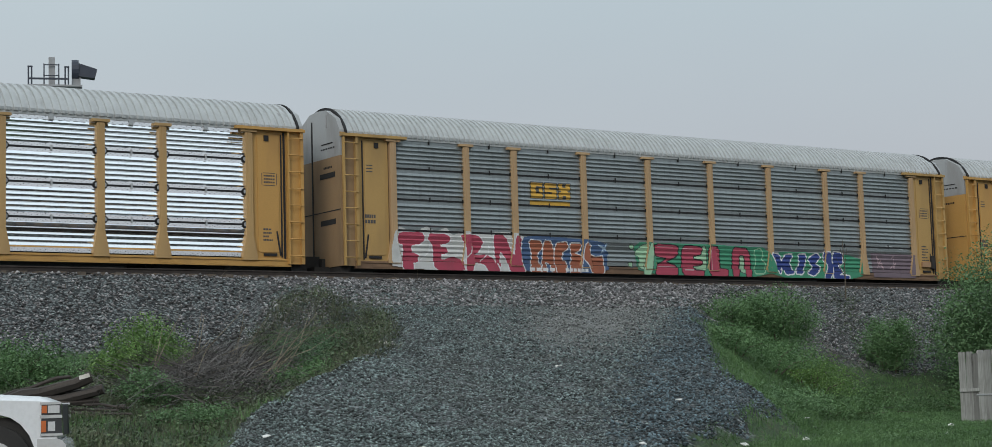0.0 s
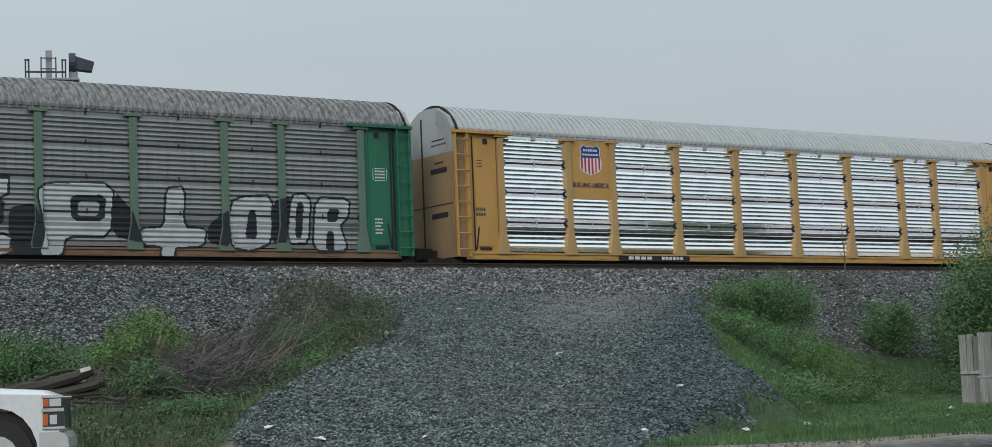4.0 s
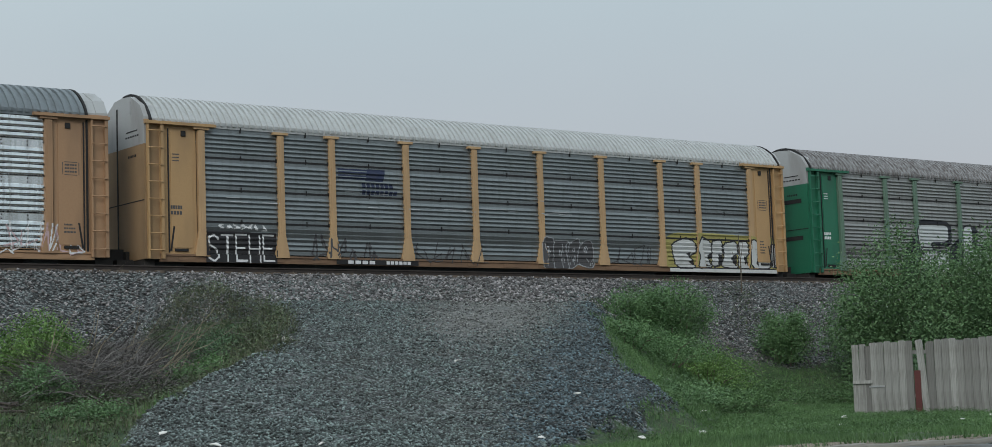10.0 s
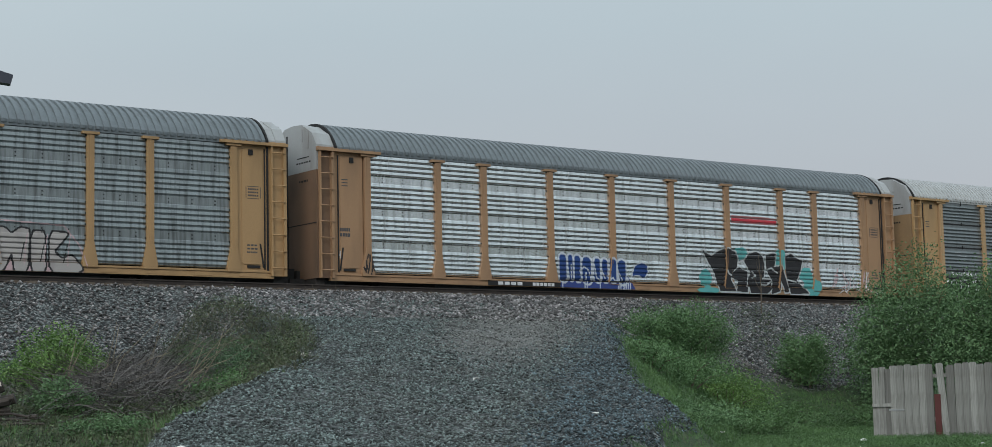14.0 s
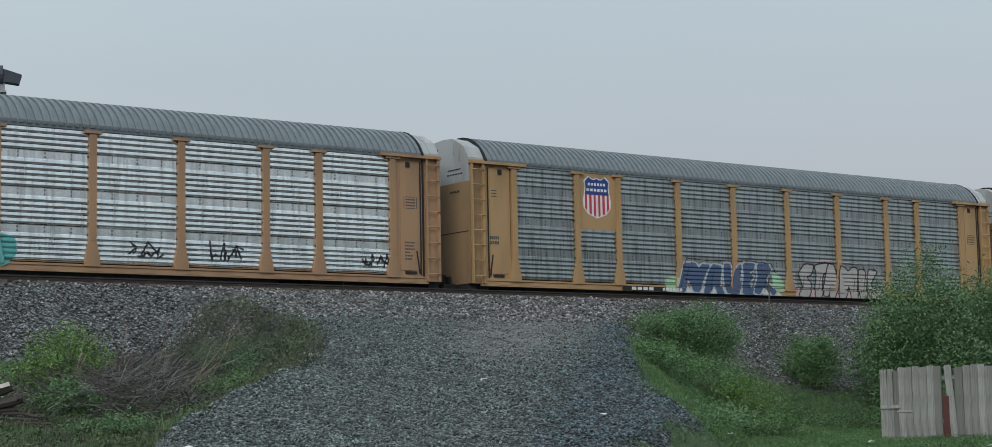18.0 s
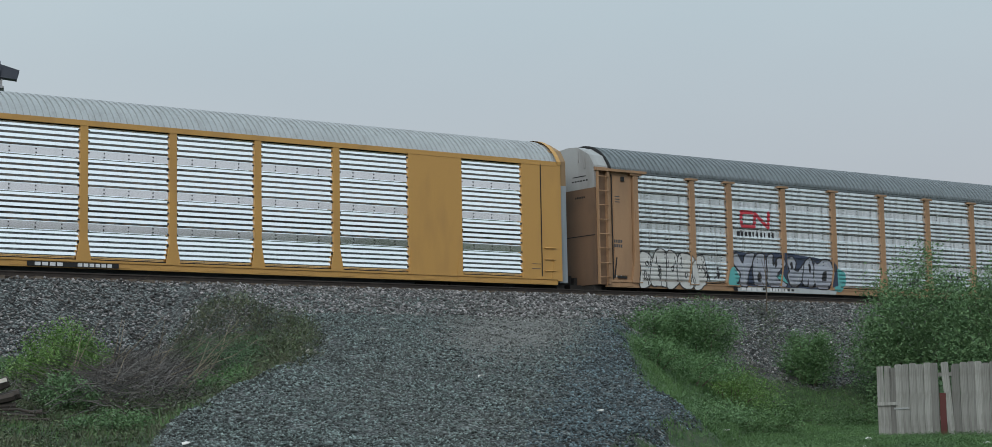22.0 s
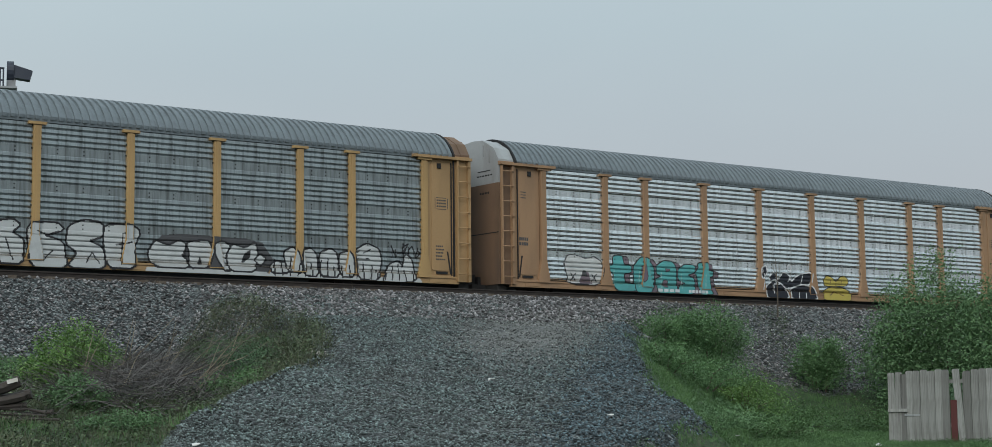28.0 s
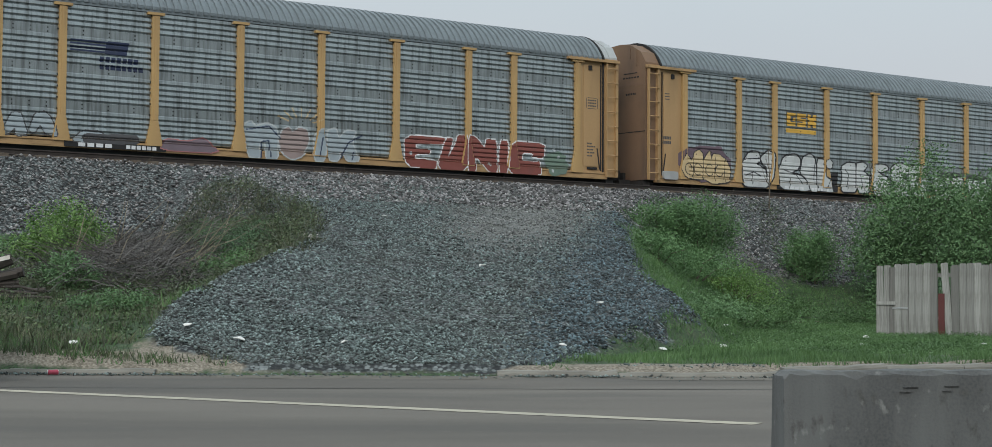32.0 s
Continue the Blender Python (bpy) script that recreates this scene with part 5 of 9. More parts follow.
    cv.shape([(-4.29, 1.46), (-4.05, 1.42), (-4.11, 1.09), (-3.88, 0.97), (-3.54, 1.04), (-3.52, 0.4), (-4.01, 0.4), (-4.18, 0.72), (-4.42, 0.95)], "orange", "white", 0.035)
    for x in (-10.9, -9.3, -8.6):
        cv.strokes([[(x, 0.75), (x + 0.3, 1.0), (x + 0.35, 1.3)]], 0.035, "white")
    cv.strokes([[(-3.7, 1.4), (-3.4, 1.25)], [(-3.6, 1.15), (-3.35, 1.45)]], 0.06, "skyblue")
    cv.on(c, "plate", "graffiti", "red and orange spray-painted graffiti letters outlined white")
    cv = Canvas(-2.8, 12.0, 0.42, 1.75, 0.022)
    cv.patch([(9.6, 0.5), (11.9, 0.5), (11.9, 1.42), (9.5, 1.45)], "mauve")
    cv.shape([(-2.21, 1.56), (-0.06, 1.57), (2.48, 1.55), (4.19, 1.5), (4.28, 0.4), (-1.99, 0.4)], "green")
    cv.shape([(4.21, 1.41), (8.94, 1.33), (9, 0.4), (4.28, 0.4)], "green")
    cv.shape([(-2.18, 1.16), (-1.82, 1.44), (-1.48, 1.53), (-1.53, 0.55), (-1.98, 0.63), (-1.93, 0.99)], "lime", "soot", 0.025)
    cv.shape([(-1.45, 1.54), (-1.28, 1.54), (-1.42, 0.4), (-1.82, 0.41)], "lime", "soot", 0.025)
    cv.shape([(0.57, 1.18), (1.15, 1.56), (1.13, 0.6), (0.54, 0.65)], "lime", "soot", 0.025)
    cv.shape([(2.74, 1.18), (2.98, 1.17), (3.01, 0.54), (2.73, 0.58)], "lime", "soot", 0.025)
    cv.shape([(-2.33, 1.47), (-2.16, 1.43), (-2.23, 1.29), (-2.39, 1.33)], "lime", "soot", 0.025)
    cv.shape([(-2.42, 0.84), (-2.25, 0.85), (-2.25, 0.67), (-2.4, 0.67)], "lime", "soot", 0.025)
    cv.shape([(-1.22, 1.52), (-0.15, 1.48), (-0.2, 1.12), (-0.82, 0.88), (-0.25, 0.75), (-0.24, 0.4), (-1.25, 0.4), (-1.2, 0.73), (-0.64, 1.02), (-1.21, 1.09)], "red", "black", 0.04)
    cv.shape([(0.02, 1.48), (0.97, 1.46), (0.89, 1.19), (0.53, 1.13), (0.53, 1), (0.94, 0.96), (0.93, 0.82), (0.52, 0.77), (0.51, 0.61), (0.98, 0.59), (0.97, 0.4), (-0.04, 0.4)], "red", "black", 0.04)
    cv.shape([(1.27, 1.47), (1.75, 1.48), (1.77, 0.7), (2.13, 0.66), (2.11, 0.4), (1.26, 0.4)], "red", "black", 0.04)
    cv.shape([(2.42, 1.5), (3.21, 1.43), (3.28, 0.4), (3, 0.4), (2.98, 1.19), (2.71, 1.23), (2.66, 0.4), (2.35, 0.4)], "red", "black", 0.04)
    cv.shape([(3.46, 1.39), (3.78, 1.47), (3.89, 1.26), (3.78, 1.04), (4, 0.93), (3.91, 0.55), (3.41, 0.55), (3.56, 1.02)], "green", "lime", 0.04)
    cv.shape([(4.3, 1.31), (4.71, 1.28), (4.79, 0.99), (5.03, 1.28), (5.39, 1.29), (5.17, 0.96), (5.44, 0.58), (4.99, 0.53), (4.81, 0.83), (4.7, 0.52), (4.45, 1.06)], "blue", "white", 0.05)
    cv.shape([(5.68, 1.3), (6.07, 1.31), (5.98, 0.92), (5.82, 0.56), (5.47, 0.58), (5.72, 0.97)], "blue", "white", 0.05)
    cv.shape([(6.15, 1.14), (6.59, 1.37), (6.82, 1.23), (6.5, 0.98), (6.82, 0.8), (6.41, 0.5), (6.06, 0.61), (6.43, 0.79)], "blue", "white", 0.05)
    cv.shape([(6.99, 1.43), (7.36, 1.39), (7.3, 1.05), (7.48, 0.81), (7.25, 0.4), (6.96, 0.41), (7.16, 0.9), (6.97, 1.09)], "blue", "white", 0.05)
    cv.shape([(7.49, 1.44), (7.96, 1.4), (7.97, 1.01), (7.66, 0.91), (7.98, 0.72), (7.7, 0.55), (8.27, 0.53), (8.25, 0.4), (7.45, 0.4), (7.42, 0.81)], "blue", "white", 0.05)
    cv.strokes([[(-1.1, 0.72), (-0.3, 0.72)], [(-1.1, 1.42), (-0.4, 1.42)], [(0.05, 1.38), (0.5, 1.38)], [(0.1, 0.62), (0.5, 0.62)], [(1.35, 0.6), (1.35, 1.35)]], 0.03, "pink")
    tag_scribble(cv, 9.8, 10.9, 0.75, 1.45, "pink", 3, 0.03, 2)
    cv.strokes([[(10.4, 1.75), (11.3, 1.62)]], 0.05, "cloud")
    cv.on(c, "plate", "graffiti", "red and dark blue graffiti letters on a green ground")
    s = Shape().box(12.3, 12.75, -1.6, -1.5, 0.95, 1.15).box(12.8, 12.95, -1.62, -1.5, 0.9, 1.4, 1)
    put("hand_brake", s.mesh("hand_brake", [TAN_M, DARK_M]), c, None, "brake gear box on the corner sheet")
    cars += [c0, c]
    # 2
    c = autorack("clean yellow autorack car with bright silver corrugated panels", "plate", BRIGHT_M, ROOF_PALE_M, YELLOW_M, POSTYELLOW_M, door_m=DOORTAN_M, ends="slots", plate=1, holes=True)
    markings(c, rnd)
    shield(c, -8.6, -7.62, 3.38, 4.45, PANEL_Y - 0.034)
    lettering(c, "BUILDING AMERICA", -8.14, 2.95, 0.24, PANEL_Y - 0.034, SPRAY["navy"], 1.55)
    cars.append(c)
    # 3
    c = autorack("green autorack car with grey panels and huge black-and-white graffiti", "plate", GREYBROWN_M, ROOF_RUST_M, GREEN_M, GREENPOST_M, ends="slots", pitch=0.24, door_split=4.1, sill_m=RUSTSILL_M)
    markings(c, rnd, MARK_WHITE)
    cv = Canvas(-8.6, 12.1, 0.42, 3.0)
    cv.shape([(-8.43, 0.64), (-7.54, 2.14), (-7.18, 1.89), (-7.02, 0.95), (-7.21, 0.4), (-8.39, 0.43)], "ink")
    cv.shape([(-5.07, 1.63), (-4.45, 2.13), (-4.19, 1.87), (-4.33, 0.4), (-5.15, 0.4)], "ink")
    cv.shape([(-1.93, 1.92), (-1.5, 2.43), (-1.28, 2.16), (-1.4, 0.4), (-2.15, 0.4)], "ink")
    cv.shape([(0.58, 1.75), (1.32, 1.9), (1.63, 1.07), (1.45, 0.4), (0.6, 0.4)], "ink")
    cv.shape([(3.71, 2.28), (4.18, 1.82), (4.55, 0.78), (3.61, 1)], "ink")
    cv.shape([(6.63, 1.38), (7.34, 1.88), (7.31, 0.71), (6.59, 0.85)], "ink")
    cv.shape([(8.8, 2.16), (9.44, 2.32), (9.25, 0.87), (8.69, 0.87)], "ink")
    cv.shape([(-7.09, 2.76), (-6.69, 2.88), (-4.85, 2.8), (-4.91, 1.73), (-6.41, 1.74), (-5.14, 1.94), (-5.1, 2.69), (-6.94, 2.63)], "ink")
    cv.shape([(-3.42, 2.69), (-3.08, 2.66), (-3.14, 1.67), (-2, 1.79), (-1.84, 1.65), (-3.49, 1.53)], "ink")
    cv.shape([(-7.21, 2.41), (-6.94, 2.63), (-5.1, 2.69), (-5.14, 1.94), (-6.34, 1.91), (-6.05, 1.49), (-5.08, 1.46), (-5.2, 0.4), (-7.21, 0.4), (-7.06, 1.34), (-6.63, 1.39), (-7.14, 1.81)], "cloud", "ink", 0.07)
    cv.shape([(-4.16, 2.36), (-3.92, 2.63), (-3.47, 2.69), (-3.48, 1.62), (-2.01, 1.6), (-2.21, 0.4), (-4.33, 0.4), (-4.13, 1.87)], "cloud", "ink", 0.07)
    cv.shape([(-1.32, 2.53), (0.58, 2.62), (0.54, 2.07), (-0.77, 1.99), (-1.19, 1.85), (0.04, 1.74), (-0.03, 1.55), (-0.8, 1.45), (-0.29, 1.23), (-0.83, 1.04), (0.65, 0.96), (0.54, 0.4), (-1.4, 0.4), (-1.36, 0.94), (-0.88, 1.22), (-1.32, 1.57)], "cloud", "ink", 0.07)
    cv.shape([(1.4, 2.23), (1.72, 2.47), (3.66, 2.52), (3.55, 1), (2.23, 0.98), (2.06, 0.4), (1.45, 0.4), (1.63, 1.07)], "cloud", "ink", 0.07)
    cv.shape([(5.33, 2.42), (5.86, 2.48), (5.83, 1.27), (6.55, 1.23), (6.45, 0.75), (5.52, 0.69), (5.49, 0.4), (5.1, 0.4), (5.13, 0.73), (4.55, 0.78), (4.46, 1.2), (5.24, 1.26)], "cloud", "ink", 0.07)
    cv.shape([(7.43, 2.08), (7.78, 2.23), (8.74, 2.3), (8.69, 0.87), (7.99, 0.62), (7.38, 0.71), (7.3, 1.39)], "cloud", "ink", 0.07)
    cv.shape([(9.44, 2.32), (9.87, 2.38), (10.06, 2.18), (9.95, 0.88), (9.25, 0.87)], "cloud", "ink", 0.07)
    cv.shape([(10.28, 2.29), (11.43, 2.26), (11.38, 1.71), (11.07, 1.45), (11.35, 0.65), (10.14, 0.64)], "cloud", "ink", 0.07)
    cv.shape([(2.38, 2.16), (3.45, 2.18), (3.39, 1.42), (2.39, 1.41)], "ink")
    cv.shape([(7.98, 1.84), (8.22, 1.85), (8.22, 0.96), (7.81, 1.01)], "ink")
    cv.shape([(9.6, 2.12), (9.85, 2.13), (9.75, 1.03), (9.51, 1.03)], "ink")
    cv.shape([(10.68, 1.94), (11.11, 1.95), (11, 1.55), (10.65, 1.54)], "ink")
    cv.shape([(10.62, 1.24), (10.87, 1.24), (10.89, 0.64), (10.57, 0.64)], "ink")
    cv.shape([(-0.77, 1.99), (0.48, 2.02), (0.43, 1.24), (-0.29, 1.23), (-0.03, 1.6), (-1.13, 1.8)], "ink")
    cv.shape([(2.61, 1.97), (3.24, 1.99), (3.21, 1.56), (2.58, 1.55)], "grey")
    for k in range(9):
        x = -6.6 + 0.17 * k
        cv.strokes([[(x, 1.52), (x + 0.02, 1.5 - rnd.uniform(0.1, 0.4))]], 0.035, "ink")
    cv.strokes([[(-6.9, 1.54), (-5.2, 1.56)]], 0.07, "ink").strokes([[(-0.9, 2.58), (0.6, 2.6)]], 0.1, "ink")
    for x in (-5.9, -3.2, 0.2):
        cv.patch([(x, 0.5), (x + 0.45, 0.5), (x + 0.45, 0.6), (x, 0.6)], "rustbrown")
    cv.on(c, "plate", "graffiti", "huge white block letters outlined in black spray paint")
    cv = Canvas(-11.8, -9.4, 0.8, 1.6)
    tag_scribble(cv, -11.7, -9.6, 1.15, 1.45, "soot", 5, 0.035, 8)
    cv.on(c, "plate", "graffiti_tag", "small black scrawled tag")
    cars.append(c)
    # 4
    c = autorack("tan autorack car with dark grey panels and white-black graffiti", "plate", GREYDARK_M, ROOF_PALE_M, BUFF_M, FADED_M, DOORTAN_M, ends="plain", pitch=0.21, sill_m=RUSTSILL_M)
    markings(c, rnd)
    railway_letters(c, "stripes", "plate")
    cv = Canvas(-12.0, -9.2, 0.42, 1.8)
    cv.patch([(-11.8, 0.4), (-9.3, 0.4), (-9.3, 1.38), (-11.8, 1.42)], "black")
    cv.word("STEHE", -11.75, -9.35, 0.45, 1.32, "white", None, None, 0.11, seed=3, wob=0.03, gap=0.1)
    tag_scribble(cv, -11.3, -9.6, 1.45, 1.65, "white", 6, 0.04, 7)
    cv.on(c, "plate", "graffiti", "black graffiti block with white line letters")
    cv = Canvas(-11.6, 12.0, 1.9, 2.9)
    for k in range(26):
        x, z = rnd.uniform(-11.4, 11.0), rnd.choice((2.34, 2.4, 2.46, 2.8, 2.0)) + rnd.uniform(-0.02, 0.02)
        cv.strokes([[(x, z), (x + rnd.uniform(0.15, 0.8), z)]], 0.028, "grey")
    cv.on(c, "plate", "scrape_marks", "pale scrapes along the panel ribs")
    cv = Canvas(-8.4, 7.0, 0.45, 1.6)
    for k in range(4):
        tag_scribble(cv, -8.0 + 0.65 * k, -7.4 + 0.65 * k, 0.5, 1.4, "soot", 50 + k, 0.06, 2)
    throw_up(cv, 1.45, 3.75, 0.45, 1.5, 4, "soot", "grey", 12, 0.028)
    tag_scribble(cv, -4.0, -1.0, 0.5, 1.3, "soot", 9, 0.04, 5)
    tag_scribble(cv, 4.6, 6.8, 0.6, 1.4, "soot", 10, 0.04, 4)
    cv.on(c, "plate", "graffiti", "faded dark and grey graffiti scrawls")
    cv = Canvas(6.9, 13.4, 0.42, 2.1, 0.022)
    cv.shape([(7.31, 1.62), (7.7, 1.89), (9.69, 1.92), (11.77, 1.86), (13.1, 1.85), (13.31, 1.52), (13.28, 0.44), (7.32, 0.42)], "mustard")
    cv.patch([(7.5, 0.42), (13.2, 0.42), (13.2, 0.55), (7.5, 0.55)], "silver")
    cv.shape([(7.69, 1.46), (8.4, 1.7), (8.83, 1.56), (8.91, 1.19), (8.46, 1.03), (8.7, 0.85), (8.77, 0.59), (7.9, 0.58), (7.72, 1.09)], "chalk", "black", 0.06)
    cv.shape([(8.95, 1.34), (9.2, 1.78), (9.68, 1.58), (9.71, 1.16), (9.46, 1.01), (9.7, 0.63), (8.97, 0.59), (9.1, 1.04)], "chalk", "black", 0.06)
    cv.shape([(9.76, 1.58), (10.26, 1.69), (10.28, 1.17), (10.11, 0.72), (9.74, 0.64)], "chalk", "black", 0.06)
    cv.shape([(10.38, 1.52), (11.04, 1.63), (11.12, 1.23), (10.73, 0.91), (11.1, 0.61), (10.19, 0.64), (10.4, 1.02)], "chalk", "black", 0.06)
    cv.shape([(11.19, 1.61), (11.67, 1.63), (11.7, 1.16), (11.44, 1), (11.73, 0.62), (11.16, 0.61)], "chalk", "black", 0.06)
    cv.shape([(11.82, 1.67), (12.1, 1.71), (12.48, 1.41), (12.75, 1.67), (12.88, 1.1), (12.85, 0.63), (11.79, 0.62)], "chalk", "black", 0.06)
    cv.shape([(12.98, 1.52), (13.18, 1.56), (13.2, 0.68), (12.96, 0.67)], "chalk", "black", 0.06)
    cv.shape([(8.39, 1.1), (8.61, 1.2), (8.6, 0.94)], "black")
    cv.shape([(9.44, 1.03), (9.69, 1.18), (9.68, 0.88)], "black")
    cv.shape([(10.08, 1.17), (10.3, 1.06), (10.29, 0.68), (10.07, 0.68)], "black")
    cv.shape([(10.69, 0.97), (11.07, 1.19), (11.06, 0.69)], "black")
    cv.shape([(11.41, 1.12), (11.65, 0.95), (11.52, 0.7)], "black")
    cv.shape([(12.01, 0.8), (12.26, 1.09), (12.24, 0.63)], "black")
    cv.shape([(8.5, 0.81), (8.7, 0.88), (8.81, 0.62)], "black")
    cv.shape([(9.3, 0.82), (9.66, 0.63), (9.33, 0.63)], "black")
    for x in (8.0, 9.9, 11.0, 12.1):
        cv.strokes([[(x, 1.35), (x + 0.5, 1.35)], [(x + 0.05, 1.15), (x + 0.45, 1.15)]], 0.03, "grey")
    cv.strokes([[(7.5, 0.58), (13.1, 0.58)]], 0.05, "black")
    cv.on(c, "plate", "graffiti", "white angular graffiti letters edged black on yellow")
    cars.append(c)
    # 5
    c = autorack("faded tan autorack car with pale panels, blue and black graffiti", "rib", PALE_M, ROOF_GREY_M, TAN_M, door_m=BROWN_M, pitch=0.24)
    markings(c, rnd)
    cv = Canvas(-4.3, 0.7, 0.42, 1.9, 0.022)
    cv.patch([(-3.95, 0.44), (-0.45, 0.44), (-0.8, 0.95), (-3.85, 0.95)], "blue")
    for p, w, top in ((0.05, 0.1, 0.97), (0.15, 0.07, 0.96), (0.24, 0.09, 0.95), (0.36, 0.13, 0.92), (0.5, 0.09, 0.9), (0.6, 0.08, 0.88), (0.7, 0.085, 0.88), (0.83, 0.12, 0.87)):
        x, r = -3.95 + p * 3.5, w * 3.5 / 2
        ln = [[(x, 0.8), (x, 0.44 + top * 1.24 - r)]]
        cv.strokes(ln, 2 * r + 0.1, "paleblue").strokes(ln, 2 * r - 0.05, "royal")
    cv.lines([[(0.11, 0.7), (0.13, 0.26)], [(0.16, 0.66), (0.16, 0.26)], [(0.19, 0.6), (0.19, 0.26)], [(0.3, 0.26), (0.27, 0.5), (0.33, 0.62), (0.39, 0.5), (0.41, 0.26)], [(0.35, 0.26), (0.35, 0.45)], [(0.46, 0.7), (0.49, 0.3), (0.53, 0.26)], [(0.56, 0.55), (0.6, 0.3)], [(0.64, 0.26), (0.69, 0.32), (0.73, 0.18)], [(0.77, 0.6), (0.84, 0.22)], [(0.88, 0.3), (0.88, 0.2)], [(0.91, 0.3), (0.92, 0.2)]], -3.95, -0.45, 0.44, 1.68, "paleblue", 0.05)
    cv.strokes([[(-3.9, 0.68), (-0.7, 0.7)]], 0.05, "black")
    cv.lines([[(x, 0), (x + 0.003, 0.17)] for x in (0.03, 0.32, 0.35, 0.52, 0.77, 0.8, 0.84, 0.87, 0.9, 0.93)], -3.95, -0.45, 0.44, 1.68, "paleblue", 0.05)
    fin = [(-0.55, 0.95), (-0.4, 1.3), (-0.1, 1.42), (0.15, 1.36), (0.2, 1.1), (0.02, 0.88), (-0.25, 0.98)]
    cv.strokes([fin + fin[:1]], 0.1, "paleblue").patch(fin, "royal")
    cv.on(c, "rib", "graffiti", "deep blue bubble graffiti with pale blue outlines")
    cv = Canvas(2.6, 9.6, 0.42, 2.3, 0.024)
    for k, (x, z, a, b) in enumerate(((3.1, 0.95, 0.3, 0.35), (3.2, 0.5, 0.6, 0.12), (5.0, 1.95, 0.35, 0.25), (7.1, 1.8, 0.3, 0.4), (8.5, 1.25, 0.4, 0.3), (8.8, 0.75, 0.5, 0.35))):
        cv.patch(blob(x, z, a, b, k), "teal")
    bold = ([(0.0, 0.92), (0.07, 0.8), (0.13, 0.93), (0.2, 0.99), (0.27, 0.93), (0.29, 0.78), (0.28, 0.6), (0.22, 0.42), (0.21, 0.3), (0.26, 0.05), (0.13, 0.05), (0.09, 0.45)],
            [(0.23, 0.42), (0.3, 0.58), (0.37, 0.48), (0.36, 0.28), (0.36, 0.04), (0.27, 0.05), (0.29, 0.3), (0.22, 0.36)],
            [(0.35, 0.74), (0.39, 0.9), (0.45, 0.95), (0.5, 0.88), (0.52, 0.7), (0.51, 0.42), (0.48, 0.32), (0.57, 0.33), (0.57, 0.13), (0.53, 0.02), (0.39, 0.02), (0.37, 0.28), (0.4, 0.48)],
            [(0.54, 0.88), (0.6, 0.94), (0.62, 0.92), (0.61, 0.66), (0.54, 0.58)],
            [(0.54, 0.55), (0.6, 0.62), (0.66, 0.65), (0.72, 0.08), (0.69, 0.06), (0.65, 0.37), (0.64, 0.08), (0.57, 0.02), (0.59, 0.3)],
            [(0.7, 0.86), (0.76, 0.95), (0.81, 0.84), (0.86, 0.8), (0.84, 0.6), (0.8, 0.33), (0.9, 0.05), (0.74, 0.04), (0.72, 0.4), (0.7, 0.65)])
    cv.block(bold, 3.0, 9.2, 0.42, 2.12, "black", "cloud", 0.075)
    cv.lines([[(0.19, 0.52), (0.2, 0.44), (0.22, 0.4)], [(0.41, 0.5), (0.44, 0.42), (0.41, 0.36)], [(0.48, 0.22), (0.53, 0.2), (0.57, 0.3)], [(0.54, 0.56), (0.58, 0.6), (0.63, 0.5)], [(0.71, 0.36), (0.8, 0.3)]], 3.0, 9.2, 0.42, 2.12, "cloud", 0.06)
    cv.on(c, "rib", "graffiti", "fat black graffiti letters outlined white over teal")
    cv = Canvas(4.4, 7.1, 3.0, 3.5)
    cv.patch([(4.53, 3.12), (6.96, 3.12), (6.96, 3.4), (4.53, 3.42)], "rose")
    cv.strokes([[(4.6, 3.27), (6.9, 3.25)]], 0.14, "signred")
    cv.on(c, "rib", "bare_band", "red undercoat showing on a scraped band")
    cv = Canvas(9.8, 13.2, 0.5, 1.8)
    tag_scribble(cv, 10.0, 13.0, 0.55, 1.6, "pink", 14, 0.04, 6)
    tag_scribble(cv, 10.2, 13.0, 0.55, 1.5, "white", 15, 0.04, 5)
    cv.on(c, "rib", "graffiti_tag", "pale pink and white scrawled tag")
    cv = Canvas(-13.0, -11.6, 0.6, 1.7)
    tag_scribble(cv, -12.95, -12.3, 1.1, 1.6, "white", 16, 0.04, 4)
    tag_scribble(cv, -12.1, -11.7, 0.65, 1.3, "black", 17, 0.05, 3)
    cv.on(c, "rib", "graffiti_tag", "white scrawled tag on the corner sheet")
    cars.append(c)
    # 6
    c = autorack("tan autorack car with grimy grey panels and a shield plate", "groove", DULL_M, ROOF_GREY_M, OCHRE_M, door_m=DOORTAN_M, plate=1, pitch=0.24)
    markings(c, rnd)
    shield(c, -8.82, -7.5, 2.98, 4.5, PANEL_Y - 0.034)
    cv = Canvas(-5.2, 1.6, 0.42, 1.95, 0.022)
    cv.shape([(0.52, 1.35), (0.92, 1.23), (1.2, 0.88), (1.13, 0.56), (0.55, 0.59)], "lime")
    cv.shape([(-5.02, 0.86), (-4.65, 1.04), (-4.33, 0.93), (-4.45, 0.4), (-4.98, 0.4)], "lime")
    cv.patch([(-4.6, 0.42), (1.0, 0.42), (0.7, 0.62), (-4.5, 0.62)], "silver")
    cv.shape([(-4.45, 0.49), (-4.11, 1.54), (-3.46, 1.56), (-3.3, 1.35), (-3.14, 1.53), (-2.7, 1.51), (-2.93, 1.19), (-3.33, 0.44), (-3.65, 0.47), (-3.85, 0.94), (-4.08, 0.4)], "denim", "cloud", 0.06)
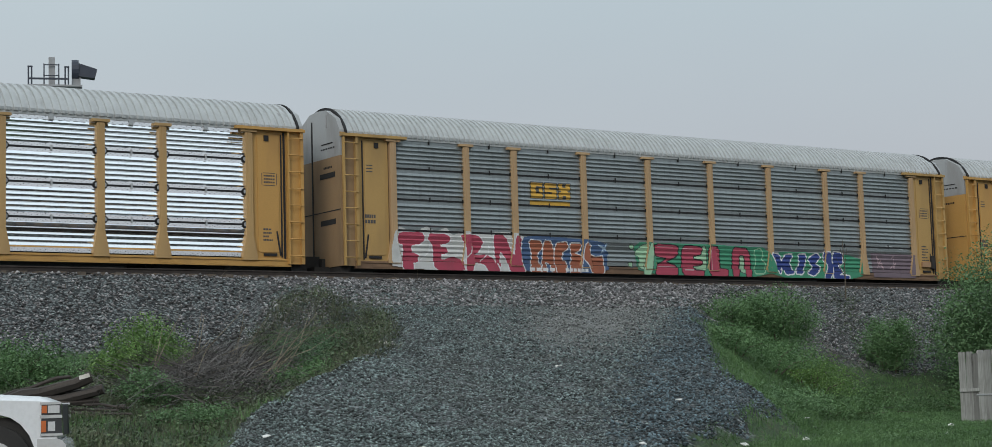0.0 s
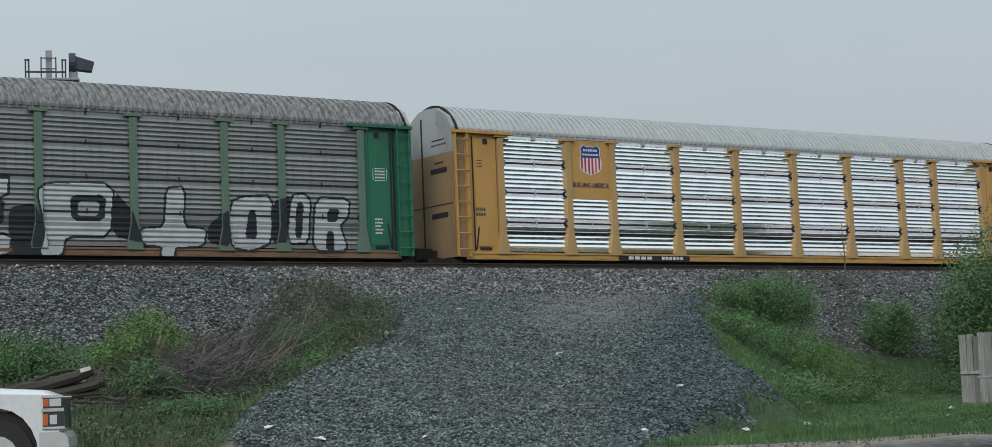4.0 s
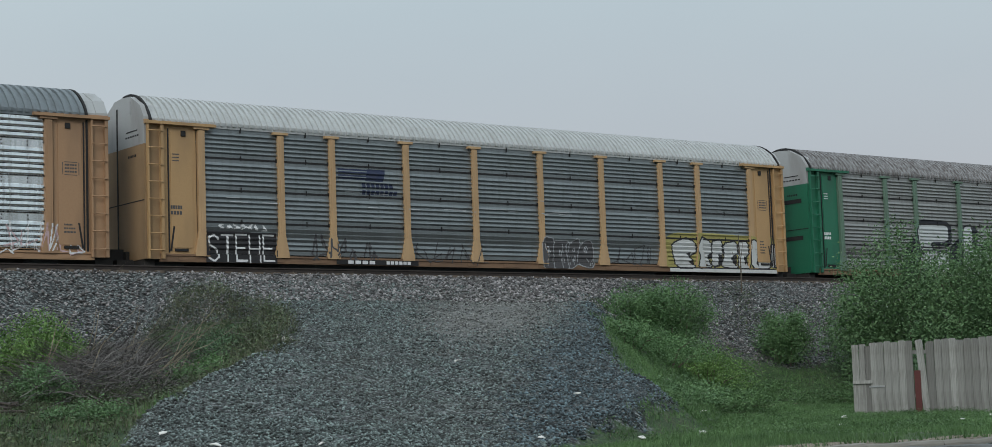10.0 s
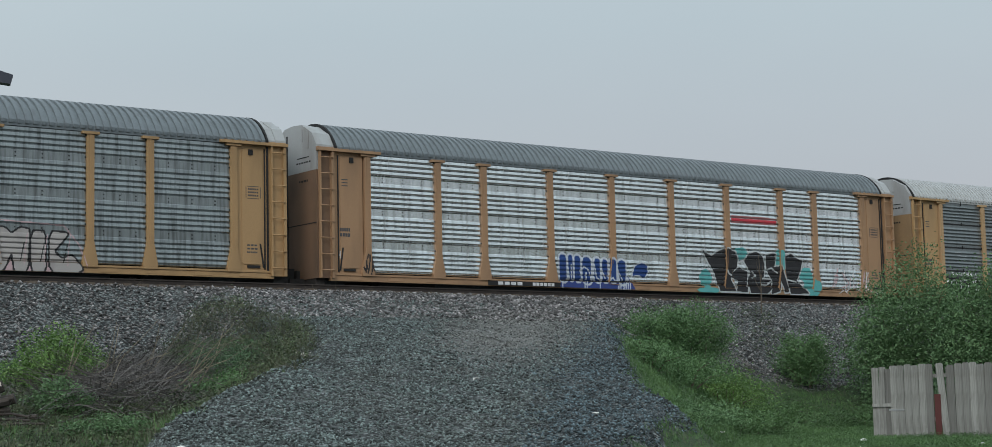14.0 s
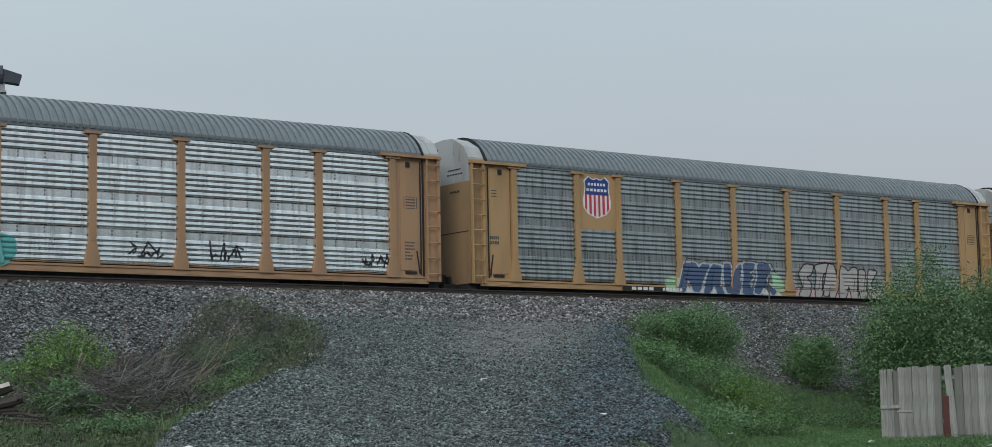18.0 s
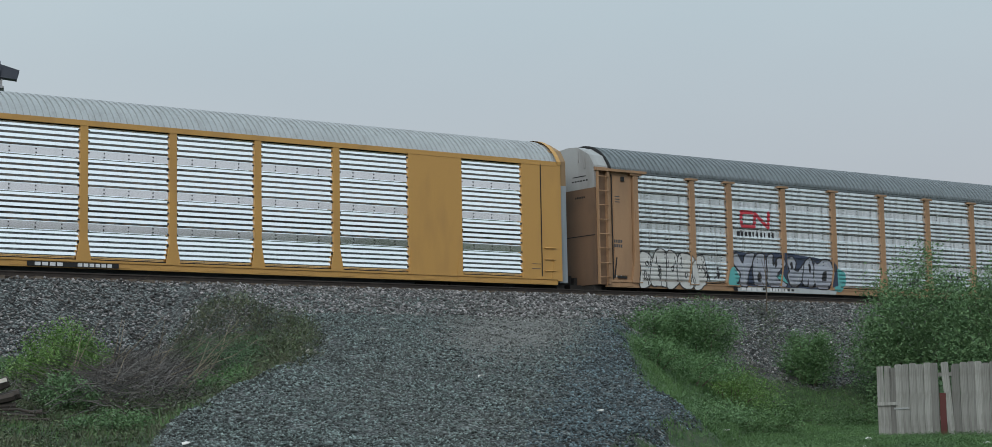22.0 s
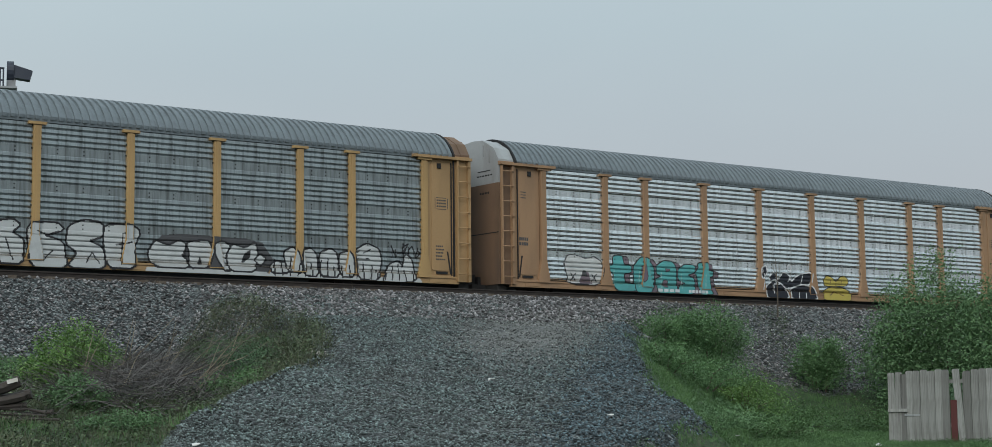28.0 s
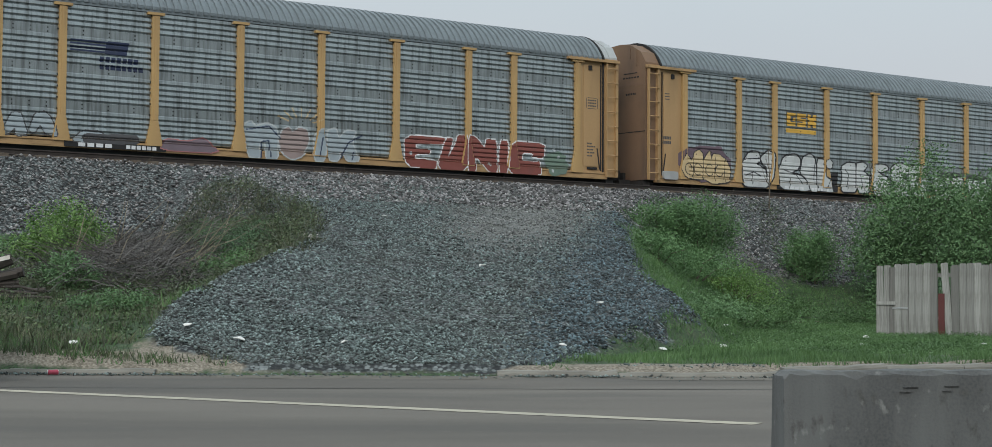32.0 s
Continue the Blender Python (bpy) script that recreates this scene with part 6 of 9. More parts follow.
    cv.shape([(-2.82, 1.24), (-2.59, 1.55), (-2.09, 1.48), (-2.23, 0.77), (-2.04, 0.4), (-2.46, 0.4), (-2.53, 0.76), (-2.84, 0.4), (-3.17, 0.4)], "denim", "cloud", 0.06)
    cv.shape([(-2.04, 1.57), (-1.65, 1.59), (-1.66, 1.01), (-1.43, 1.46), (-1.05, 1.61), (-1.22, 0.8), (-1.29, 0.4), (-2.01, 0.45)], "denim", "cloud", 0.06)
    cv.shape([(-1.02, 1.66), (-0.34, 1.64), (-0.46, 1.36), (-0.7, 1.27), (-0.42, 1.1), (-0.71, 0.91), (-0.6, 0.69), (0.08, 0.4), (-1.18, 0.4), (-0.99, 1.03)], "denim", "cloud", 0.06)
    cv.shape([(-0.28, 1.64), (0.38, 1.67), (0.49, 1.35), (0.16, 1.03), (0.72, 0.59), (0.54, 0.4), (0.03, 0.75), (-0.21, 0.43), (-0.55, 0.51), (-0.25, 1.06)], "denim", "cloud", 0.06)
    for x in (-3.9, -2.6, -1.6, -0.6, 0.2):
        cv.strokes([[(x - 0.15, 0.55), (x + 0.1, 1.4)]], 0.03, "navy").strokes([[(x + 0.05, 0.6), (x + 0.25, 1.2)]], 0.04, "purple")
    cv.strokes([[(-4.3, 0.6), (-3.9, 1.72), (-3.2, 1.68)], [(-3.0, 1.66), (-1.0, 1.7)], [(-0.9, 1.72), (0.5, 1.66), (0.75, 1.3)]], 0.03, "black")
    cv.on(c, "groove", "graffiti", "blue slanted graffiti letters edged white and black")
    cv = Canvas(1.4, 7.3, 0.42, 2.0, 0.022)
    cv.patch([(1.7, 0.42), (7.0, 0.42), (6.7, 0.7), (1.9, 0.75)], "pink")
    cv.shape([(2, 1.36), (2.37, 1.7), (2.85, 1.67), (2.72, 1.34), (2.41, 1.19), (2.7, 0.92), (2.5, 0.41), (1.9, 0.44), (2.22, 0.82), (2.08, 1.13)], "putty", "black", 0.055)
    cv.shape([(2.91, 1.67), (3.66, 1.79), (3.58, 1.46), (3.33, 1.31), (3.23, 0.43), (2.81, 0.42), (3.02, 1.3)], "putty", "black", 0.055)
    cv.shape([(3.69, 1.77), (4.03, 1.71), (4.21, 0.97), (3.94, 0.4), (3.63, 0.44), (3.78, 0.91), (3.54, 0.44), (3.3, 0.52)], "putty", "black", 0.055)
    cv.shape([(4.27, 1.67), (4.65, 1.64), (4.83, 1.46), (5.09, 1.66), (5.38, 1.62), (5.29, 0.4), (4.91, 0.4), (4.87, 0.99), (4.56, 0.4), (4.19, 0.41)], "putty", "black", 0.055)
    cv.shape([(5.44, 1.57), (5.83, 1.59), (5.84, 0.4), (5.42, 0.4)], "putty", "black", 0.055)
    cv.shape([(5.99, 1.59), (6.54, 1.56), (6.36, 1.32), (6.09, 1.02), (6.34, 0.79), (6.67, 0.92), (6.98, 0.52), (6.77, 0.4), (5.97, 0.4)], "putty", "black", 0.055)
    for x in (2.2, 3.1, 4.1, 5.1, 5.7, 6.4):
        cv.strokes([[(x, 0.7), (x + 0.12, 1.25)]], 0.03, "black").strokes([[(x + 0.1, 0.6), (x + 0.2, 1.5)]], 0.025, "pink")
    cv.strokes([[(1.8, 0.62), (1.75, 1.35), (2.1, 1.75), (3.6, 1.9), (6.4, 1.78), (6.9, 1.2), (7.1, 0.6)]], 0.035, "pink")
    cv.on(c, "groove", "graffiti", "silver and black tangled graffiti on pink")
    cv = Canvas(-13.0, -7.0, 0.5, 1.2)
    tag_scribble(cv, -12.95, -12.35, 0.8, 1.05, "brick", 3, 0.045, 3)
    cv.on(c, "groove", "graffiti_tag", "small rust-red scrawled tag")
    cars.append(c)
    # 7
    c = autorack("tan autorack car with pale panels and lavender graffiti", "rib", PALE_M, ROOF_GREY_M, TAN_M, door_m=BROWN_M, pitch=0.24)
    markings(c, rnd)
    railway_letters(c, "red", "rib")
    cv = Canvas(-12.1, -7.3, 0.42, 2.0)
    throw_up(cv, -11.75, -8.5, 0.42, 1.75, 5, "silver", "black", 16, 0.04)
    tag_scribble(cv, -8.6, -7.7, 0.8, 1.4, "black", 3, 0.04, 2)
    cv.on(c, "rib", "graffiti", "silver graffiti letters with thin black outlines")
    cv = Canvas(-7.6, -0.4, 0.42, 2.2, 0.022)
    cv.shape([(-7.41, 0.65), (-7.26, 1.25), (-7.02, 1.41), (-6.7, 0.97), (-6.74, 0.64)], "teal")
    cv.shape([(-1.6, 0.58), (-1.46, 1.41), (-1.2, 1.46), (-0.84, 1.32), (-0.8, 0.88), (-1.2, 0.51)], "teal")
    cv.shape([(-3.59, 1.75), (-3.25, 1.88), (-3.29, 1.57), (-3.55, 1.41)], "teal")
    cv.shape([(-7.1, 1.98), (-6.2, 1.9), (-4.3, 2.0), (-2.4, 1.85), (-1.4, 1.7), (-1.35, 0.6), (-6.9, 0.62), (-6.6, 1.2)], "inkblue")
    cv.shape([(-6.9, 0.58), (-4.02, 0.62), (-1.42, 0.58), (-1.51, 0.4), (-4.02, 0.4), (-6.86, 0.4)], "cloud")
    cv.shape([(-7.06, 1.78), (-6.83, 1.88), (-6.51, 1.43), (-6.39, 1.85), (-5.91, 1.91), (-5.95, 1.68), (-6.27, 1.1), (-6.35, 0.61), (-6.74, 0.64), (-6.63, 1.13), (-7.02, 1.48)], "lavender", "black", 0.055)
    cv.shape([(-5.95, 1.64), (-5.75, 1.88), (-5.42, 1.9), (-5.26, 1.6), (-5.26, 0.65), (-5.91, 0.67), (-6.01, 1.19)], "lavender", "black", 0.055)
    cv.shape([(-5.22, 1.83), (-4.91, 1.92), (-4.91, 1.39), (-4.64, 1.74), (-4.41, 1.79), (-4.29, 1.53), (-4.77, 1.09), (-4.18, 0.67), (-5.24, 0.63)], "lavender", "black", 0.055)
    cv.shape([(-4.14, 1.73), (-3.85, 1.86), (-3.61, 1.63), (-3.76, 1.32), (-3.55, 1.25), (-3.29, 1.49), (-3.1, 1.68), (-3.19, 1.11), (-3.59, 0.67), (-4.06, 0.71), (-4.22, 1.15), (-3.97, 1.23)], "lavender", "black", 0.055)
    cv.shape([(-3.14, 1.66), (-2.82, 1.87), (-2.63, 1.44), (-2.67, 0.7), (-2.98, 0.67), (-2.93, 1.08), (-3.08, 0.71), (-3.32, 0.83)], "lavender", "black", 0.055)
    cv.shape([(-2.58, 1.68), (-2.39, 1.57), (-2.13, 1.78), (-1.77, 1.8), (-1.53, 1.53), (-1.58, 1.01), (-1.91, 0.63), (-2.52, 0.63), (-2.65, 1.13)], "lavender", "black", 0.055)
    cv.shape([(-5.77, 1.09), (-5.62, 1.22), (-5.52, 1.02), (-5.62, 0.79), (-5.76, 0.82)], "black")
    cv.shape([(-2.15, 1.29), (-1.91, 1.38), (-1.93, 0.96), (-2.22, 0.93)], "black")
    cv.shape([(-3.95, 1.62), (-3.83, 1.66), (-3.78, 1.4), (-3.93, 1.35)], "black")
    cv.shape([(-2.95, 1.59), (-2.82, 1.63), (-2.8, 1.28), (-2.91, 1.24)], "black")
    cv.shape([(-4.81, 1.62), (-4.68, 1.7), (-4.64, 1.51), (-4.81, 1.35)], "black")
    cv.shape([(-4.72, 1.01), (-4.48, 1.17), (-4.16, 0.75)], "teal", "black", 0.03)
    for ln in ([(-6.95, 1.8), (-6.5, 1.35), (-6.45, 0.75)], [(-5.85, 1.1), (-5.8, 1.65), (-5.5, 1.8)], [(-5.15, 1.75), (-5.1, 0.75)], [(-4.0, 1.7), (-3.75, 1.75)], [(-4.05, 0.85), (-3.7, 0.75), (-3.4, 1.2)], [(-3.1, 1.5), (-2.95, 1.65)], [(-2.65, 0.85), (-2.6, 1.3)], [(-2.4, 1.6), (-1.9, 1.65), (-1.6, 1.3)]):
        cv.strokes([ln], 0.035, "cloud")
    small = [(-6.6 + 0.26 * k, 0.48) for k in range(11) if k != 5]
    for x, z in small:
        cv.patch([(x, z), (x + 0.17, z), (x + 0.17, z + 0.1), (x, z + 0.1)], "black")
    cv.on(c, "rib", "graffiti", "lavender graffiti letters edged dark blue on turquoise")
    cv = Canvas(2.4, 12.8, 0.75, 1.7)
    for a, k in ((2.6, 1), (5.25, 2), (10.65, 3)):
        tag_scribble(cv, a, a + 1.15, 0.9, 1.5, "black", 20 + k, 0.05, 4)
    cv.on(c, "rib", "graffiti_tag", "black scrawled tags repeated along the side")
    cv = Canvas(-13.0, -12.1, 0.6, 1.9)
    cv.strokes([arc_pts(-12.55, 1.6, 0.13, 0.13, 0, 360)], 0.07, "white")
    tag_scribble(cv, -12.85, -12.3, 0.8, 1.45, "white", 31, 0.05, 3)
    cv.on(c, "rib", "graffiti_tag", "white scrawl on the corner sheet")
    cars.append(c)
    # 8
    c = flush_autorack("smooth yellow autorack car with bright silver louvred panels")
    shield(c, -8.75, -7.45, 3.15, 4.66, -1.524)
    lettering(c, "BUILDING", -8.1, 2.72, 0.46, -1.524, SPRAY["navy"], 1.72)
    lettering(c, "AMERICA", -8.1, 2.3, 0.46, -1.524, SPRAY["navy"], 1.72)
    bars(c, -12.45, -12.2, 2.72, 2.84, -1.524, MARK_BLACK, 2)
    bars(c, -12.45, -11.95, 2.52, 2.64, -1.524, MARK_BLACK, 5)
    cv = Canvas(-13.3, -12.6, 2.4, 3.0, 0.02)
    cv.patch(blob(-12.93, 2.67, 0.14, 0.15, 1), "white").strokes([[(-13.03, 2.76), (-12.84, 2.58)]], 0.06, "red")
    cv.on(c, "rib", "round_label", "round white sticker with a red stroke", flat=-1.524)
    for x in (12.1, -12.3):
        bars(c, x, x + 0.5, 0.95, 0.97, -1.524, SPRAY["soot"], 1)
        bars(c, x, x + 0.5, 1.12, 1.14, -1.524, SPRAY["soot"], 1)
    s = Shape().box(-6.0, -3.2, -1.534, -1.531, 0.44, 0.58)
    put("number_board", s.mesh("number_board", [SEAM_SHADE_M]), c, None, "black board with white markings on the sill")
    bars(c, -5.8, -4.9, 0.46, 0.56, -1.536, MARK_WHITE, 4)
    bars(c, -4.5, -3.4, 0.46, 0.56, -1.536, MARK_WHITE, 6)
    cars.append(c)
    # 9
    c = autorack("tan autorack car with pale panels and turquoise graffiti", "rib", PALE_M, ROOF_GREY_M, TAN_M, door_m=BROWN_M, pitch=0.24)
    markings(c, rnd)
    cv = Canvas(-9.4, -3.2, 0.42, 2.1, 0.022)
    cv.shape([(-8.49, 1.65), (-8.07, 1.67), (-8.02, 1.35), (-7.67, 1.32), (-7.67, 1.09), (-8.03, 1.03), (-7.98, 0.71), (-7.5, 0.64), (-7.51, 0.41), (-8.46, 0.42), (-8.5, 1.04), (-8.71, 1.1), (-8.7, 1.28), (-8.5, 1.31)], "mauve", "black", 0.03)
    cv.shape([(-7.55, 1.32), (-7.18, 1.66), (-6.82, 1.59), (-6.58, 1.27), (-6.6, 0.67), (-6.79, 0.4), (-7.45, 0.4), (-7.56, 0.87)], "mauve", "black", 0.03)
    cv.shape([(-6.46, 1.37), (-6.08, 1.57), (-5.65, 1.54), (-5.5, 1.32), (-5.5, 0.4), (-6.42, 0.4), (-6.53, 0.86), (-6.19, 1.01), (-6.46, 1.09)], "mauve", "black", 0.03)
    cv.shape([(-5.38, 1.32), (-5.03, 1.48), (-4.56, 1.45), (-4.59, 1.19), (-4.98, 1.1), (-4.57, 0.93), (-4.68, 0.4), (-5.47, 0.4), (-5.4, 0.66), (-5.02, 0.77), (-5.42, 0.92)], "mauve", "black", 0.03)
    cv.shape([(-4.39, 1.55), (-3.95, 1.57), (-3.95, 1.33), (-3.64, 1.25), (-3.67, 1.1), (-3.9, 1.05), (-3.85, 0.62), (-3.7, 0.41), (-4.37, 0.4), (-4.47, 1.1), (-4.59, 1.19), (-4.4, 1.31)], "mauve", "black", 0.03)
    cv.shape([(-8.73, 1.68), (-8.31, 1.7), (-8.26, 1.38), (-7.91, 1.35), (-7.91, 1.12), (-8.27, 1.06), (-8.22, 0.74), (-7.74, 0.67), (-7.75, 0.44), (-8.7, 0.45), (-8.74, 1.07), (-8.95, 1.13), (-8.94, 1.31), (-8.74, 1.34)], "teal", "black", 0.04)
    cv.shape([(-7.79, 1.35), (-7.42, 1.69), (-7.06, 1.62), (-6.82, 1.3), (-6.84, 0.7), (-7.03, 0.4), (-7.69, 0.4), (-7.8, 0.9)], "teal", "black", 0.04)
    cv.shape([(-6.7, 1.4), (-6.32, 1.6), (-5.89, 1.57), (-5.74, 1.35), (-5.74, 0.41), (-6.66, 0.4), (-6.77, 0.89), (-6.43, 1.04), (-6.7, 1.12)], "teal", "black", 0.04)
    cv.shape([(-5.62, 1.35), (-5.27, 1.51), (-4.8, 1.48), (-4.83, 1.22), (-5.22, 1.13), (-4.81, 0.96), (-4.92, 0.41), (-5.71, 0.41), (-5.64, 0.69), (-5.26, 0.8), (-5.66, 0.95)], "teal", "black", 0.04)
    cv.shape([(-4.63, 1.58), (-4.19, 1.6), (-4.19, 1.36), (-3.88, 1.28), (-3.91, 1.13), (-4.14, 1.08), (-4.09, 0.65), (-3.94, 0.44), (-4.61, 0.42), (-4.71, 1.13), (-4.83, 1.22), (-4.64, 1.34)], "teal", "black", 0.04)
    cv.shape([(-7.4, 1.35), (-7.24, 1.42), (-7.17, 0.92), (-7.38, 0.75)], "mauve", "black", 0.02)
    cv.shape([(-6.4, 0.85), (-6.19, 0.91), (-6.19, 0.65), (-6.41, 0.64)], "mauve", "black", 0.02)
    cv.shape([(-6.27, 1.32), (-6.02, 1.29), (-6.21, 1.19)], "mauve", "black", 0.02)
    for x in (-8.75, -7.55, -6.5, -5.5, -4.35):
        cv.strokes([[(x, 0.6), (x + 0.03, 1.15)]], 0.03, "seafoam")
    cv.on(c, "rib", "graffiti", "turquoise graffiti letters with dark block shadow")
    cv = Canvas(-1.8, 3.8, 0.42, 1.9, 0.022)
    cv.strokes([arc_pts(0.15, 1.6, 0.09, 0.14, 0, 360)], 0.05, "white")
    cv.shape([(-0.94, 1.22), (-0.69, 1.4), (-0.5, 1.07), (-0.21, 1.4), (0.06, 1.33), (0.22, 1.02), (0.61, 1.33), (1.36, 1.46), (1.27, 1.03), (0.81, 0.94), (0.39, 0.88), (-0.31, 0.78), (-0.82, 0.86)], "ink", "white", 0.05)
    cv.shape([(-1.16, 0.8), (-0.7, 1.11), (-0.17, 0.86), (0.05, 0.4), (-1.11, 0.4)], "ink", "white", 0.05)
    cv.shape([(0.17, 0.77), (0.81, 0.96), (1.37, 0.88), (1.62, 0.4), (0.22, 0.4)], "ink", "white", 0.05)
    cv.shape([(-1.43, 1.52), (-1.09, 1.63), (-1.1, 1.34), (-1.38, 1.13)], "ink", "white", 0.05)
    cv.strokes([[(-0.75, 0.6), (-0.7, 0.95), (-0.4, 0.95)], [(-0.6, 1.0), (-0.55, 1.3)], [(0.05, 1.05), (0.2, 1.3)], [(0.75, 1.0), (0.85, 1.3)], [(0.6, 0.45), (0.6, 0.65)], [(1.0, 0.45), (1.0, 0.65)], [(-1.35, 0.7), (-1.2, 1.3), (-1.45, 1.5)]], 0.045, "white")
    cv.shape([(2.02, 1.21), (2.24, 1.39), (2.52, 1.28), (2.73, 1.13), (2.96, 1.34), (3.25, 1.4), (3.43, 1.21), (3.31, 1), (2.08, 0.96)], "yellow", "black", 0.025)
    cv.shape([(2, 0.76), (2.36, 0.92), (3.09, 0.94), (3.52, 0.75), (3.5, 0.4), (1.98, 0.4)], "yellow", "black", 0.025)
    cv.strokes([[(2.7, 0.95), (2.75, 1.3)], [(2.4, 1.1), (2.45, 1.2)], [(3.0, 1.1), (3.05, 1.2)], [(2.3, 0.6), (2.6, 0.75), (3.1, 0.6)]], 0.03, "rustbrown")
    cv.on(c, "rib", "graffiti", "black-and-white letters beside a yellow bubble shape")
    cv = Canvas(-11.4, -9.0, 0.5, 1.8)
    cv.shape([(-10.99, 1.31), (-10.81, 1.61), (-10.41, 1.61), (-10.01, 1.51), (-9.61, 1.6), (-9.29, 1.43), (-9.24, 1.07), (-9.43, 0.61), (-10.86, 0.63), (-10.82, 0.87)], "silver", "black", 0.035)
    cv.patch([(-10.35, 0.62), (-9.75, 0.62), (-9.9, 1.05), (-10.15, 1.08)], "mauve").patch([(-10.2, 0.9), (-9.95, 0.9), (-10.0, 1.1), (-10.15, 1.1)], "soot")
    for x in (-10.6, -9.65):
        cv.strokes([[(x - 0.1, 0.72), (x + 0.12, 0.98)], [(x + 0.12, 0.72), (x - 0.1, 0.98)]], 0.04, "black")
    cv.on(c, "rib", "graffiti_tag", "black outline of a rounded shape with crosses")
    s = Shape().box(12.25, 12.6, -1.6, -1.5, 0.95, 1.1).box(12.65, 12.9, -1.62, -1.5, 0.85, 1.4, 1)
    put("hand_brake", s.mesh("hand_brake", [TAN_M, DARK_M]), c, None, "brake gear box on the corner sheet")
    cars.append(c)
    # 10
    c = autorack("ochre autorack car with grimy panels and long white graffiti", "groove", DULL_M, ROOF_GREY_M, OCHRE_M, POSTYELLOW_M, door_m=BROWN_M, pitch=0.24, end_top=BROWN_M)
    markings(c, rnd)
    railway_letters(c, "gold", "groove")
    cv = Canvas(-12.3, -9.3, 0.42, 2.1)
    cv.patch(blob(-10.8, 1.25, 1.4, 0.72, 4), "purple")
    cv.shape([(-12.01, 1.3), (-11.83, 1.56), (-11.64, 1.44), (-11.5, 1.29), (-11.37, 1.62), (-11.13, 1.75), (-10.94, 1.6), (-10.94, 1.31), (-10.75, 1.57), (-10.57, 1.74), (-10.52, 1.38), (-10.4, 1.63), (-10.04, 1.6), (-9.9, 1.49), (-9.75, 1.45), (-9.51, 1.05), (-9.59, 0.59), (-10.47, 0.48), (-10.94, 0.66), (-11.18, 0.61), (-11.87, 0.67), (-12.1, 1.02)], "cream", "black", 0.035)
    for k, x in enumerate((-11.7, -11.2, -10.6, -10.1)):
        cv.strokes([arc_pts(x, 1.0, 0.2, 0.22, 20 * k, 300 + 10 * k, 10)], 0.035, "black").strokes([[(x + 0.25, 0.6), (x + 0.3, 1.5)]], 0.03, "black")
    cv.on(c, "groove", "graffiti", "cream bubble graffiti on a purple ground")
    cv = Canvas(-9.3, 2.3, 0.42, 2.1)
    cv.shape([(-8.88, 1.41), (-8.53, 1.8), (-8.03, 1.83), (-7.93, 1.5), (-8.18, 1.38), (-7.63, 1.13), (-7.54, 0.46), (-8.88, 0.46), (-8.98, 1.07)], "chalk", "black", 0.06)
    cv.shape([(-7.93, 1.62), (-7.53, 1.9), (-7.22, 1.79), (-7.28, 0.94), (-7.54, 0.55), (-7.58, 1.26), (-7.83, 1.38)], "chalk", "black", 0.06)
    cv.shape([(-6.66, 1.73), (-5.99, 1.85), (-5.73, 1.64), (-5.84, 1.3), (-6.31, 1.1), (-5.79, 1.04), (-5.32, 0.8), (-5.27, 0.42), (-6.93, 0.46), (-6.97, 1.16)], "chalk", "black", 0.06)
    cv.shape([(-5.62, 1.74), (-5.2, 1.91), (-4.91, 1.73), (-4.82, 0.43), (-5.21, 0.42), (-5.37, 0.89), (-5.76, 1.13)], "chalk", "black", 0.06)
    cv.shape([(-4.8, 1.73), (-4.37, 1.71), (-4.43, 1.05), (-3.98, 0.85), (-3.93, 0.46), (-4.79, 0.46)], "chalk", "black", 0.06)
    cv.shape(blob(-4.15, 1.55, 0.24, 0.2, 1), "chalk", "black", 0.035)
    cv.patch([(-4.4, 0.45), (-3.7, 0.45), (-3.6, 1.25), (-4.0, 1.2)], "black").patch([(-4.35, 0.45), (-3.95, 0.45), (-4.1, 0.95)], "chalk")
    cv.shape([(-3.42, 1.49), (-3.04, 1.68), (-2.56, 1.66), (-2.56, 0.51), (-3.49, 0.48), (-3.35, 1.1)], "chalk", "black", 0.06)
    cv.shape([(-2.54, 1.66), (-2.09, 1.73), (-1.89, 1.6), (-2.15, 1.37), (-1.76, 1.16), (-1.83, 0.49), (-2.53, 0.51)], "chalk", "black", 0.06)
    cv.shape([(-1.66, 1.66), (-0.78, 1.7), (-0.58, 1.53), (-1.24, 1.32), (-0.59, 1.17), (-0.49, 0.41), (-1.6, 0.43)], "chalk", "black", 0.06)
    cv.shape([(-0.43, 1.63), (0.04, 1.83), (0.6, 1.76), (0.62, 1.4), (0.14, 1.24), (0.64, 1.04), (0.66, 0.44), (-0.46, 0.45), (-0.13, 0.87), (-0.5, 1.13)], "chalk", "black", 0.06)
    cv.shape([(0.69, 1.72), (1.52, 1.76), (1.79, 1.59), (1.57, 1.07), (1.61, 0.5), (0.78, 0.49), (0.65, 1.26)], "chalk", "black", 0.06)
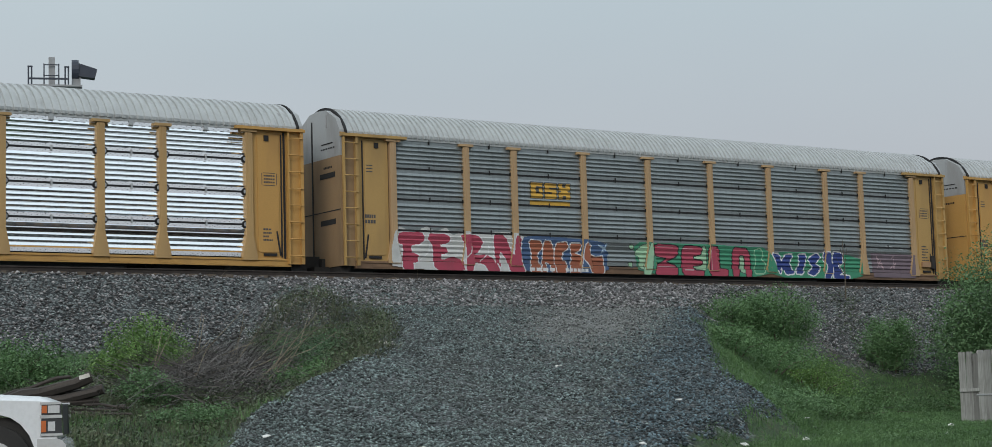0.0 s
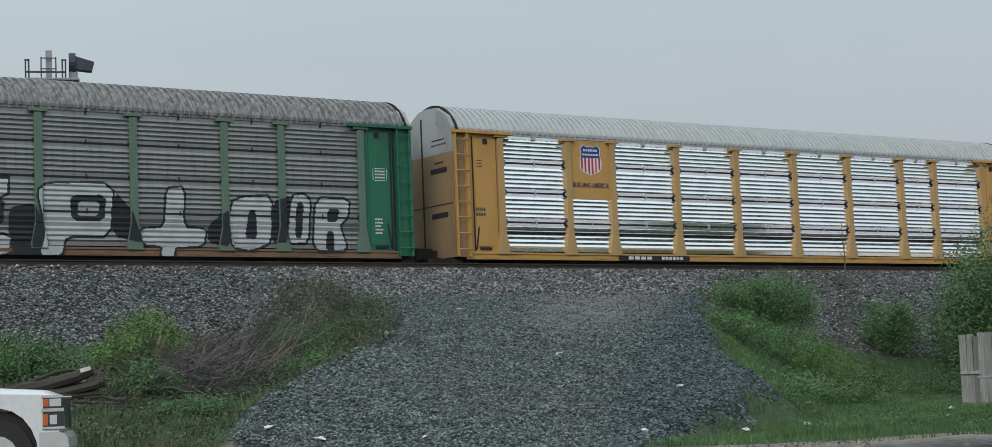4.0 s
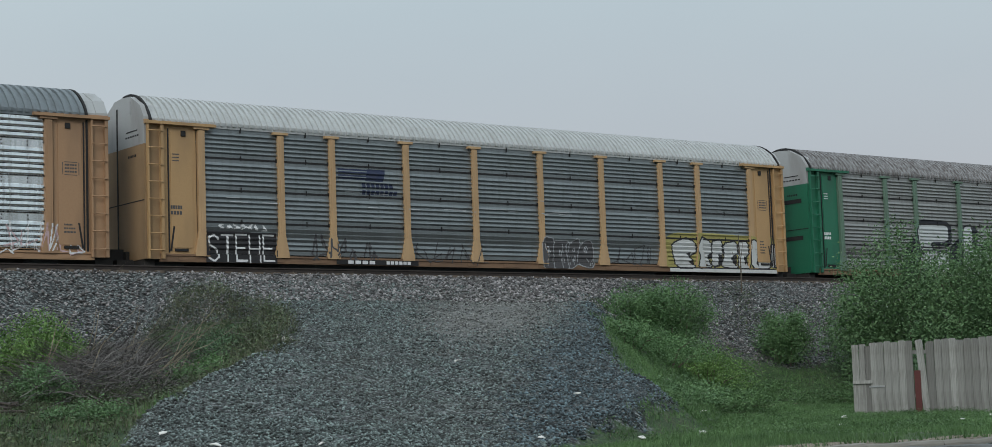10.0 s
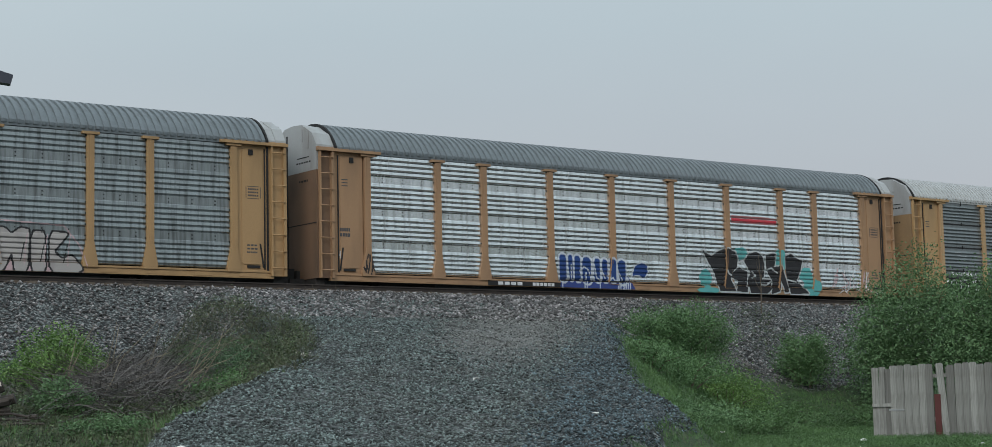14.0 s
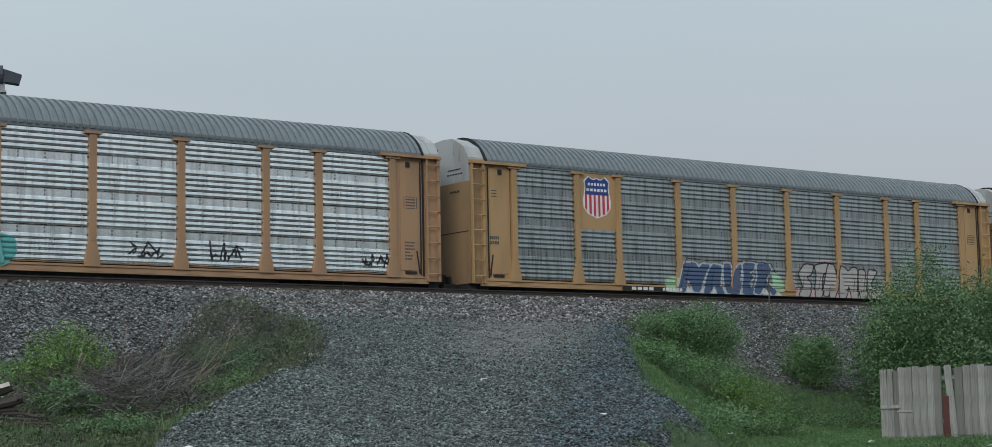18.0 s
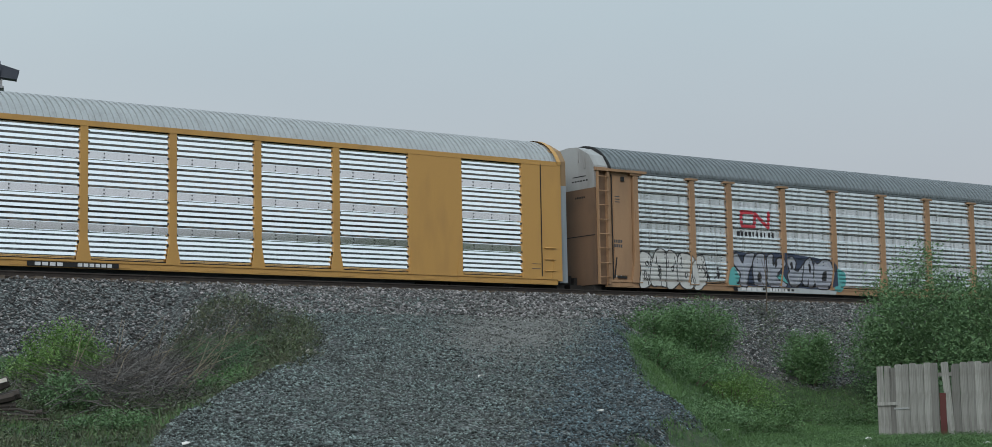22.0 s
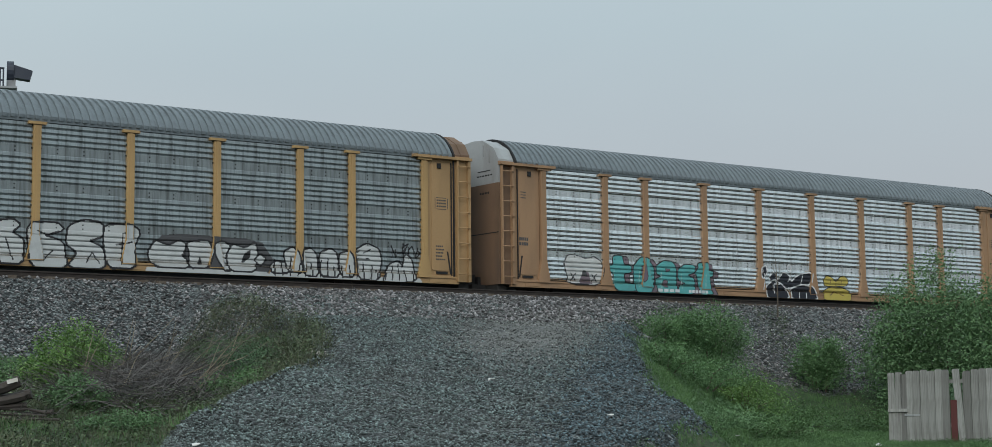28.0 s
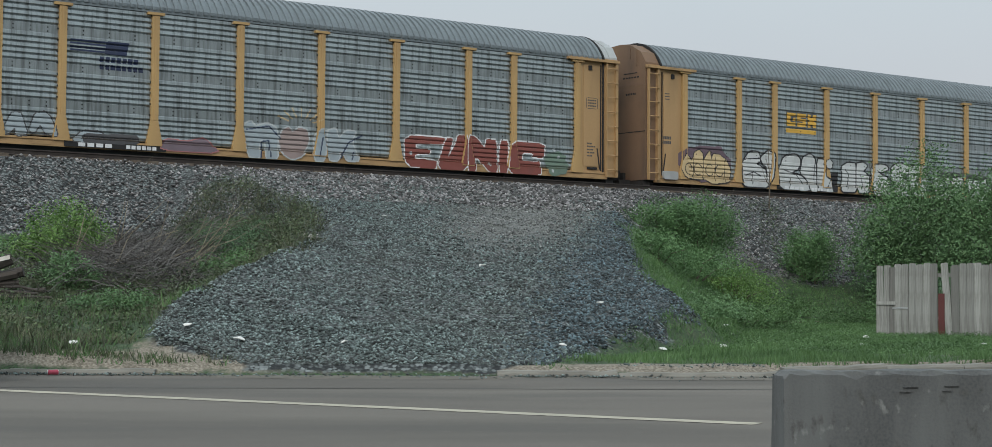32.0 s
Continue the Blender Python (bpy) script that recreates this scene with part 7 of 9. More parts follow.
    for ln in ([(-8.7, 0.9), (-8.3, 1.05), (-7.9, 0.9)], [(-8.4, 0.6), (-8.35, 1.0)], [(-8.9, 1.5), (-7.9, 1.6)], [(-6.6, 1.2), (-6.0, 1.05), (-5.6, 0.7)], [(-6.4, 0.5), (-6.3, 0.9)], [(-5.0, 0.9), (-4.95, 1.5)], [(-3.1, 0.6), (-3.0, 1.2), (-3.2, 1.4)], [(-2.3, 1.2), (-2.1, 0.6)], [(-1.4, 1.45), (-0.9, 1.3)], [(-1.2, 0.6), (-0.9, 0.9)], [(0.1, 0.6), (0.3, 0.9), (0.5, 0.6)], [(1.2, 0.6), (1.25, 1.5)], [(1.05, 1.15), (1.5, 1.25)]):
        cv.strokes([ln], 0.04, "black")
    cv.on(c, "groove", "graffiti", "long white bubble graffiti with black outlines")
    cv = Canvas(1.9, 12.0, 0.42, 1.8)
    cv.shape([(2.0, 1.1), (2.6, 1.6), (5.8, 1.55), (6.3, 0.9), (6.0, 0.45), (2.1, 0.6)], "soot")
    cv.patch([(1.95, 0.42), (6.2, 0.42), (6.0, 0.55), (2.0, 0.55)], "chalk")
    cv.shape([(2.06, 0.99), (2.28, 1.34), (2.61, 1.23), (2.78, 1.23), (3.07, 1.38), (3.27, 1.28), (3.19, 0.97), (3.39, 0.59), (2.37, 0.57), (2.11, 0.75)], "chalk", "black", 0.06)
    cv.shape([(3.32, 1.32), (3.65, 1.39), (4.03, 1.41), (4.18, 1.13), (4, 0.62), (3.39, 0.59), (3.42, 1.02)], "chalk", "black", 0.06)
    cv.shape([(4.22, 1.32), (4.5, 1.43), (4.76, 1.31), (4.61, 0.99), (4.77, 0.57), (4.55, 0.56), (4.25, 0.98)], "chalk", "black", 0.06)
    cv.shape([(4.85, 1.35), (5.28, 1.24), (5.63, 1.45), (5.7, 1.12), (5.59, 0.55), (4.77, 0.55), (4.65, 0.99)], "chalk", "black", 0.06)
    cv.shape([(5.63, 0.92), (5.81, 1.09), (5.99, 0.94), (5.81, 0.75)], "chalk", "black", 0.06)
    cv.shape([(3.66, 0.68), (3.74, 0.95), (3.85, 0.67)], "black")
    cv.shape([(5.13, 0.76), (5.24, 1.08), (5.48, 1.23), (5.46, 0.97)], "black")
    cv.shape([(3.11, 0.96), (3.28, 1.05), (3.26, 0.82)], "black")
    cv.patch([(6.1, 0.42), (11.8, 0.42), (11.7, 0.55), (6.1, 0.55)], "chalk")
    cv.shape([(6.16, 0.75), (6.34, 0.89), (6.7, 0.85), (6.79, 0.57), (6.21, 0.55)], "chalk", "black", 0.06)
    cv.shape([(6.63, 1.2), (6.97, 1.36), (7.13, 1.18), (7.27, 0.59), (6.79, 0.61)], "chalk", "black", 0.06)
    cv.shape([(7.29, 1.27), (7.61, 1.35), (7.82, 1.14), (7.82, 0.49), (7.34, 0.53)], "chalk", "black", 0.06)
    cv.shape([(7.93, 1.22), (8.35, 1.38), (8.56, 1.21), (8.61, 0.5), (7.93, 0.52)], "chalk", "black", 0.06)
    cv.shape([(8.65, 1.21), (8.96, 1.33), (9.12, 1.15), (9.17, 0.54), (8.7, 0.53)], "chalk", "black", 0.06)
    cv.shape([(9.24, 1.36), (9.67, 1.61), (10.13, 1.45), (10.23, 1.08), (10.08, 0.45), (9.34, 0.47)], "chalk", "black", 0.06)
    cv.shape([(10.3, 0.48), (10.54, 0.97), (10.89, 1.09), (11.06, 0.86), (11.16, 1.33), (11.4, 1.17), (11.55, 0.44), (10.32, 0.42)], "chalk", "black", 0.06)
    for k in range(20):
        x = 6.3 + 0.27 * k
        cv.strokes([[(x, 0.48), (x + rnd.uniform(-0.05, 0.08), 0.75 + rnd.uniform(0, 0.3))]], 0.05, "black")
    cv.strokes([[(9.2, 1.3), (9.4, 1.35)], [(9.55, 1.3), (9.8, 1.42)], [(9.3, 1.1), (9.75, 1.12)]], 0.04, "black")
    tag_scribble(cv, 10.6, 11.75, 1.2, 1.7, "black", 26, 0.045, 5)
    cv.on(c, "groove", "graffiti", "white and black tangled graffiti letters")
    cv = Canvas(-13.0, -12.1, 0.6, 2.2)
    tag_scribble(cv, -12.9, -12.3, 1.3, 2.0, "black", 41, 0.04, 3)
    cv.on(c, "groove", "graffiti_tag", "black scrawl on the corner sheet")
    s = Shape().box(-13.0, -12.3, -1.62, -1.5, 0.55, 0.85, 0, 0.05)
    put("white_guard", s.mesh("white_guard", [WHITE_M]), c, None, "white guard plate low on the corner")
    cars.append(c)
    # 11
    c = autorack("ochre autorack car with grey panels and brick-red graffiti", "groove", DULL_M, ROOF_GREY_M, OCHRE_M, POSTYELLOW_M, door_m=BROWN_M, pitch=0.24)
    markings(c, rnd)
    railway_letters(c, "stripes", "groove")
    cv = Canvas(-1.6, 4.1, 0.42, 2.3)
    for k in range(7):
        a = radians(30 + 20 * k)
        cv.strokes([[(0.75 + 0.5 * math.cos(a), 1.5 + 0.3 * math.sin(a)), (0.75 + 0.95 * math.cos(a), 1.5 + 0.6 * math.sin(a))]], 0.04, "cream")
    cv.shape([(-1.28, 1.43), (-1.04, 1.58), (-0.88, 1.4), (-0.48, 1.54), (-0.15, 1.41), (-0.07, 1.13), (-0.13, 0.42), (-0.51, 0.4), (-0.52, 0.99), (-0.72, 1.01), (-0.75, 0.4), (-1.15, 0.48)], "haze", "cloud", 0.045)
    cv.shape([(0.06, 1.34), (0.28, 1.47), (0.47, 1.32), (0.69, 1.48), (0.99, 1.4), (1.04, 1.04), (0.79, 0.58), (0.41, 0.44), (0.07, 0.62), (-0.05, 1.01)], "fadepink", "cloud", 0.045)
    cv.shape([(1.22, 1.21), (1.47, 1.47), (1.73, 1.4), (1.64, 0.95), (1.56, 0.46), (1.23, 0.45)], "haze", "cloud", 0.045)
    cv.shape([(1.71, 1.44), (2.01, 1.54), (2.13, 1.19), (2.41, 1.49), (2.77, 1.47), (2.61, 1.17), (2.9, 0.54), (2.4, 0.51), (2.23, 0.91), (2.09, 0.49), (1.74, 0.51)], "haze", "cloud", 0.045)
    for ln in ([(-0.7, 0.45), (-0.65, 0.95), (-0.4, 1.0), (-0.35, 0.5)], [(1.4, 0.6), (1.5, 1.2)], [(2.2, 0.6), (2.5, 1.1), (3.0, 1.35)], [(2.6, 0.55), (2.7, 0.8)], [(-1.2, 1.3), (-0.4, 1.45), (0.0, 1.1)]):
        cv.strokes([ln], 0.045, "inkblue")
    cv.on(c, "groove", "graffiti", "pale blue letters beside a faded pink heart")
    cv = Canvas(4.2, 11.6, 0.42, 2.0)
    cv.patch(blob(11.0, 0.85, 0.5, 0.45, 2), "moss")
    cv.shape([(4.64, 1.48), (6.31, 1.5), (6.26, 1.26), (5.1, 1.22), (5.07, 1.07), (5.68, 1.06), (5.65, 0.91), (5.08, 0.88), (5.05, 0.73), (5.91, 0.71), (5.86, 0.4), (4.68, 0.46)], "brick", "white", 0.04)
    cv.shape([(6.31, 1.5), (6.6, 1.47), (6.37, 0.8), (6.68, 1.29), (6.78, 1.61), (7.14, 1.61), (7.13, 0.4), (5.91, 0.4)], "brick", "white", 0.04)
    cv.shape([(7.17, 1.62), (7.53, 1.6), (7.91, 1.23), (7.96, 1.56), (8.41, 1.54), (8.4, 0.4), (8.1, 0.4), (7.51, 0.95), (7.49, 0.4), (7.18, 0.4)], "brick", "white", 0.04)
    cv.shape([(8.55, 1.55), (8.9, 1.55), (8.83, 0.4), (8.48, 0.4)], "brick", "white", 0.04)
    cv.shape([(8.98, 1.55), (10.49, 1.53), (10.44, 1.02), (9.94, 1.04), (9.97, 1.17), (9.53, 1.17), (9.47, 0.9), (10.08, 0.87), (10.27, 0.92), (10.28, 0.4), (8.88, 0.4)], "brick", "white", 0.04)
    for x, z in ((4.9, 0.9), (8.1, 0.7), (10.9, 1.35), (11.1, 1.1), (10.8, 0.6)):
        cv.patch(blob(x, z, 0.06, 0.06, 3), "cloud")
    cv.on(c, "groove", "graffiti", "brick-red block letters edged white and black")
    cv = Canvas(-9.5, -1.6, 0.42, 1.6)
    cv.shape([(-8.88, 0.88), (-8.63, 1.33), (-8.37, 1.31), (-8.17, 0.71), (-8.51, 0.65), (-8.55, 0.9), (-8.8, 0.64)], "haze", "soot", 0.035)
    cv.shape([(-8.14, 0.82), (-7.96, 1.34), (-7.66, 1.4), (-7.43, 1.16), (-7.31, 0.69), (-7.65, 0.78), (-7.8, 1.02), (-7.99, 0.76)], "haze", "soot", 0.035)
    cv.shape([(-6.88, 0.61), (-6.54, 0.92), (-5.96, 0.92), (-5.71, 0.68), (-6.34, 0.57)], "haze", "soot", 0.035)
    cv.strokes([[(-6.4, 0.7), (-4.9, 0.75)]], 0.3, "soot").shape([(-4.1, 0.5), (-3.9, 0.85), (-3.2, 0.8), (-2.6, 0.95), (-2.1, 0.5)], "mauve", "rose", 0.03)
    cv.on(c, "groove", "graffiti", "faded graffiti patches along the lower side")
    cv = Canvas(12.1, 13.0, 0.7, 1.8)
    tag_scribble(cv, 12.35, 12.85, 0.8, 1.4, "soot", 36, 0.04, 3)
    cv.on(c, "groove", "graffiti_tag", "dark scrawl on the corner sheet")
    cars.append(c)
    return cars


CARS = build_train()


# ---- plants ----
def leaf_material(name, a, b, patch=1.3, shade=0.5):
    """Leaf colour varies from leaf to leaf and in patches."""
    m, n, l, bs = principled(name, 0.6)
    g = n.new("ShaderNodeNewGeometry")
    c = band(m, g.outputs["Random Per Island"], 0.0, 1.0, a, b)
    # random darker patches, which also paint some shaded depth into the bushes
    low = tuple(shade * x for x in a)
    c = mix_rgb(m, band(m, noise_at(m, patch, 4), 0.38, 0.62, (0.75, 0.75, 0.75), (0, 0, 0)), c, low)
    l.new(c, bs.inputs["Base Color"])
    bs.inputs["Specular IOR Level"].default_value = 0.3
    return m


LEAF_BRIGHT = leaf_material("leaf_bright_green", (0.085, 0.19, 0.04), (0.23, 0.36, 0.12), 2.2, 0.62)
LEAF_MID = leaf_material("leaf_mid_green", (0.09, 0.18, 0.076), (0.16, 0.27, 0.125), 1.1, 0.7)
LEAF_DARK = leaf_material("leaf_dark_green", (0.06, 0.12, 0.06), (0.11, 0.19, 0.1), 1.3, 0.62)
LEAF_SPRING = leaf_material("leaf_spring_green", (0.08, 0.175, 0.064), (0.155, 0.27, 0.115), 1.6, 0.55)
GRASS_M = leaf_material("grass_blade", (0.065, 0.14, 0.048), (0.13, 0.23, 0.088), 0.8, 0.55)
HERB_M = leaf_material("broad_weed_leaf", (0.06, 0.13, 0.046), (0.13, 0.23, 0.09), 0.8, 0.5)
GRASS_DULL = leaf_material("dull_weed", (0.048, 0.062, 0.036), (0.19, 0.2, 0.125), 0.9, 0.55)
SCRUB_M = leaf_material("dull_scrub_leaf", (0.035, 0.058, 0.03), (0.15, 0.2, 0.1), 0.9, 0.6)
STRAW_M = leaf_material("dry_stalk", (0.16, 0.13, 0.095), (0.36, 0.31, 0.23))
TWIG_M = leaf_material("dead_twig", (0.052, 0.048, 0.046), (0.2, 0.185, 0.175))
BARK_M = worn("bark", (0.1, 0.08, 0.06), (0.2, 0.17, 0.14), 0.95, 0, 5, 0.5, (1, 1, 0.3), 30, 0.5)


def leaf_quads(c, size, r, up=0.0):
    """A small folded diamond at each centre, turned at random; up makes them face the sky."""
    n = len(c)
    a = r.normal(size=(n, 3))
    a[:, 2] *= 1 - up
    a /= np.linalg.norm(a, axis=1)[:, None]
    b = np.cross(a, r.normal(size=(n, 3)) + np.array((0, 0, up * 2)))
    b /= np.linalg.norm(b, axis=1)[:, None]
    s = (size * r.uniform(0.5, 1.35, n))[:, None]
    v = np.stack([c - a * s, c + b * s * 0.45, c + a * s, c - b * s * 0.45], 1).reshape(-1, 3)
    return v, np.arange(n * 4).reshape(-1, 4)


def shrub(name, label, x, y, w, h, d, mat, leaves, size, seed, category="bush", group="", shoots=26, loose=0.13):
    """A bush: many leafy shoots that rise and spread from one root."""
    r = np.random.RandomState(seed)
    leaves, size = int(leaves * 1.7), size * 0.76
    z = ground_at(x, y)[0] - 0.05
    root = group_at(name, pose(x, y, z), label, category, group)
    t = r.uniform(0, 2 * np.pi, shoots)
    q = np.sqrt(r.uniform(0.02, 1.0, shoots))
    end = np.stack([np.cos(t) * q * w / 2, np.sin(t) * q * d / 2, h * (1 - 0.6 * q ** 2.2) * r.uniform(0.74, 1.0, shoots)], 1)
    start = end * np.array((0.3, 0.3, 0.0))
    mid = (start + end) / 2 + np.stack([-end[:, 0] * 0.1, -end[:, 1] * 0.1, end[:, 2] * 0.16], 1)
    wt = np.linalg.norm(end, axis=1) ** 1.3
    k = r.choice(shoots, leaves, p=wt / wt.sum())
    s = (r.uniform(0.04, 1.06, leaves) ** 0.75)[:, None]
    c = start[k] * (1 - s) ** 2 + 2 * mid[k] * s * (1 - s) + end[k] * s ** 2
    fat = loose * (0.35 * w + 0.65 * min(w, h)) * (1.15 - 0.55 * s)
    c = c + r.normal(size=(leaves, 3)) * fat * np.array((1, 1, 0.75))
    c[:, 2] = np.abs(c[:, 2]) + 0.02
    v, f = leaf_quads(c, size, r, 0.25)
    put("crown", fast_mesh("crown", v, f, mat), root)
    for i in range(min(shoots, 9)):
        pts = [start[i] * np.array((1, 1, 0)) - np.array((0, 0, 0.1)), mid[i], end[i]]
        put("stem", Shape().tube(pts, 0.018 + 0.006 * h, 4, taper=0.006).mesh("stem", [BARK_M]), root)
    return root


def clumped(places, clump, spread, r):
    """Several points round each place; the last column is the height scale."""
    p = np.repeat(np.array(places), clump, 0)
    p[:, :2] += r.normal(size=(len(p), 2)) * spread
    return p


def blades(name, label, mat, places, hmin, hmax, width, seed, lean=0.35, clump=5, spread=0.09):
    """Grass: tufts of single tapering blades."""
    r = np.random.RandomState(seed)
    p = clumped(places, clump, spread, r)
    n = len(p)
    t = r.uniform(0, 2 * np.pi, n)
    h = r.uniform(hmin, hmax, n) * p[:, 3]
    side = np.stack([np.cos(t), np.sin(t), 0 * t], 1) * (width * r.uniform(0.6, 1.4, n))[:, None]
    ld = r.normal(size=(n, 2)) * lean
    base = p[:, :3] - np.array((0, 0, 0.02))
    top = base + np.stack([ld[:, 0] * h, ld[:, 1] * h, h * (1 - 0.2 * np.abs(ld[:, 0]))], 1)
    v = np.stack([base - side, base + side, top], 1).reshape(-1, 3)
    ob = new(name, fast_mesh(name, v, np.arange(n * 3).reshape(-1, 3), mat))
    return tagged(ob, label, "grass", kind="stuff")


def herbs(name, label, mat, places, height, size, seed, clump=6, spread=0.1):
    """Low broad-leaved growth: loose leaves near the soil, in clumps."""
    r = np.random.RandomState(seed)
    p = clumped(places, clump, spread, r)
    c = p[:, :3].copy()
    c[:, 2] += 0.01 + r.uniform(0, 1, len(p)) * height * p[:, 3]
    v, f = leaf_quads(c, size, r, 0.5)
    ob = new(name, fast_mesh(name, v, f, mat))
    return tagged(ob, label, "weeds", kind="stuff")


def scatter(count, x0, x1, y0, y1, seed, keep):
    r = random.Random(seed)
    out = []
    while count > 0:
        x, y = r.uniform(x0, x1), r.uniform(y0, y1)
        count -= 1
        if y < kerb_y(x) + 0.35:
            continue
        z, g = ground_at(x, y)
        k = keep(x, y, z, g, r)
        if k:
            out.append((x, y, z - 0.01, k))
    return out


def tufty(x, y):
    return 0.5 + 0.5 * noise.noise((x * 0.45, y * 0.45, 20)) + 0.35 * noise.noise((x * 1.7, y * 1.7, 21))


def soil_spot(x, y):
    return (math.hypot((x + 2.6) / 2.6, (y - 23.5) / 1.5) < 0.7 and (y > 23.05 or x > -2.3)) or math.hypot((x - 3.2) / 2.2, (y - 22.9) / 0.9) < 0.7


def in_scrub(x, y, soft=0.3):
    """The overgrown hollow between the ramp and the ballast slope."""
    k = math.hypot((x + 5.0) / 3.4, (y - 37.5) / 6.6)
    return k < 1 + soft * noise.noise((x * 0.5, y * 0.5, 33)) + soft * noise.noise((x * 1.6, y * 1.6, 34)) and x < lerp_table(y, RAMP_LEFT) + 0.3


def build_grass():
    def lawn(x, y, z, g, r):
        t = tufty(x, y)
        if g > 0.75 or r.random() < 1.2 * g or soil_spot(x, y) or z > 3.6 or r.random() > 0.45 + t:
            return 0
        return 0.5 + 0.9 * max(0.0, t)
    right = scatter(60000, 0.8, 22, 22.4, 56, 1, lawn)
    blades("grass", "lush green spring grass on the verge", GRASS_M, right, 0.05, 0.17, 0.009, 2, clump=7)
    herbs("weeds", "green broad-leaved weeds in the grass", HERB_M, scatter(30000, 2.5, 22, 27, 58, 17, lambda x, y, z, g, r: (0.4 + tufty(x, y)) if g < 0.6 and r.random() < tufty(x, y * 0.7) + 0.15 else 0), 0.12, 0.021, 18, 8)
    def rough(x, y, z, g, r):
        return lawn(x, y, z, g, r) if r.random() < 0.45 + noise.noise((x * 0.8, y * 0.8, 81)) else 0
    left = scatter(26000, -14, -0.6, 22.4, 40, 3, rough)
    blades("grass", "uneven green grass and weeds on the verge", GRASS_M, left, 0.04, 0.17, 0.011, 4, clump=6)
    blades("grass", "dull faded grass on the left verge", GRASS_DULL, scatter(20000, -14, -0.6, 22.4, 40, 37, lawn), 0.06, 0.24, 0.009, 38, 0.5, 5)
    herbs("weeds", "dull green weeds on the left verge", SCRUB_M, scatter(12000, -14, -1.5, 24.5, 40, 19, lambda x, y, z, g, r: 0.5 + tufty(x, y) if g < 0.5 and not soil_spot(x, y) and r.random() < tufty(x, y) else 0), 0.2, 0.03, 20, 6)
    scrub = scatter(15000, -9.5, -1.2, 30.5, 45, 5, lambda x, y, z, g, r: r.uniform(0.4, 1.3) if in_scrub(x, y) and r.random() < 1.1 * tufty(x * 1.5, y * 1.5) - 0.05 - 0.25 * max(0.0, y - 38) / 6 else 0)
    blades("weeds", "dull green and straw-coloured weeds in the hollow", GRASS_DULL, scrub, 0.1, 0.42, 0.009, 6, 0.6, 6, 0.12)
    herbs("scrub", "low dull green scrub over the ballast edge", SCRUB_M, scrub, 0.42, 0.032, 22, 6, 0.12)
    def fringe(x, y, z, g, r):
        n = x * N.x + y * N.y
        return r.uniform(0.4, 1.2) if n < 43.3 and g > 0.5 and x > lerp_table(y, RAMP_RIGHT) and noise.noise((x * 0.55, y * 0.55, 61)) > 0.02 + 0.09 * (z - 2.2) else 0
    herbs("weeds", "sparse weeds climbing the ballast slope", SCRUB_M, scatter(14000, 5.5, 24, 46, 66, 23, fringe), 0.22, 0.036, 24, 6, 0.12)
    def dry(x, y, z, g, r):
        n = x * N.x + y * N.y
        return r.uniform(0.4, 1.2) if 42.6 < n < 44.6 and noise.noise((x * 0.6, y * 0.6, 40)) > 0.3 else 0
    blades("dry_weeds", "thin dry stalks along the ballast edge", STRAW_M, scatter(16000, -14, 30, 38, 66, 9, dry), 0.15, 0.5, 0.006, 10, 0.6, 1, 0.0)
    def straw(x, y, z, g, r):
        return r.uniform(0.3, 1.0) if g < 0.6 and (noise.noise((x * 0.9, y * 0.9, 71)) > 0.18 or soil_spot(x, y)) else 0
    blades("dry_grass", "flattened dry grass stalks on the verge", STRAW_M, scatter(9000, -14, 16, 22.5, 46, 29, straw), 0.05, 0.16, 0.008, 30, 1.1, 2, 0.08)


build_grass()


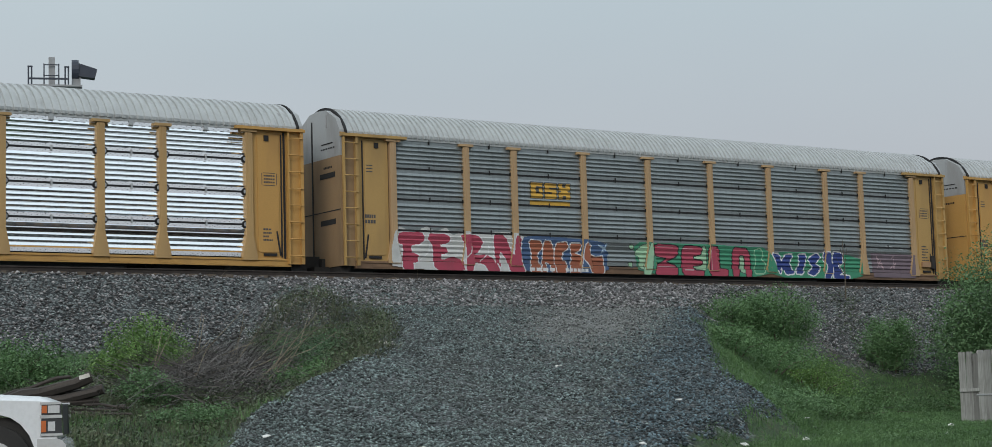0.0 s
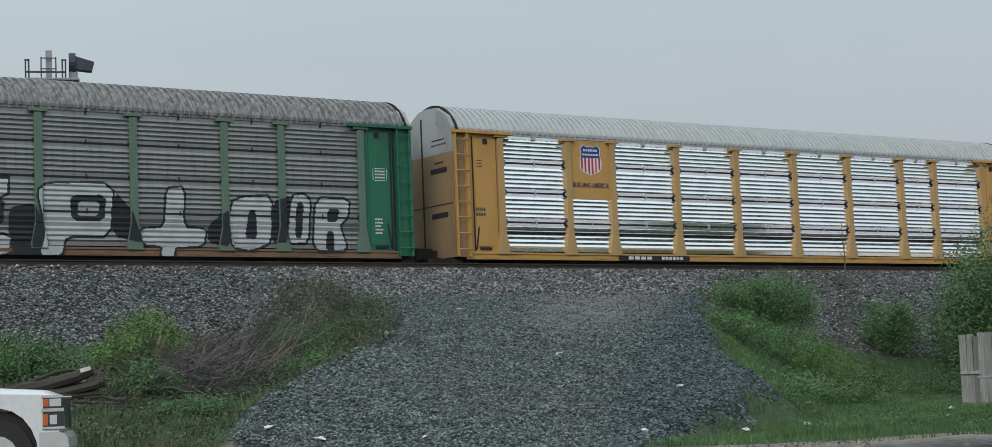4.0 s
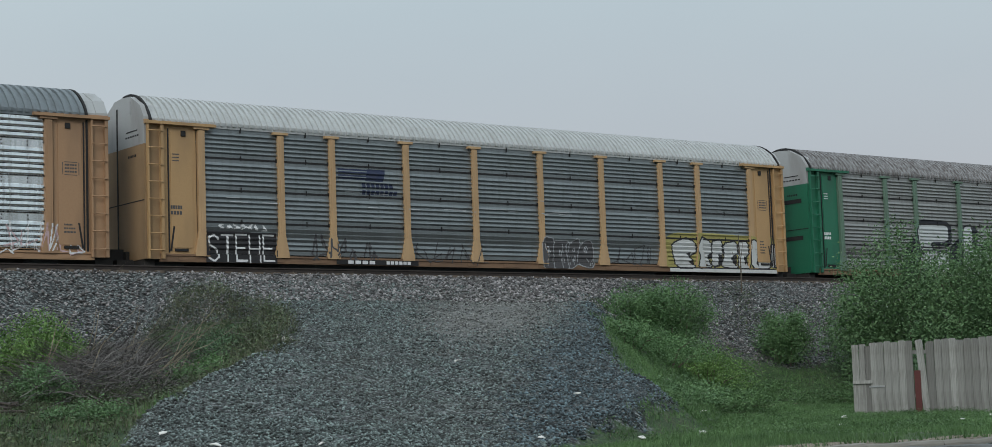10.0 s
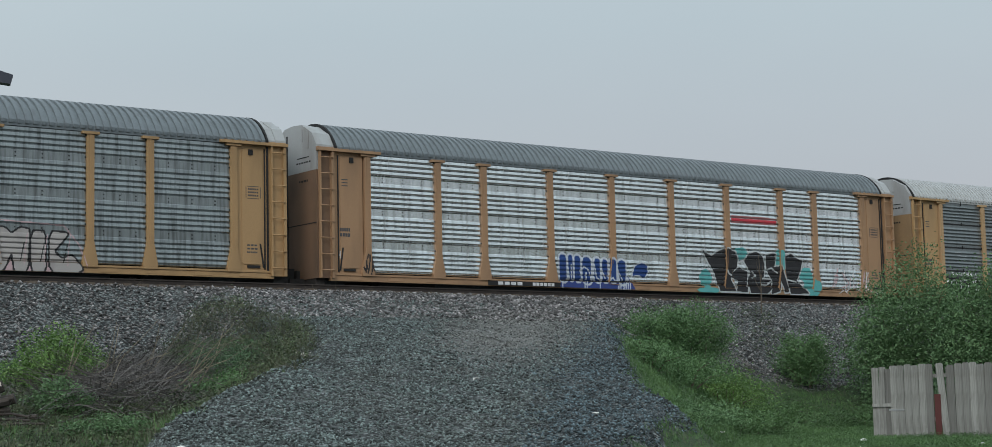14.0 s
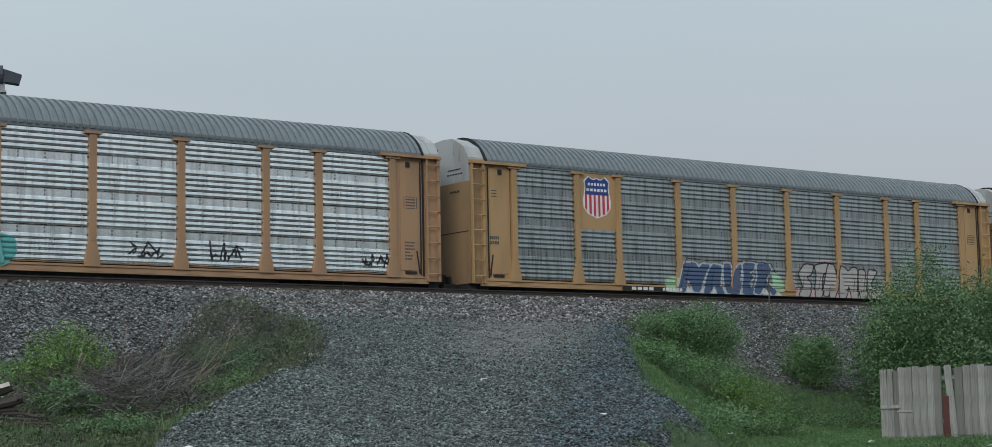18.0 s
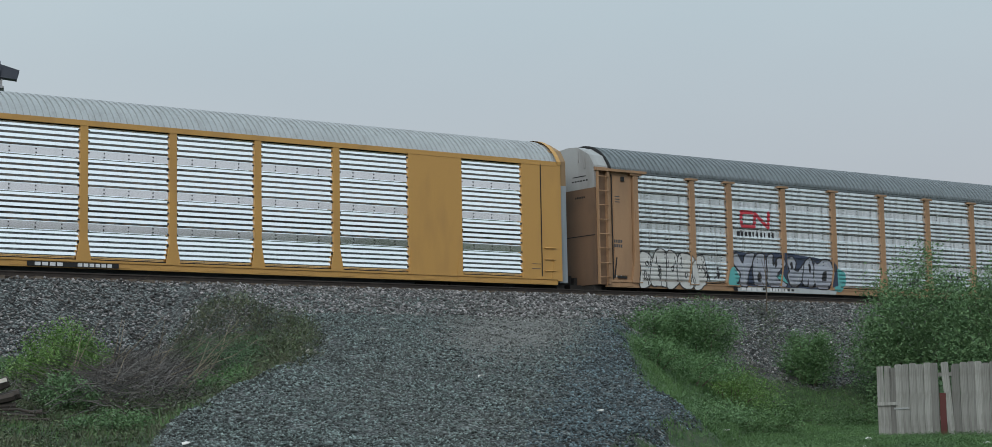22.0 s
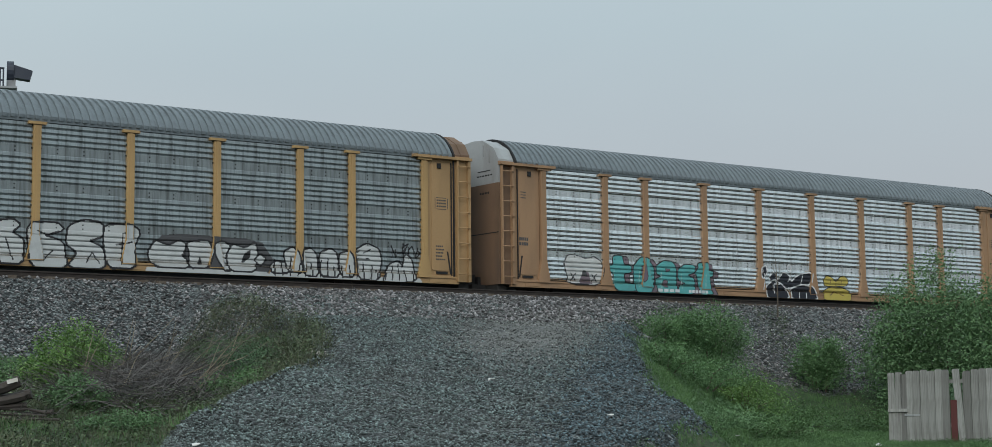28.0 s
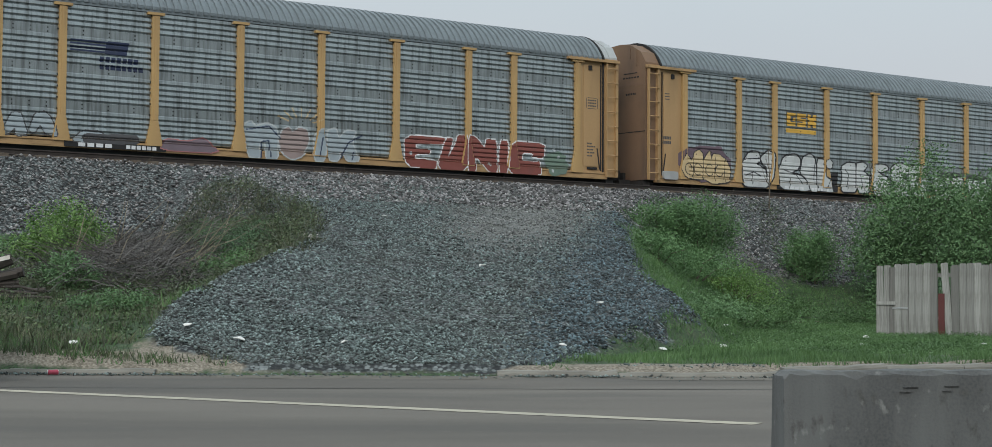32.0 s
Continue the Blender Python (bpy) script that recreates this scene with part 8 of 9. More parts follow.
def build_shrubs():
    g = "bushes on the embankment"
    # right of the ramp
    shrub("bush", "bright green leafy bush low on the bank", 8.5, 52.0, 2.7, 2.4, 2.2, LEAF_SPRING, 13000, 0.05, 3, group=g, shoots=30)
    shrub("bush", "sprawling green bush at the gravel's edge", 7.0, 50.4, 2.5, 1.5, 2.4, LEAF_SPRING, 7000, 0.048, 4, group=g)
    shrub("bush", "low green growth beside the gravel ramp", 6.0, 44.0, 1.9, 0.75, 3.2, LEAF_SPRING, 6000, 0.042, 5, group=g, loose=0.2)
    shrub("bush", "low green growth beside the gravel ramp", 6.2, 38.0, 2.2, 0.45, 3.0, LEAF_MID, 5000, 0.038, 17, group=g, loose=0.25)
    shrub("bush", "low green growth in the grass", 8.6, 46.0, 3.4, 0.4, 4.0, HERB_M, 6000, 0.042, 27, group=g, loose=0.25, shoots=40)
    shrub("bush", "small upright green bush on the bank", 12.6, 55.1, 1.9, 1.95, 1.6, LEAF_SPRING, 8000, 0.048, 6, group=g, loose=0.15)
    shrub("bush", "low mixed weeds under the bank", 10.4, 52.0, 3.4, 0.5, 2.4, HERB_M, 5000, 0.045, 7, group=g, loose=0.25)
    shrub("bush", "low weeds at the foot of the slope", 13.6, 50.6, 4.0, 0.45, 3.0, HERB_M, 6000, 0.045, 28, group=g, loose=0.25)
    shrub("bush", "spreading green growth on the bank", 7.4, 47.4, 3.2, 0.8, 3.6, LEAF_SPRING, 8000, 0.042, 41, group=g, loose=0.25, shoots=46)
    shrub("bush", "leafy green growth under the crest", 9.2, 50.8, 2.6, 1.2, 2.2, LEAF_BRIGHT, 6000, 0.042, 42, group=g, loose=0.25, shoots=36)
    # large shrubs behind the fence
    shrub("large_shrub", "large dense green shrub behind the fence", 15.9, 54.2, 4.5, 5.6, 3.4, LEAF_MID, 30000, 0.065, 8, group=g, shoots=70, loose=0.11)
    shrub("large_shrub", "broad leafy green shrub overhanging the fence", 18.0, 51.8, 4.5, 5.5, 3.4, LEAF_MID, 30000, 0.065, 9, group=g, shoots=70, loose=0.11)
    shrub("large_shrub", "dark leafy shrub at the foot of the bank", 21.2, 53.0, 5.0, 4.6, 4.0, LEAF_DARK, 16000, 0.08, 10, group=g, shoots=50)
    shrub("bush", "dark undergrowth behind the board fence", 16.4, 49.0, 4.4, 1.8, 2.6, LEAF_DARK, 12000, 0.055, 25, group=g, shoots=40)
    # left of the ramp
    shrub("bush", "bright yellow-green bush beside dead brush", -7.3, 36.0, 2.2, 1.55, 1.8, LEAF_BRIGHT, 9000, 0.04, 11, group=g, shoots=34, loose=0.12)
    shrub("bush", "low green bush behind the parked truck", -9.8, 34.4, 3.2, 0.95, 2.2, LEAF_SPRING, 9000, 0.042, 12, group=g, shoots=40, loose=0.2)
    shrub("bush", "green undergrowth by the timber pile", -6.4, 31.6, 1.3, 0.75, 1.2, LEAF_MID, 4000, 0.038, 13, group=g)
    shrub("bush", "dull green scrub on the ballast slope", -3.7, 37.8, 2.4, 0.65, 4.2, LEAF_DARK, 3800, 0.034, 14, group=g, shoots=30, loose=0.24)
    shrub("bush", "green scrub where gravel meets the bank", -3.7, 34.5, 1.9, 0.75, 2.0, LEAF_SPRING, 5500, 0.036, 15, group=g, loose=0.18)
    shrub("bush", "ragged green weeds near the kerb", -4.9, 28.5, 1.6, 0.4, 1.4, LEAF_MID, 2600, 0.032, 16, group=g, loose=0.2)


build_shrubs()


def build_brush():
    """Tangled dead branches left of the ramp."""
    r = random.Random(21)
    cx, cy = -5.7, 36.2
    z = ground_at(cx, cy)[0]
    root = group_at("brush_pile", pose(cx, cy, z), "tangled grey-brown dead brush and branches", "brush pile")
    s = Shape()
    for i in range(5200):
        a = r.uniform(0, 2 * math.pi)
        x, y = r.gauss(0.15, 1.0), r.gauss(0.3, 2.3)
        h = r.uniform(0.0, 0.75) * max(0.1, 1 - abs(x) / 2.2)
        gz = ground_at(cx + x, cy + y)[0] - z
        l = r.uniform(0.35, 1.15)
        e = r.uniform(-0.3, 0.75)
        p0 = Vector((x, y, gz + h))
        p1 = p0 + Vector((math.cos(a) * l * 0.5, math.sin(a) * l * 0.5, max(-h, l * 0.5 * e)))
        p2 = p1 + Vector((math.cos(a + r.uniform(-0.6, 0.6)) * l * 0.5, math.sin(a) * l * 0.5, l * 0.3 * e + r.uniform(-0.1, 0.1)))
        s.tube([p0, p1, p2], r.uniform(0.005, 0.011), 3, taper=0.003, cap=False)
    tagged(put("twig_tangle", s.mesh("twig_tangle", [TWIG_M]), root), kind="stuff")
    for i in range(46):
        a, l = r.uniform(-0.4, 1.5), r.uniform(0.9, 2.6)
        x, y = r.uniform(-1.4, 1.2), r.uniform(-2.8, 2.2)
        gz = ground_at(cx + x, cy + y)[0] - z
        p = [Vector((x, y, gz + 0.05))]
        for k in range(4):
            p.append(p[-1] + Vector((math.cos(a) * l / 4, r.uniform(-0.1, 0.1), math.sin(a) * l / 5 + r.uniform(-0.07, 0.1))))
        put("branch", Shape().tube(p, r.uniform(0.011, 0.022), 5, taper=0.005).mesh("branch", [STRAW_M]), root)


build_brush()


def build_cut_brush():
    """Dead stalks lying on the slope beside the bush."""
    r = random.Random(31)
    cx, cy = 10.3, 54.6
    z = ground_at(cx, cy)[0]
    root = group_at("dead_stalks", pose(cx, cy, z), "grey dead stalks strewn down the slope", "brush pile")
    s = Shape()
    for i in range(160):
        x, y = r.gauss(0, 0.8), r.gauss(0, 1.3)
        l, a = r.uniform(0.4, 1.2), -0.75 + r.gauss(0, 0.45)
        pts = []
        for k in (-0.5, 0.0, 0.5):
            px, py = x + math.cos(a) * l * k, y + math.sin(a) * l * k
            pts.append((px, py, ground_at(cx + px, cy + py)[0] - z + r.uniform(0.02, 0.14)))
        s.tube(pts, r.uniform(0.006, 0.012), 3, taper=0.004, cap=False)
    tagged(put("stalk_tangle", s.mesh("stalk_tangle", [TWIG_M]), root), kind="stuff")


build_cut_brush()


def build_sapling():
    x, y = 12.15, 59.6
    z = ground_at(x, y)[0]
    root = group_at("sapling", pose(x, y, z - 0.05), "bare thin sapling near the track", "sapling")
    s = Shape().tube([(0, 0, 0), (0.02, 0, 0.9), (-0.02, 0.02, 2.1)], 0.03, 5, taper=0.01)
    put("trunk", s.mesh("trunk", [BARK_M]), root)
    for e in ((0.02, 0.8, -0.28, 0.7), (0.0, 1.1, 0.14, 0.75), (0.0, 1.4, -0.12, 0.5)):
        put("twig", Shape().tube([(e[0], 0, e[1]), (e[0] + e[2] * 0.5, 0.03, e[1] + e[3] * 0.4), (e[0] + e[2], 0.05, e[1] + e[3])], 0.014, 4, taper=0.004).mesh("twig", [BARK_M]), root)


build_sapling()


# ---- loose stones ----
def stone_material(name, tint):
    """Each stone has a grey of its own, from near black to pale."""
    m, n, l, b = principled(name, 0.85)
    g = n.new("ShaderNodeNewGeometry")
    r = n.new("ShaderNodeValToRGB")
    cr = r.color_ramp
    steps = ((0.0, 0.02), (0.34, 0.065), (0.62, 0.15), (0.84, 0.25), (1.0, 0.4))
    cr.elements[0].position, cr.elements[1].position = 0.0, 1.0
    for p, k in steps[1:-1]:
        cr.elements.new(p)
    for e, (p, k) in zip(cr.elements, steps):
        e.color = (k * tint[0], k * tint[1], k * tint[2], 1)
    l.new(g.outputs["Random Per Island"], r.inputs[0])
    dust = mix_rgb(m, band(m, noise_at(m, 0.6, 4), 0.45, 0.7, (0, 0, 0), (0.3, 0.3, 0.3)), r.outputs[0], (0.11, 0.105, 0.095))
    l.new(mix_rgb(m, band(m, noise_at(m, 60, 3), 0.4, 0.65, (0.35, 0.35, 0.35), (0, 0, 0)), dust, (0.05, 0.052, 0.053)), b.inputs["Base Color"])
    return m


STONE_M = stone_material("ballast_stone", (1.32, 1.27, 1.28))
RAMP_STONE_M = stone_material("ramp_stone", (0.8, 1.03, 1.0))
FRESH_STONE_M = stone_material("fresh_dark_stone", (0.49, 0.72, 0.82))
DUSTY_STONE_M = stone_material("dusty_ramp_stone", (1.12, 1.17, 1.1))
RUBBLE_M = worn("pale_rubble", (0.42, 0.4, 0.36), (0.2, 0.19, 0.17), 0.95, 0, 6)


def stones(name, label, places, smin, smax, seed, mat):
    """Angular stones of eight faces, half sunk into the bed."""
    r = np.random.RandomState(seed)
    p = np.array(places)[:, :3]
    n = len(p)
    base = np.array([(1, 0, 0), (-1, 0, 0), (0, 1, 0), (0, -1, 0), (0, 0, 1), (0, 0, -1)], float)
    jig = base[None] * r.uniform(0.6, 1.25, (n, 6, 1)) + r.uniform(-0.3, 0.3, (n, 6, 3))
    t = r.uniform(0, 2 * np.pi, n)
    c, s = np.cos(t), np.sin(t)
    x, y = jig[:, :, 0] * c[:, None] - jig[:, :, 1] * s[:, None], jig[:, :, 0] * s[:, None] + jig[:, :, 1] * c[:, None]
    tilt = r.uniform(-0.7, 0.7, n)
    z = jig[:, :, 2] * np.cos(tilt)[:, None] + x * np.sin(tilt)[:, None]
    k = (smin + (smax - smin) * r.rand(n) ** 2)[:, None]
    v = np.stack([x * k * 1.15, y * k, z * k * 0.8], 2) + p[:, None, :]
    v[:, :, 2] += k * r.uniform(-0.2, 1.1, (n, 1))
    f = np.array([(0, 2, 4), (2, 1, 4), (1, 3, 4), (3, 0, 4), (2, 0, 5), (1, 2, 5), (3, 1, 5), (0, 3, 5)])
    faces = (np.arange(n)[:, None, None] * 6 + f[None]).reshape(-1, 3)
    tagged(new(name, fast_mesh(name, v.reshape(-1, 3), faces, mat)), label, "gravel", kind="stuff")


def build_stones():
    def on_ramp(x, y, z, g, r):
        n = x * N.x + y * N.y
        return g > 0.45 and n < CREST_N - 2 and -8 < x < 8.5 and r.random() < g and r.random() > 0.55 * packed_at(x, y)
    places = scatter(210000, -6.5, 7.5, 22, 51, 11, on_ramp)
    r = random.Random(4)
    flank = [x > lerp_table(y, RAMP_CREASE) + 0.3 * r.gauss(0, 1) for x, y, z, k in places]
    dusty = [packed_at(x, y) + 0.35 * noise.noise((x * 0.7, y * 0.7, 66)) > 0.15 + 0.75 * r.random() for x, y, z, k in places]
    stones("gravel", "loose grey crushed stone on the ramp", [p for p, q, d in zip(places, flank, dusty) if not q and not d], 0.015, 0.035, 12, RAMP_STONE_M)
    stones("gravel", "dusty pale stone where the ramp is driven", [p for p, q, d in zip(places, flank, dusty) if d and not q], 0.014, 0.03, 19, DUSTY_STONE_M)
    stones("gravel", "fresh dark blue-grey stone on the ramp's flank", [p for p, q in zip(places, flank) if q], 0.017, 0.04, 18, FRESH_STONE_M)
    stones("gravel", "loose grey crushed stone spilled to the kerb", scatter(30000, -4.2, 2.8, 22.2, 25.6, 77, lambda x, y, z, g, r: g > 0.4 and r.random() < g), 0.012, 0.03, 78, RAMP_STONE_M)
    def on_slope(x, y, z, g, r):
        n = x * N.x + y * N.y
        return 1 if g > 0.4 and 37 < n < 45.6 and r.random() < g else 0
    stones("ballast", "coarse grey track ballast on the slope", scatter(200000, -16, 30, 34, 68, 13, on_slope), 0.026, 0.064, 14, STONE_M)

    def on_edge(x, y, z, g, r):
        d = x - lerp_table(y, RAMP_LEFT)
        return 1 if abs(d + 0.05) < 0.35 and 33.5 < y < 37 else 0
    r = random.Random(44)
    grit = []
    for i in range(4200):
        x = r.uniform(-12, 12)
        wide = 1.0 if -2.6 < x < 1.2 or 2.6 < x < 4.6 else 0.3
        grit.append((x, kerb_y(x) - abs(r.gauss(0, 0.3)) * wide + (r.uniform(0, 0.9) if wide == 1 else 0), 0.01, 1))
    grit = [(x, y, max(z, ground_at(x, y)[0]), k) for x, y, z, k in grit]
    stones("grit", "loose stones and grit spilled along the gutter", grit, 0.008, 0.024, 45, RAMP_STONE_M)
    stones("rubble", "pale rubble along the ramp's edge", scatter(500, -6, 0, 30, 42, 15, on_edge), 0.04, 0.09, 16, RUBBLE_M)


build_stones()


# ---- man-made things by the road ----
def board_material():
    """Weathered grey wood: grain along the board, each board of its own tone."""
    m, n, l, b = principled("weathered_grey_board", 0.9)
    own = n.new("ShaderNodeObjectInfo")
    tone = band(m, own.outputs["Random"], 0.0, 1.0, (0.16, 0.16, 0.15), (0.34, 0.345, 0.325))
    grain, blot = noise_at(m, 9, 5, (6, 6, 0.22)), noise_at(m, 2.2, 4)
    c = mix_rgb(m, band(m, grain, 0.42, 0.66, (0, 0, 0), (0.5, 0.5, 0.5)), tone, (0.085, 0.08, 0.075))
    c = mix_rgb(m, band(m, blot, 0.5, 0.7, (0, 0, 0), (0.5, 0.5, 0.5)), c, (0.13, 0.125, 0.11))
    l.new(c, b.inputs["Base Color"])
    relief(m, grain, 0.4, 0.004)
    return m


WOOD_M = board_material()
RED_M = worn("red_painted_board", (0.1, 0.028, 0.026), (0.07, 0.03, 0.025), 0.8)
LOG_M = worn("dark_timber", (0.04, 0.034, 0.03), (0.1, 0.082, 0.07), 0.95, 0, 3, 0.5, (0.4, 2, 2), 25, 0.5)
LOGEND_M = worn("pale_sawn_end", (0.8, 0.78, 0.74), (0.45, 0.4, 0.34), 0.9)


def build_fence():
    """Upright boards on two rails; one board leans, one has gone."""
    a, b = Vector((11.75, 42.3, 0)), Vector((15.9, 38.9, 0))
    d = (b - a).normalized()
    turn = math.degrees(math.atan2(d.y, d.x))
    root = group_at("board_fence", Matrix.Translation((a.x, a.y, 0.1)) @ pose(0, 0, 0, 0, 0, turn), "weathered grey wooden board fence with gaps", "fence")
    r = random.Random(8)
    w, x, i = 0.185, 0.0, 0
    length = (b - a).length
    while x < length:
        skip = i == 6
        h = 1.83 + r.uniform(-0.03, 0.03)
        if not skip:
            lean = 4.5 if i == 7 else r.uniform(-0.25, 0.25)
            o = [(0.002, 0), (w - 0.004, 0), (w - 0.004, h - 0.03), (w - 0.03, h), (0.03, h), (0.002, h - 0.03)]
            s = Shape().prism(o, -0.012, 0.012, "y")
            bd = put("board", s.mesh("board", [WOOD_M]), root)
            bd.matrix_local = pose(x + (0.03 if i == 7 else 0), r.uniform(-0.008, 0.008), r.uniform(-0.02, 0.02), r.uniform(-0.5, 0.5), -lean, 0)
        x += w
        i += 1
    for z in (0.45, 1.5):
        put("rail", Shape().box(0, length, 0.014, 0.055, z, z + 0.09).mesh("rail", [WOOD_M]), root)
    for k in (0.1, 1.42, 2.9, 4.6):
        put("post", Shape().box(k, k + 0.09, 0.056, 0.146, -0.1, 1.75).mesh("post", [WOOD_M]), root)
    put("red_board", Shape().box(1.13, 1.29, -0.01, 0.012, 0, 1.1).mesh("red_board", [RED_M]), root, None, "dull red board behind a gap")
    put("hinge_bar", Shape().box(-0.05, 0.35, -0.03, -0.014, 0.72, 0.76).mesh("hinge_bar", [STEEL_M]), root)
    # short return panel at the fence's end
    root2 = group_at("fence_panel", Matrix.Translation((11.8, 42.28, 0.12)) @ pose(0, 0, 0, 0, 0, 158), "short loose panel of grey fence boards", "fence")
    for i in range(3):
        h = 1.72 + 0.03 * (i % 2)
        s = Shape().prism([(0.004, 0), (w - 0.02, 0), (w - 0.02, h), (0.004, h)], -0.012, 0.012, "y")
        put("board", s.mesh("board", [WOOD_M]), root2, pose(0.02 + i * w * 0.85, 0, 0.02 * i, 0, r.uniform(-1, 1), 0))
    put("rail", Shape().box(0.02, 0.5, 0.014, 0.055, 0.8, 0.88).mesh("rail", [WOOD_M]), root2)


build_fence()


def build_rack():
    """A dark slatted frame thrown into the shrub."""
    x, y = 15.6, 44.6
    root = group_at("metal_grille", Matrix.Translation((x, y, ground_at(x, y)[0] + 1.15)) @ pose(0, 0, 0, 0, 32, -20), "dark slatted metal frame leaning in the shrub", "metal frame")
    for k in range(6):
        put("slat", Shape().box(-0.32 + k * 0.12, -0.28 + k * 0.12, -0.02, 0.02, -1.25, 0.75).mesh("slat", [DARK_M]), root)
    for z in (-1.25, -0.25, 0.72):
        put("crossbar", Shape().box(-0.34, 0.34, -0.025, 0.025, z, z + 0.05).mesh("crossbar", [DARK_M]), root)


build_rack()


def build_barrier():
    """A concrete road barrier close to the camera."""
    a, b = Vector((1.85, 8.7, 0)), Vector((5.66, 9.1, 0))
    turn = math.degrees(math.atan2((b - a).y, (b - a).x))
    root = group_at("concrete_barrier", Matrix.Translation(a) @ pose(0, 0, 0, 0, 0, turn), "stained grey concrete road barrier", "barrier")
    h = 0.652
    prof = [(0.0, 0), (0.5, 0), (0.5, 0.07), (0.42, 0.25), (0.4, h - 0.02), (0.38, h), (0.22, h), (0.2, h - 0.02), (0.195, 0.25), (0.0, 0.07)]
    prof = [(p - 0.2, q) for p, q in prof]
    # worn edges: the outline shifts a little from slice to slice
    r = random.Random(6)
    s = Shape()
    cuts = [0.0, 0.03] + [0.03 + 0.07 * k for k in range(1, 55)] + [3.87, 3.9]
    k = len(prof)
    for i, x in enumerate(cuts):
        inset = 0.03 if i in (0, len(cuts) - 1) else 0.0
        for j, (p_, q) in enumerate(prof):
            chip = r.uniform(0, 0.012) + (0.03 if r.random() < 0.05 else 0.0) if 3 < j < 8 else r.uniform(0, 0.006)
            s.v.append((x, p_ * (1 - inset) + (0.2 - p_) * chip, q - chip * (1 if q > 0.3 else 0) - inset * (1 if q > 0.5 else 0)))
    for i in range(len(cuts) - 1):
        for j in range(k):
            a_, b_ = i * k + j, i * k + (j + 1) % k
            s.f.append((a_, b_, b_ + k, a_ + k))
            s.mat.append(0)
    s.f += [tuple(range(k)), tuple(range(len(s.v) - 1, len(s.v) - 1 - k, -1))]
    s.mat += [0, 0]
    m, n, l, bs = principled("stained_barrier_concrete", 0.9)
    run, blot, fine = noise_at(m, 3.2, 5, (1, 1, 0.22)), noise_at(m, 5, 5), noise_at(m, 70, 4)
    c = mix_rgb(m, band(m, run, 0.42, 0.62, (0, 0, 0), (1, 1, 1)), (0.135, 0.142, 0.142), (0.062, 0.066, 0.068))
    c = mix_rgb(m, band(m, noise_at(m, 1.3, 4), 0.42, 0.62, (0, 0, 0), (0.6, 0.6, 0.6)), c, (0.085, 0.09, 0.092))
    c = mix_rgb(m, band(m, noise_at(m, 14, 5, (1, 1, 0.5)), 0.58, 0.66, (0, 0, 0), (0.8, 0.8, 0.8)), c, (0.05, 0.05, 0.047))
    c = mix_rgb(m, band(m, noise_at(m, 11, 5, (1, 1, 0.7)), 0.62, 0.7, (0, 0, 0), (0.7, 0.7, 0.7)), c, (0.27, 0.275, 0.27))
    l.new(mix_rgb(m, band(m, fine, 0.4, 0.7, (0.4, 0.4, 0.4), (0, 0, 0)), c, (0.13, 0.13, 0.125)), bs.inputs["Base Color"])
    relief(m, fine, 0.4, 0.006)
    put("block", s.mesh("block", [m]), root, None, "stained concrete block with worn edges")
    for x0, x1, z in ((0.63, 0.71, 0.52), (0.61, 0.67, 0.495), (0.85, 0.93, 0.525), (0.84, 0.89, 0.5)):
        put("scuff_mark", Shape().box(x0, x1, -0.011, 0.004, z + 0.042, z + 0.045).mesh("scuff_mark", [CONCRETE_DARK_M]), root)


build_barrier()


def build_timber():
    """A pile of old sleepers and boards behind the truck."""
    x, y = -7.2, 29.6
    z = ground_at(x, y)[0]
    g = "pile of timber"
    r = random.Random(2)
    beams = [(-0.3, 0.0, 0.02, 1.9, 0.1, 8, 0), (-0.1, 0.3, 0.05, 1.9, 0.09, -4, -2), (-0.4, 0.1, 0.17, 1.6, 0.12, 12, -5), (-0.35, 0.35, 0.26, 1.6, 0.17, 5, -12), (-0.45, 0.15, 0.42, 1.5, 0.19, 10, -15),
             (0.15, -0.25, 0.0, 1.9, 0.05, -6, 1), (0.0, -0.1, 0.1, 1.6, 0.06, 2, 4), (-0.35, 0.05, 0.24, 1.5, 0.15, 14, -10), (0.0, 0.2, 0.18, 1.5, 0.045, -8, 7), (-0.7, 0.25, 0.5, 1.2, 0.06, 20, -18), (0.2, 0.1, 0.06, 1.4, 0.04, 16, -3)]
    for i, (dx, dy, dz, l, t, turn, tilt) in enumerate(beams):
        s = Shape()
        pts = []
        for k in range(6):
            x_ = -l / 2 + l * k / 5
            pts.append((x_, r.gauss(0, 0.02), r.gauss(0, 0.02)))
        s.tube(pts, t * 0.62, 7, 0, taper=t * r.uniform(0.42, 0.56))
        if i == 4:
            s.box(l / 2 - 0.2, l / 2 - 0.02, -t * 0.6, -t * 0.2, 0.1 * t, t * 0.46, 1)
        ob = new("timber_beam", s.mesh("timber_beam", [LOG_M, LOGEND_M]))
        ob.matrix_world = Matrix.Translation((x + dx, y + dy, z + dz + 0.05)) @ pose(0, 0, 0, 0, tilt, turn)
        tagged(ob, "old dark round timber lying on the pile" if i != 4 else "old timber with a pale split end", "timber", g)


build_timber()


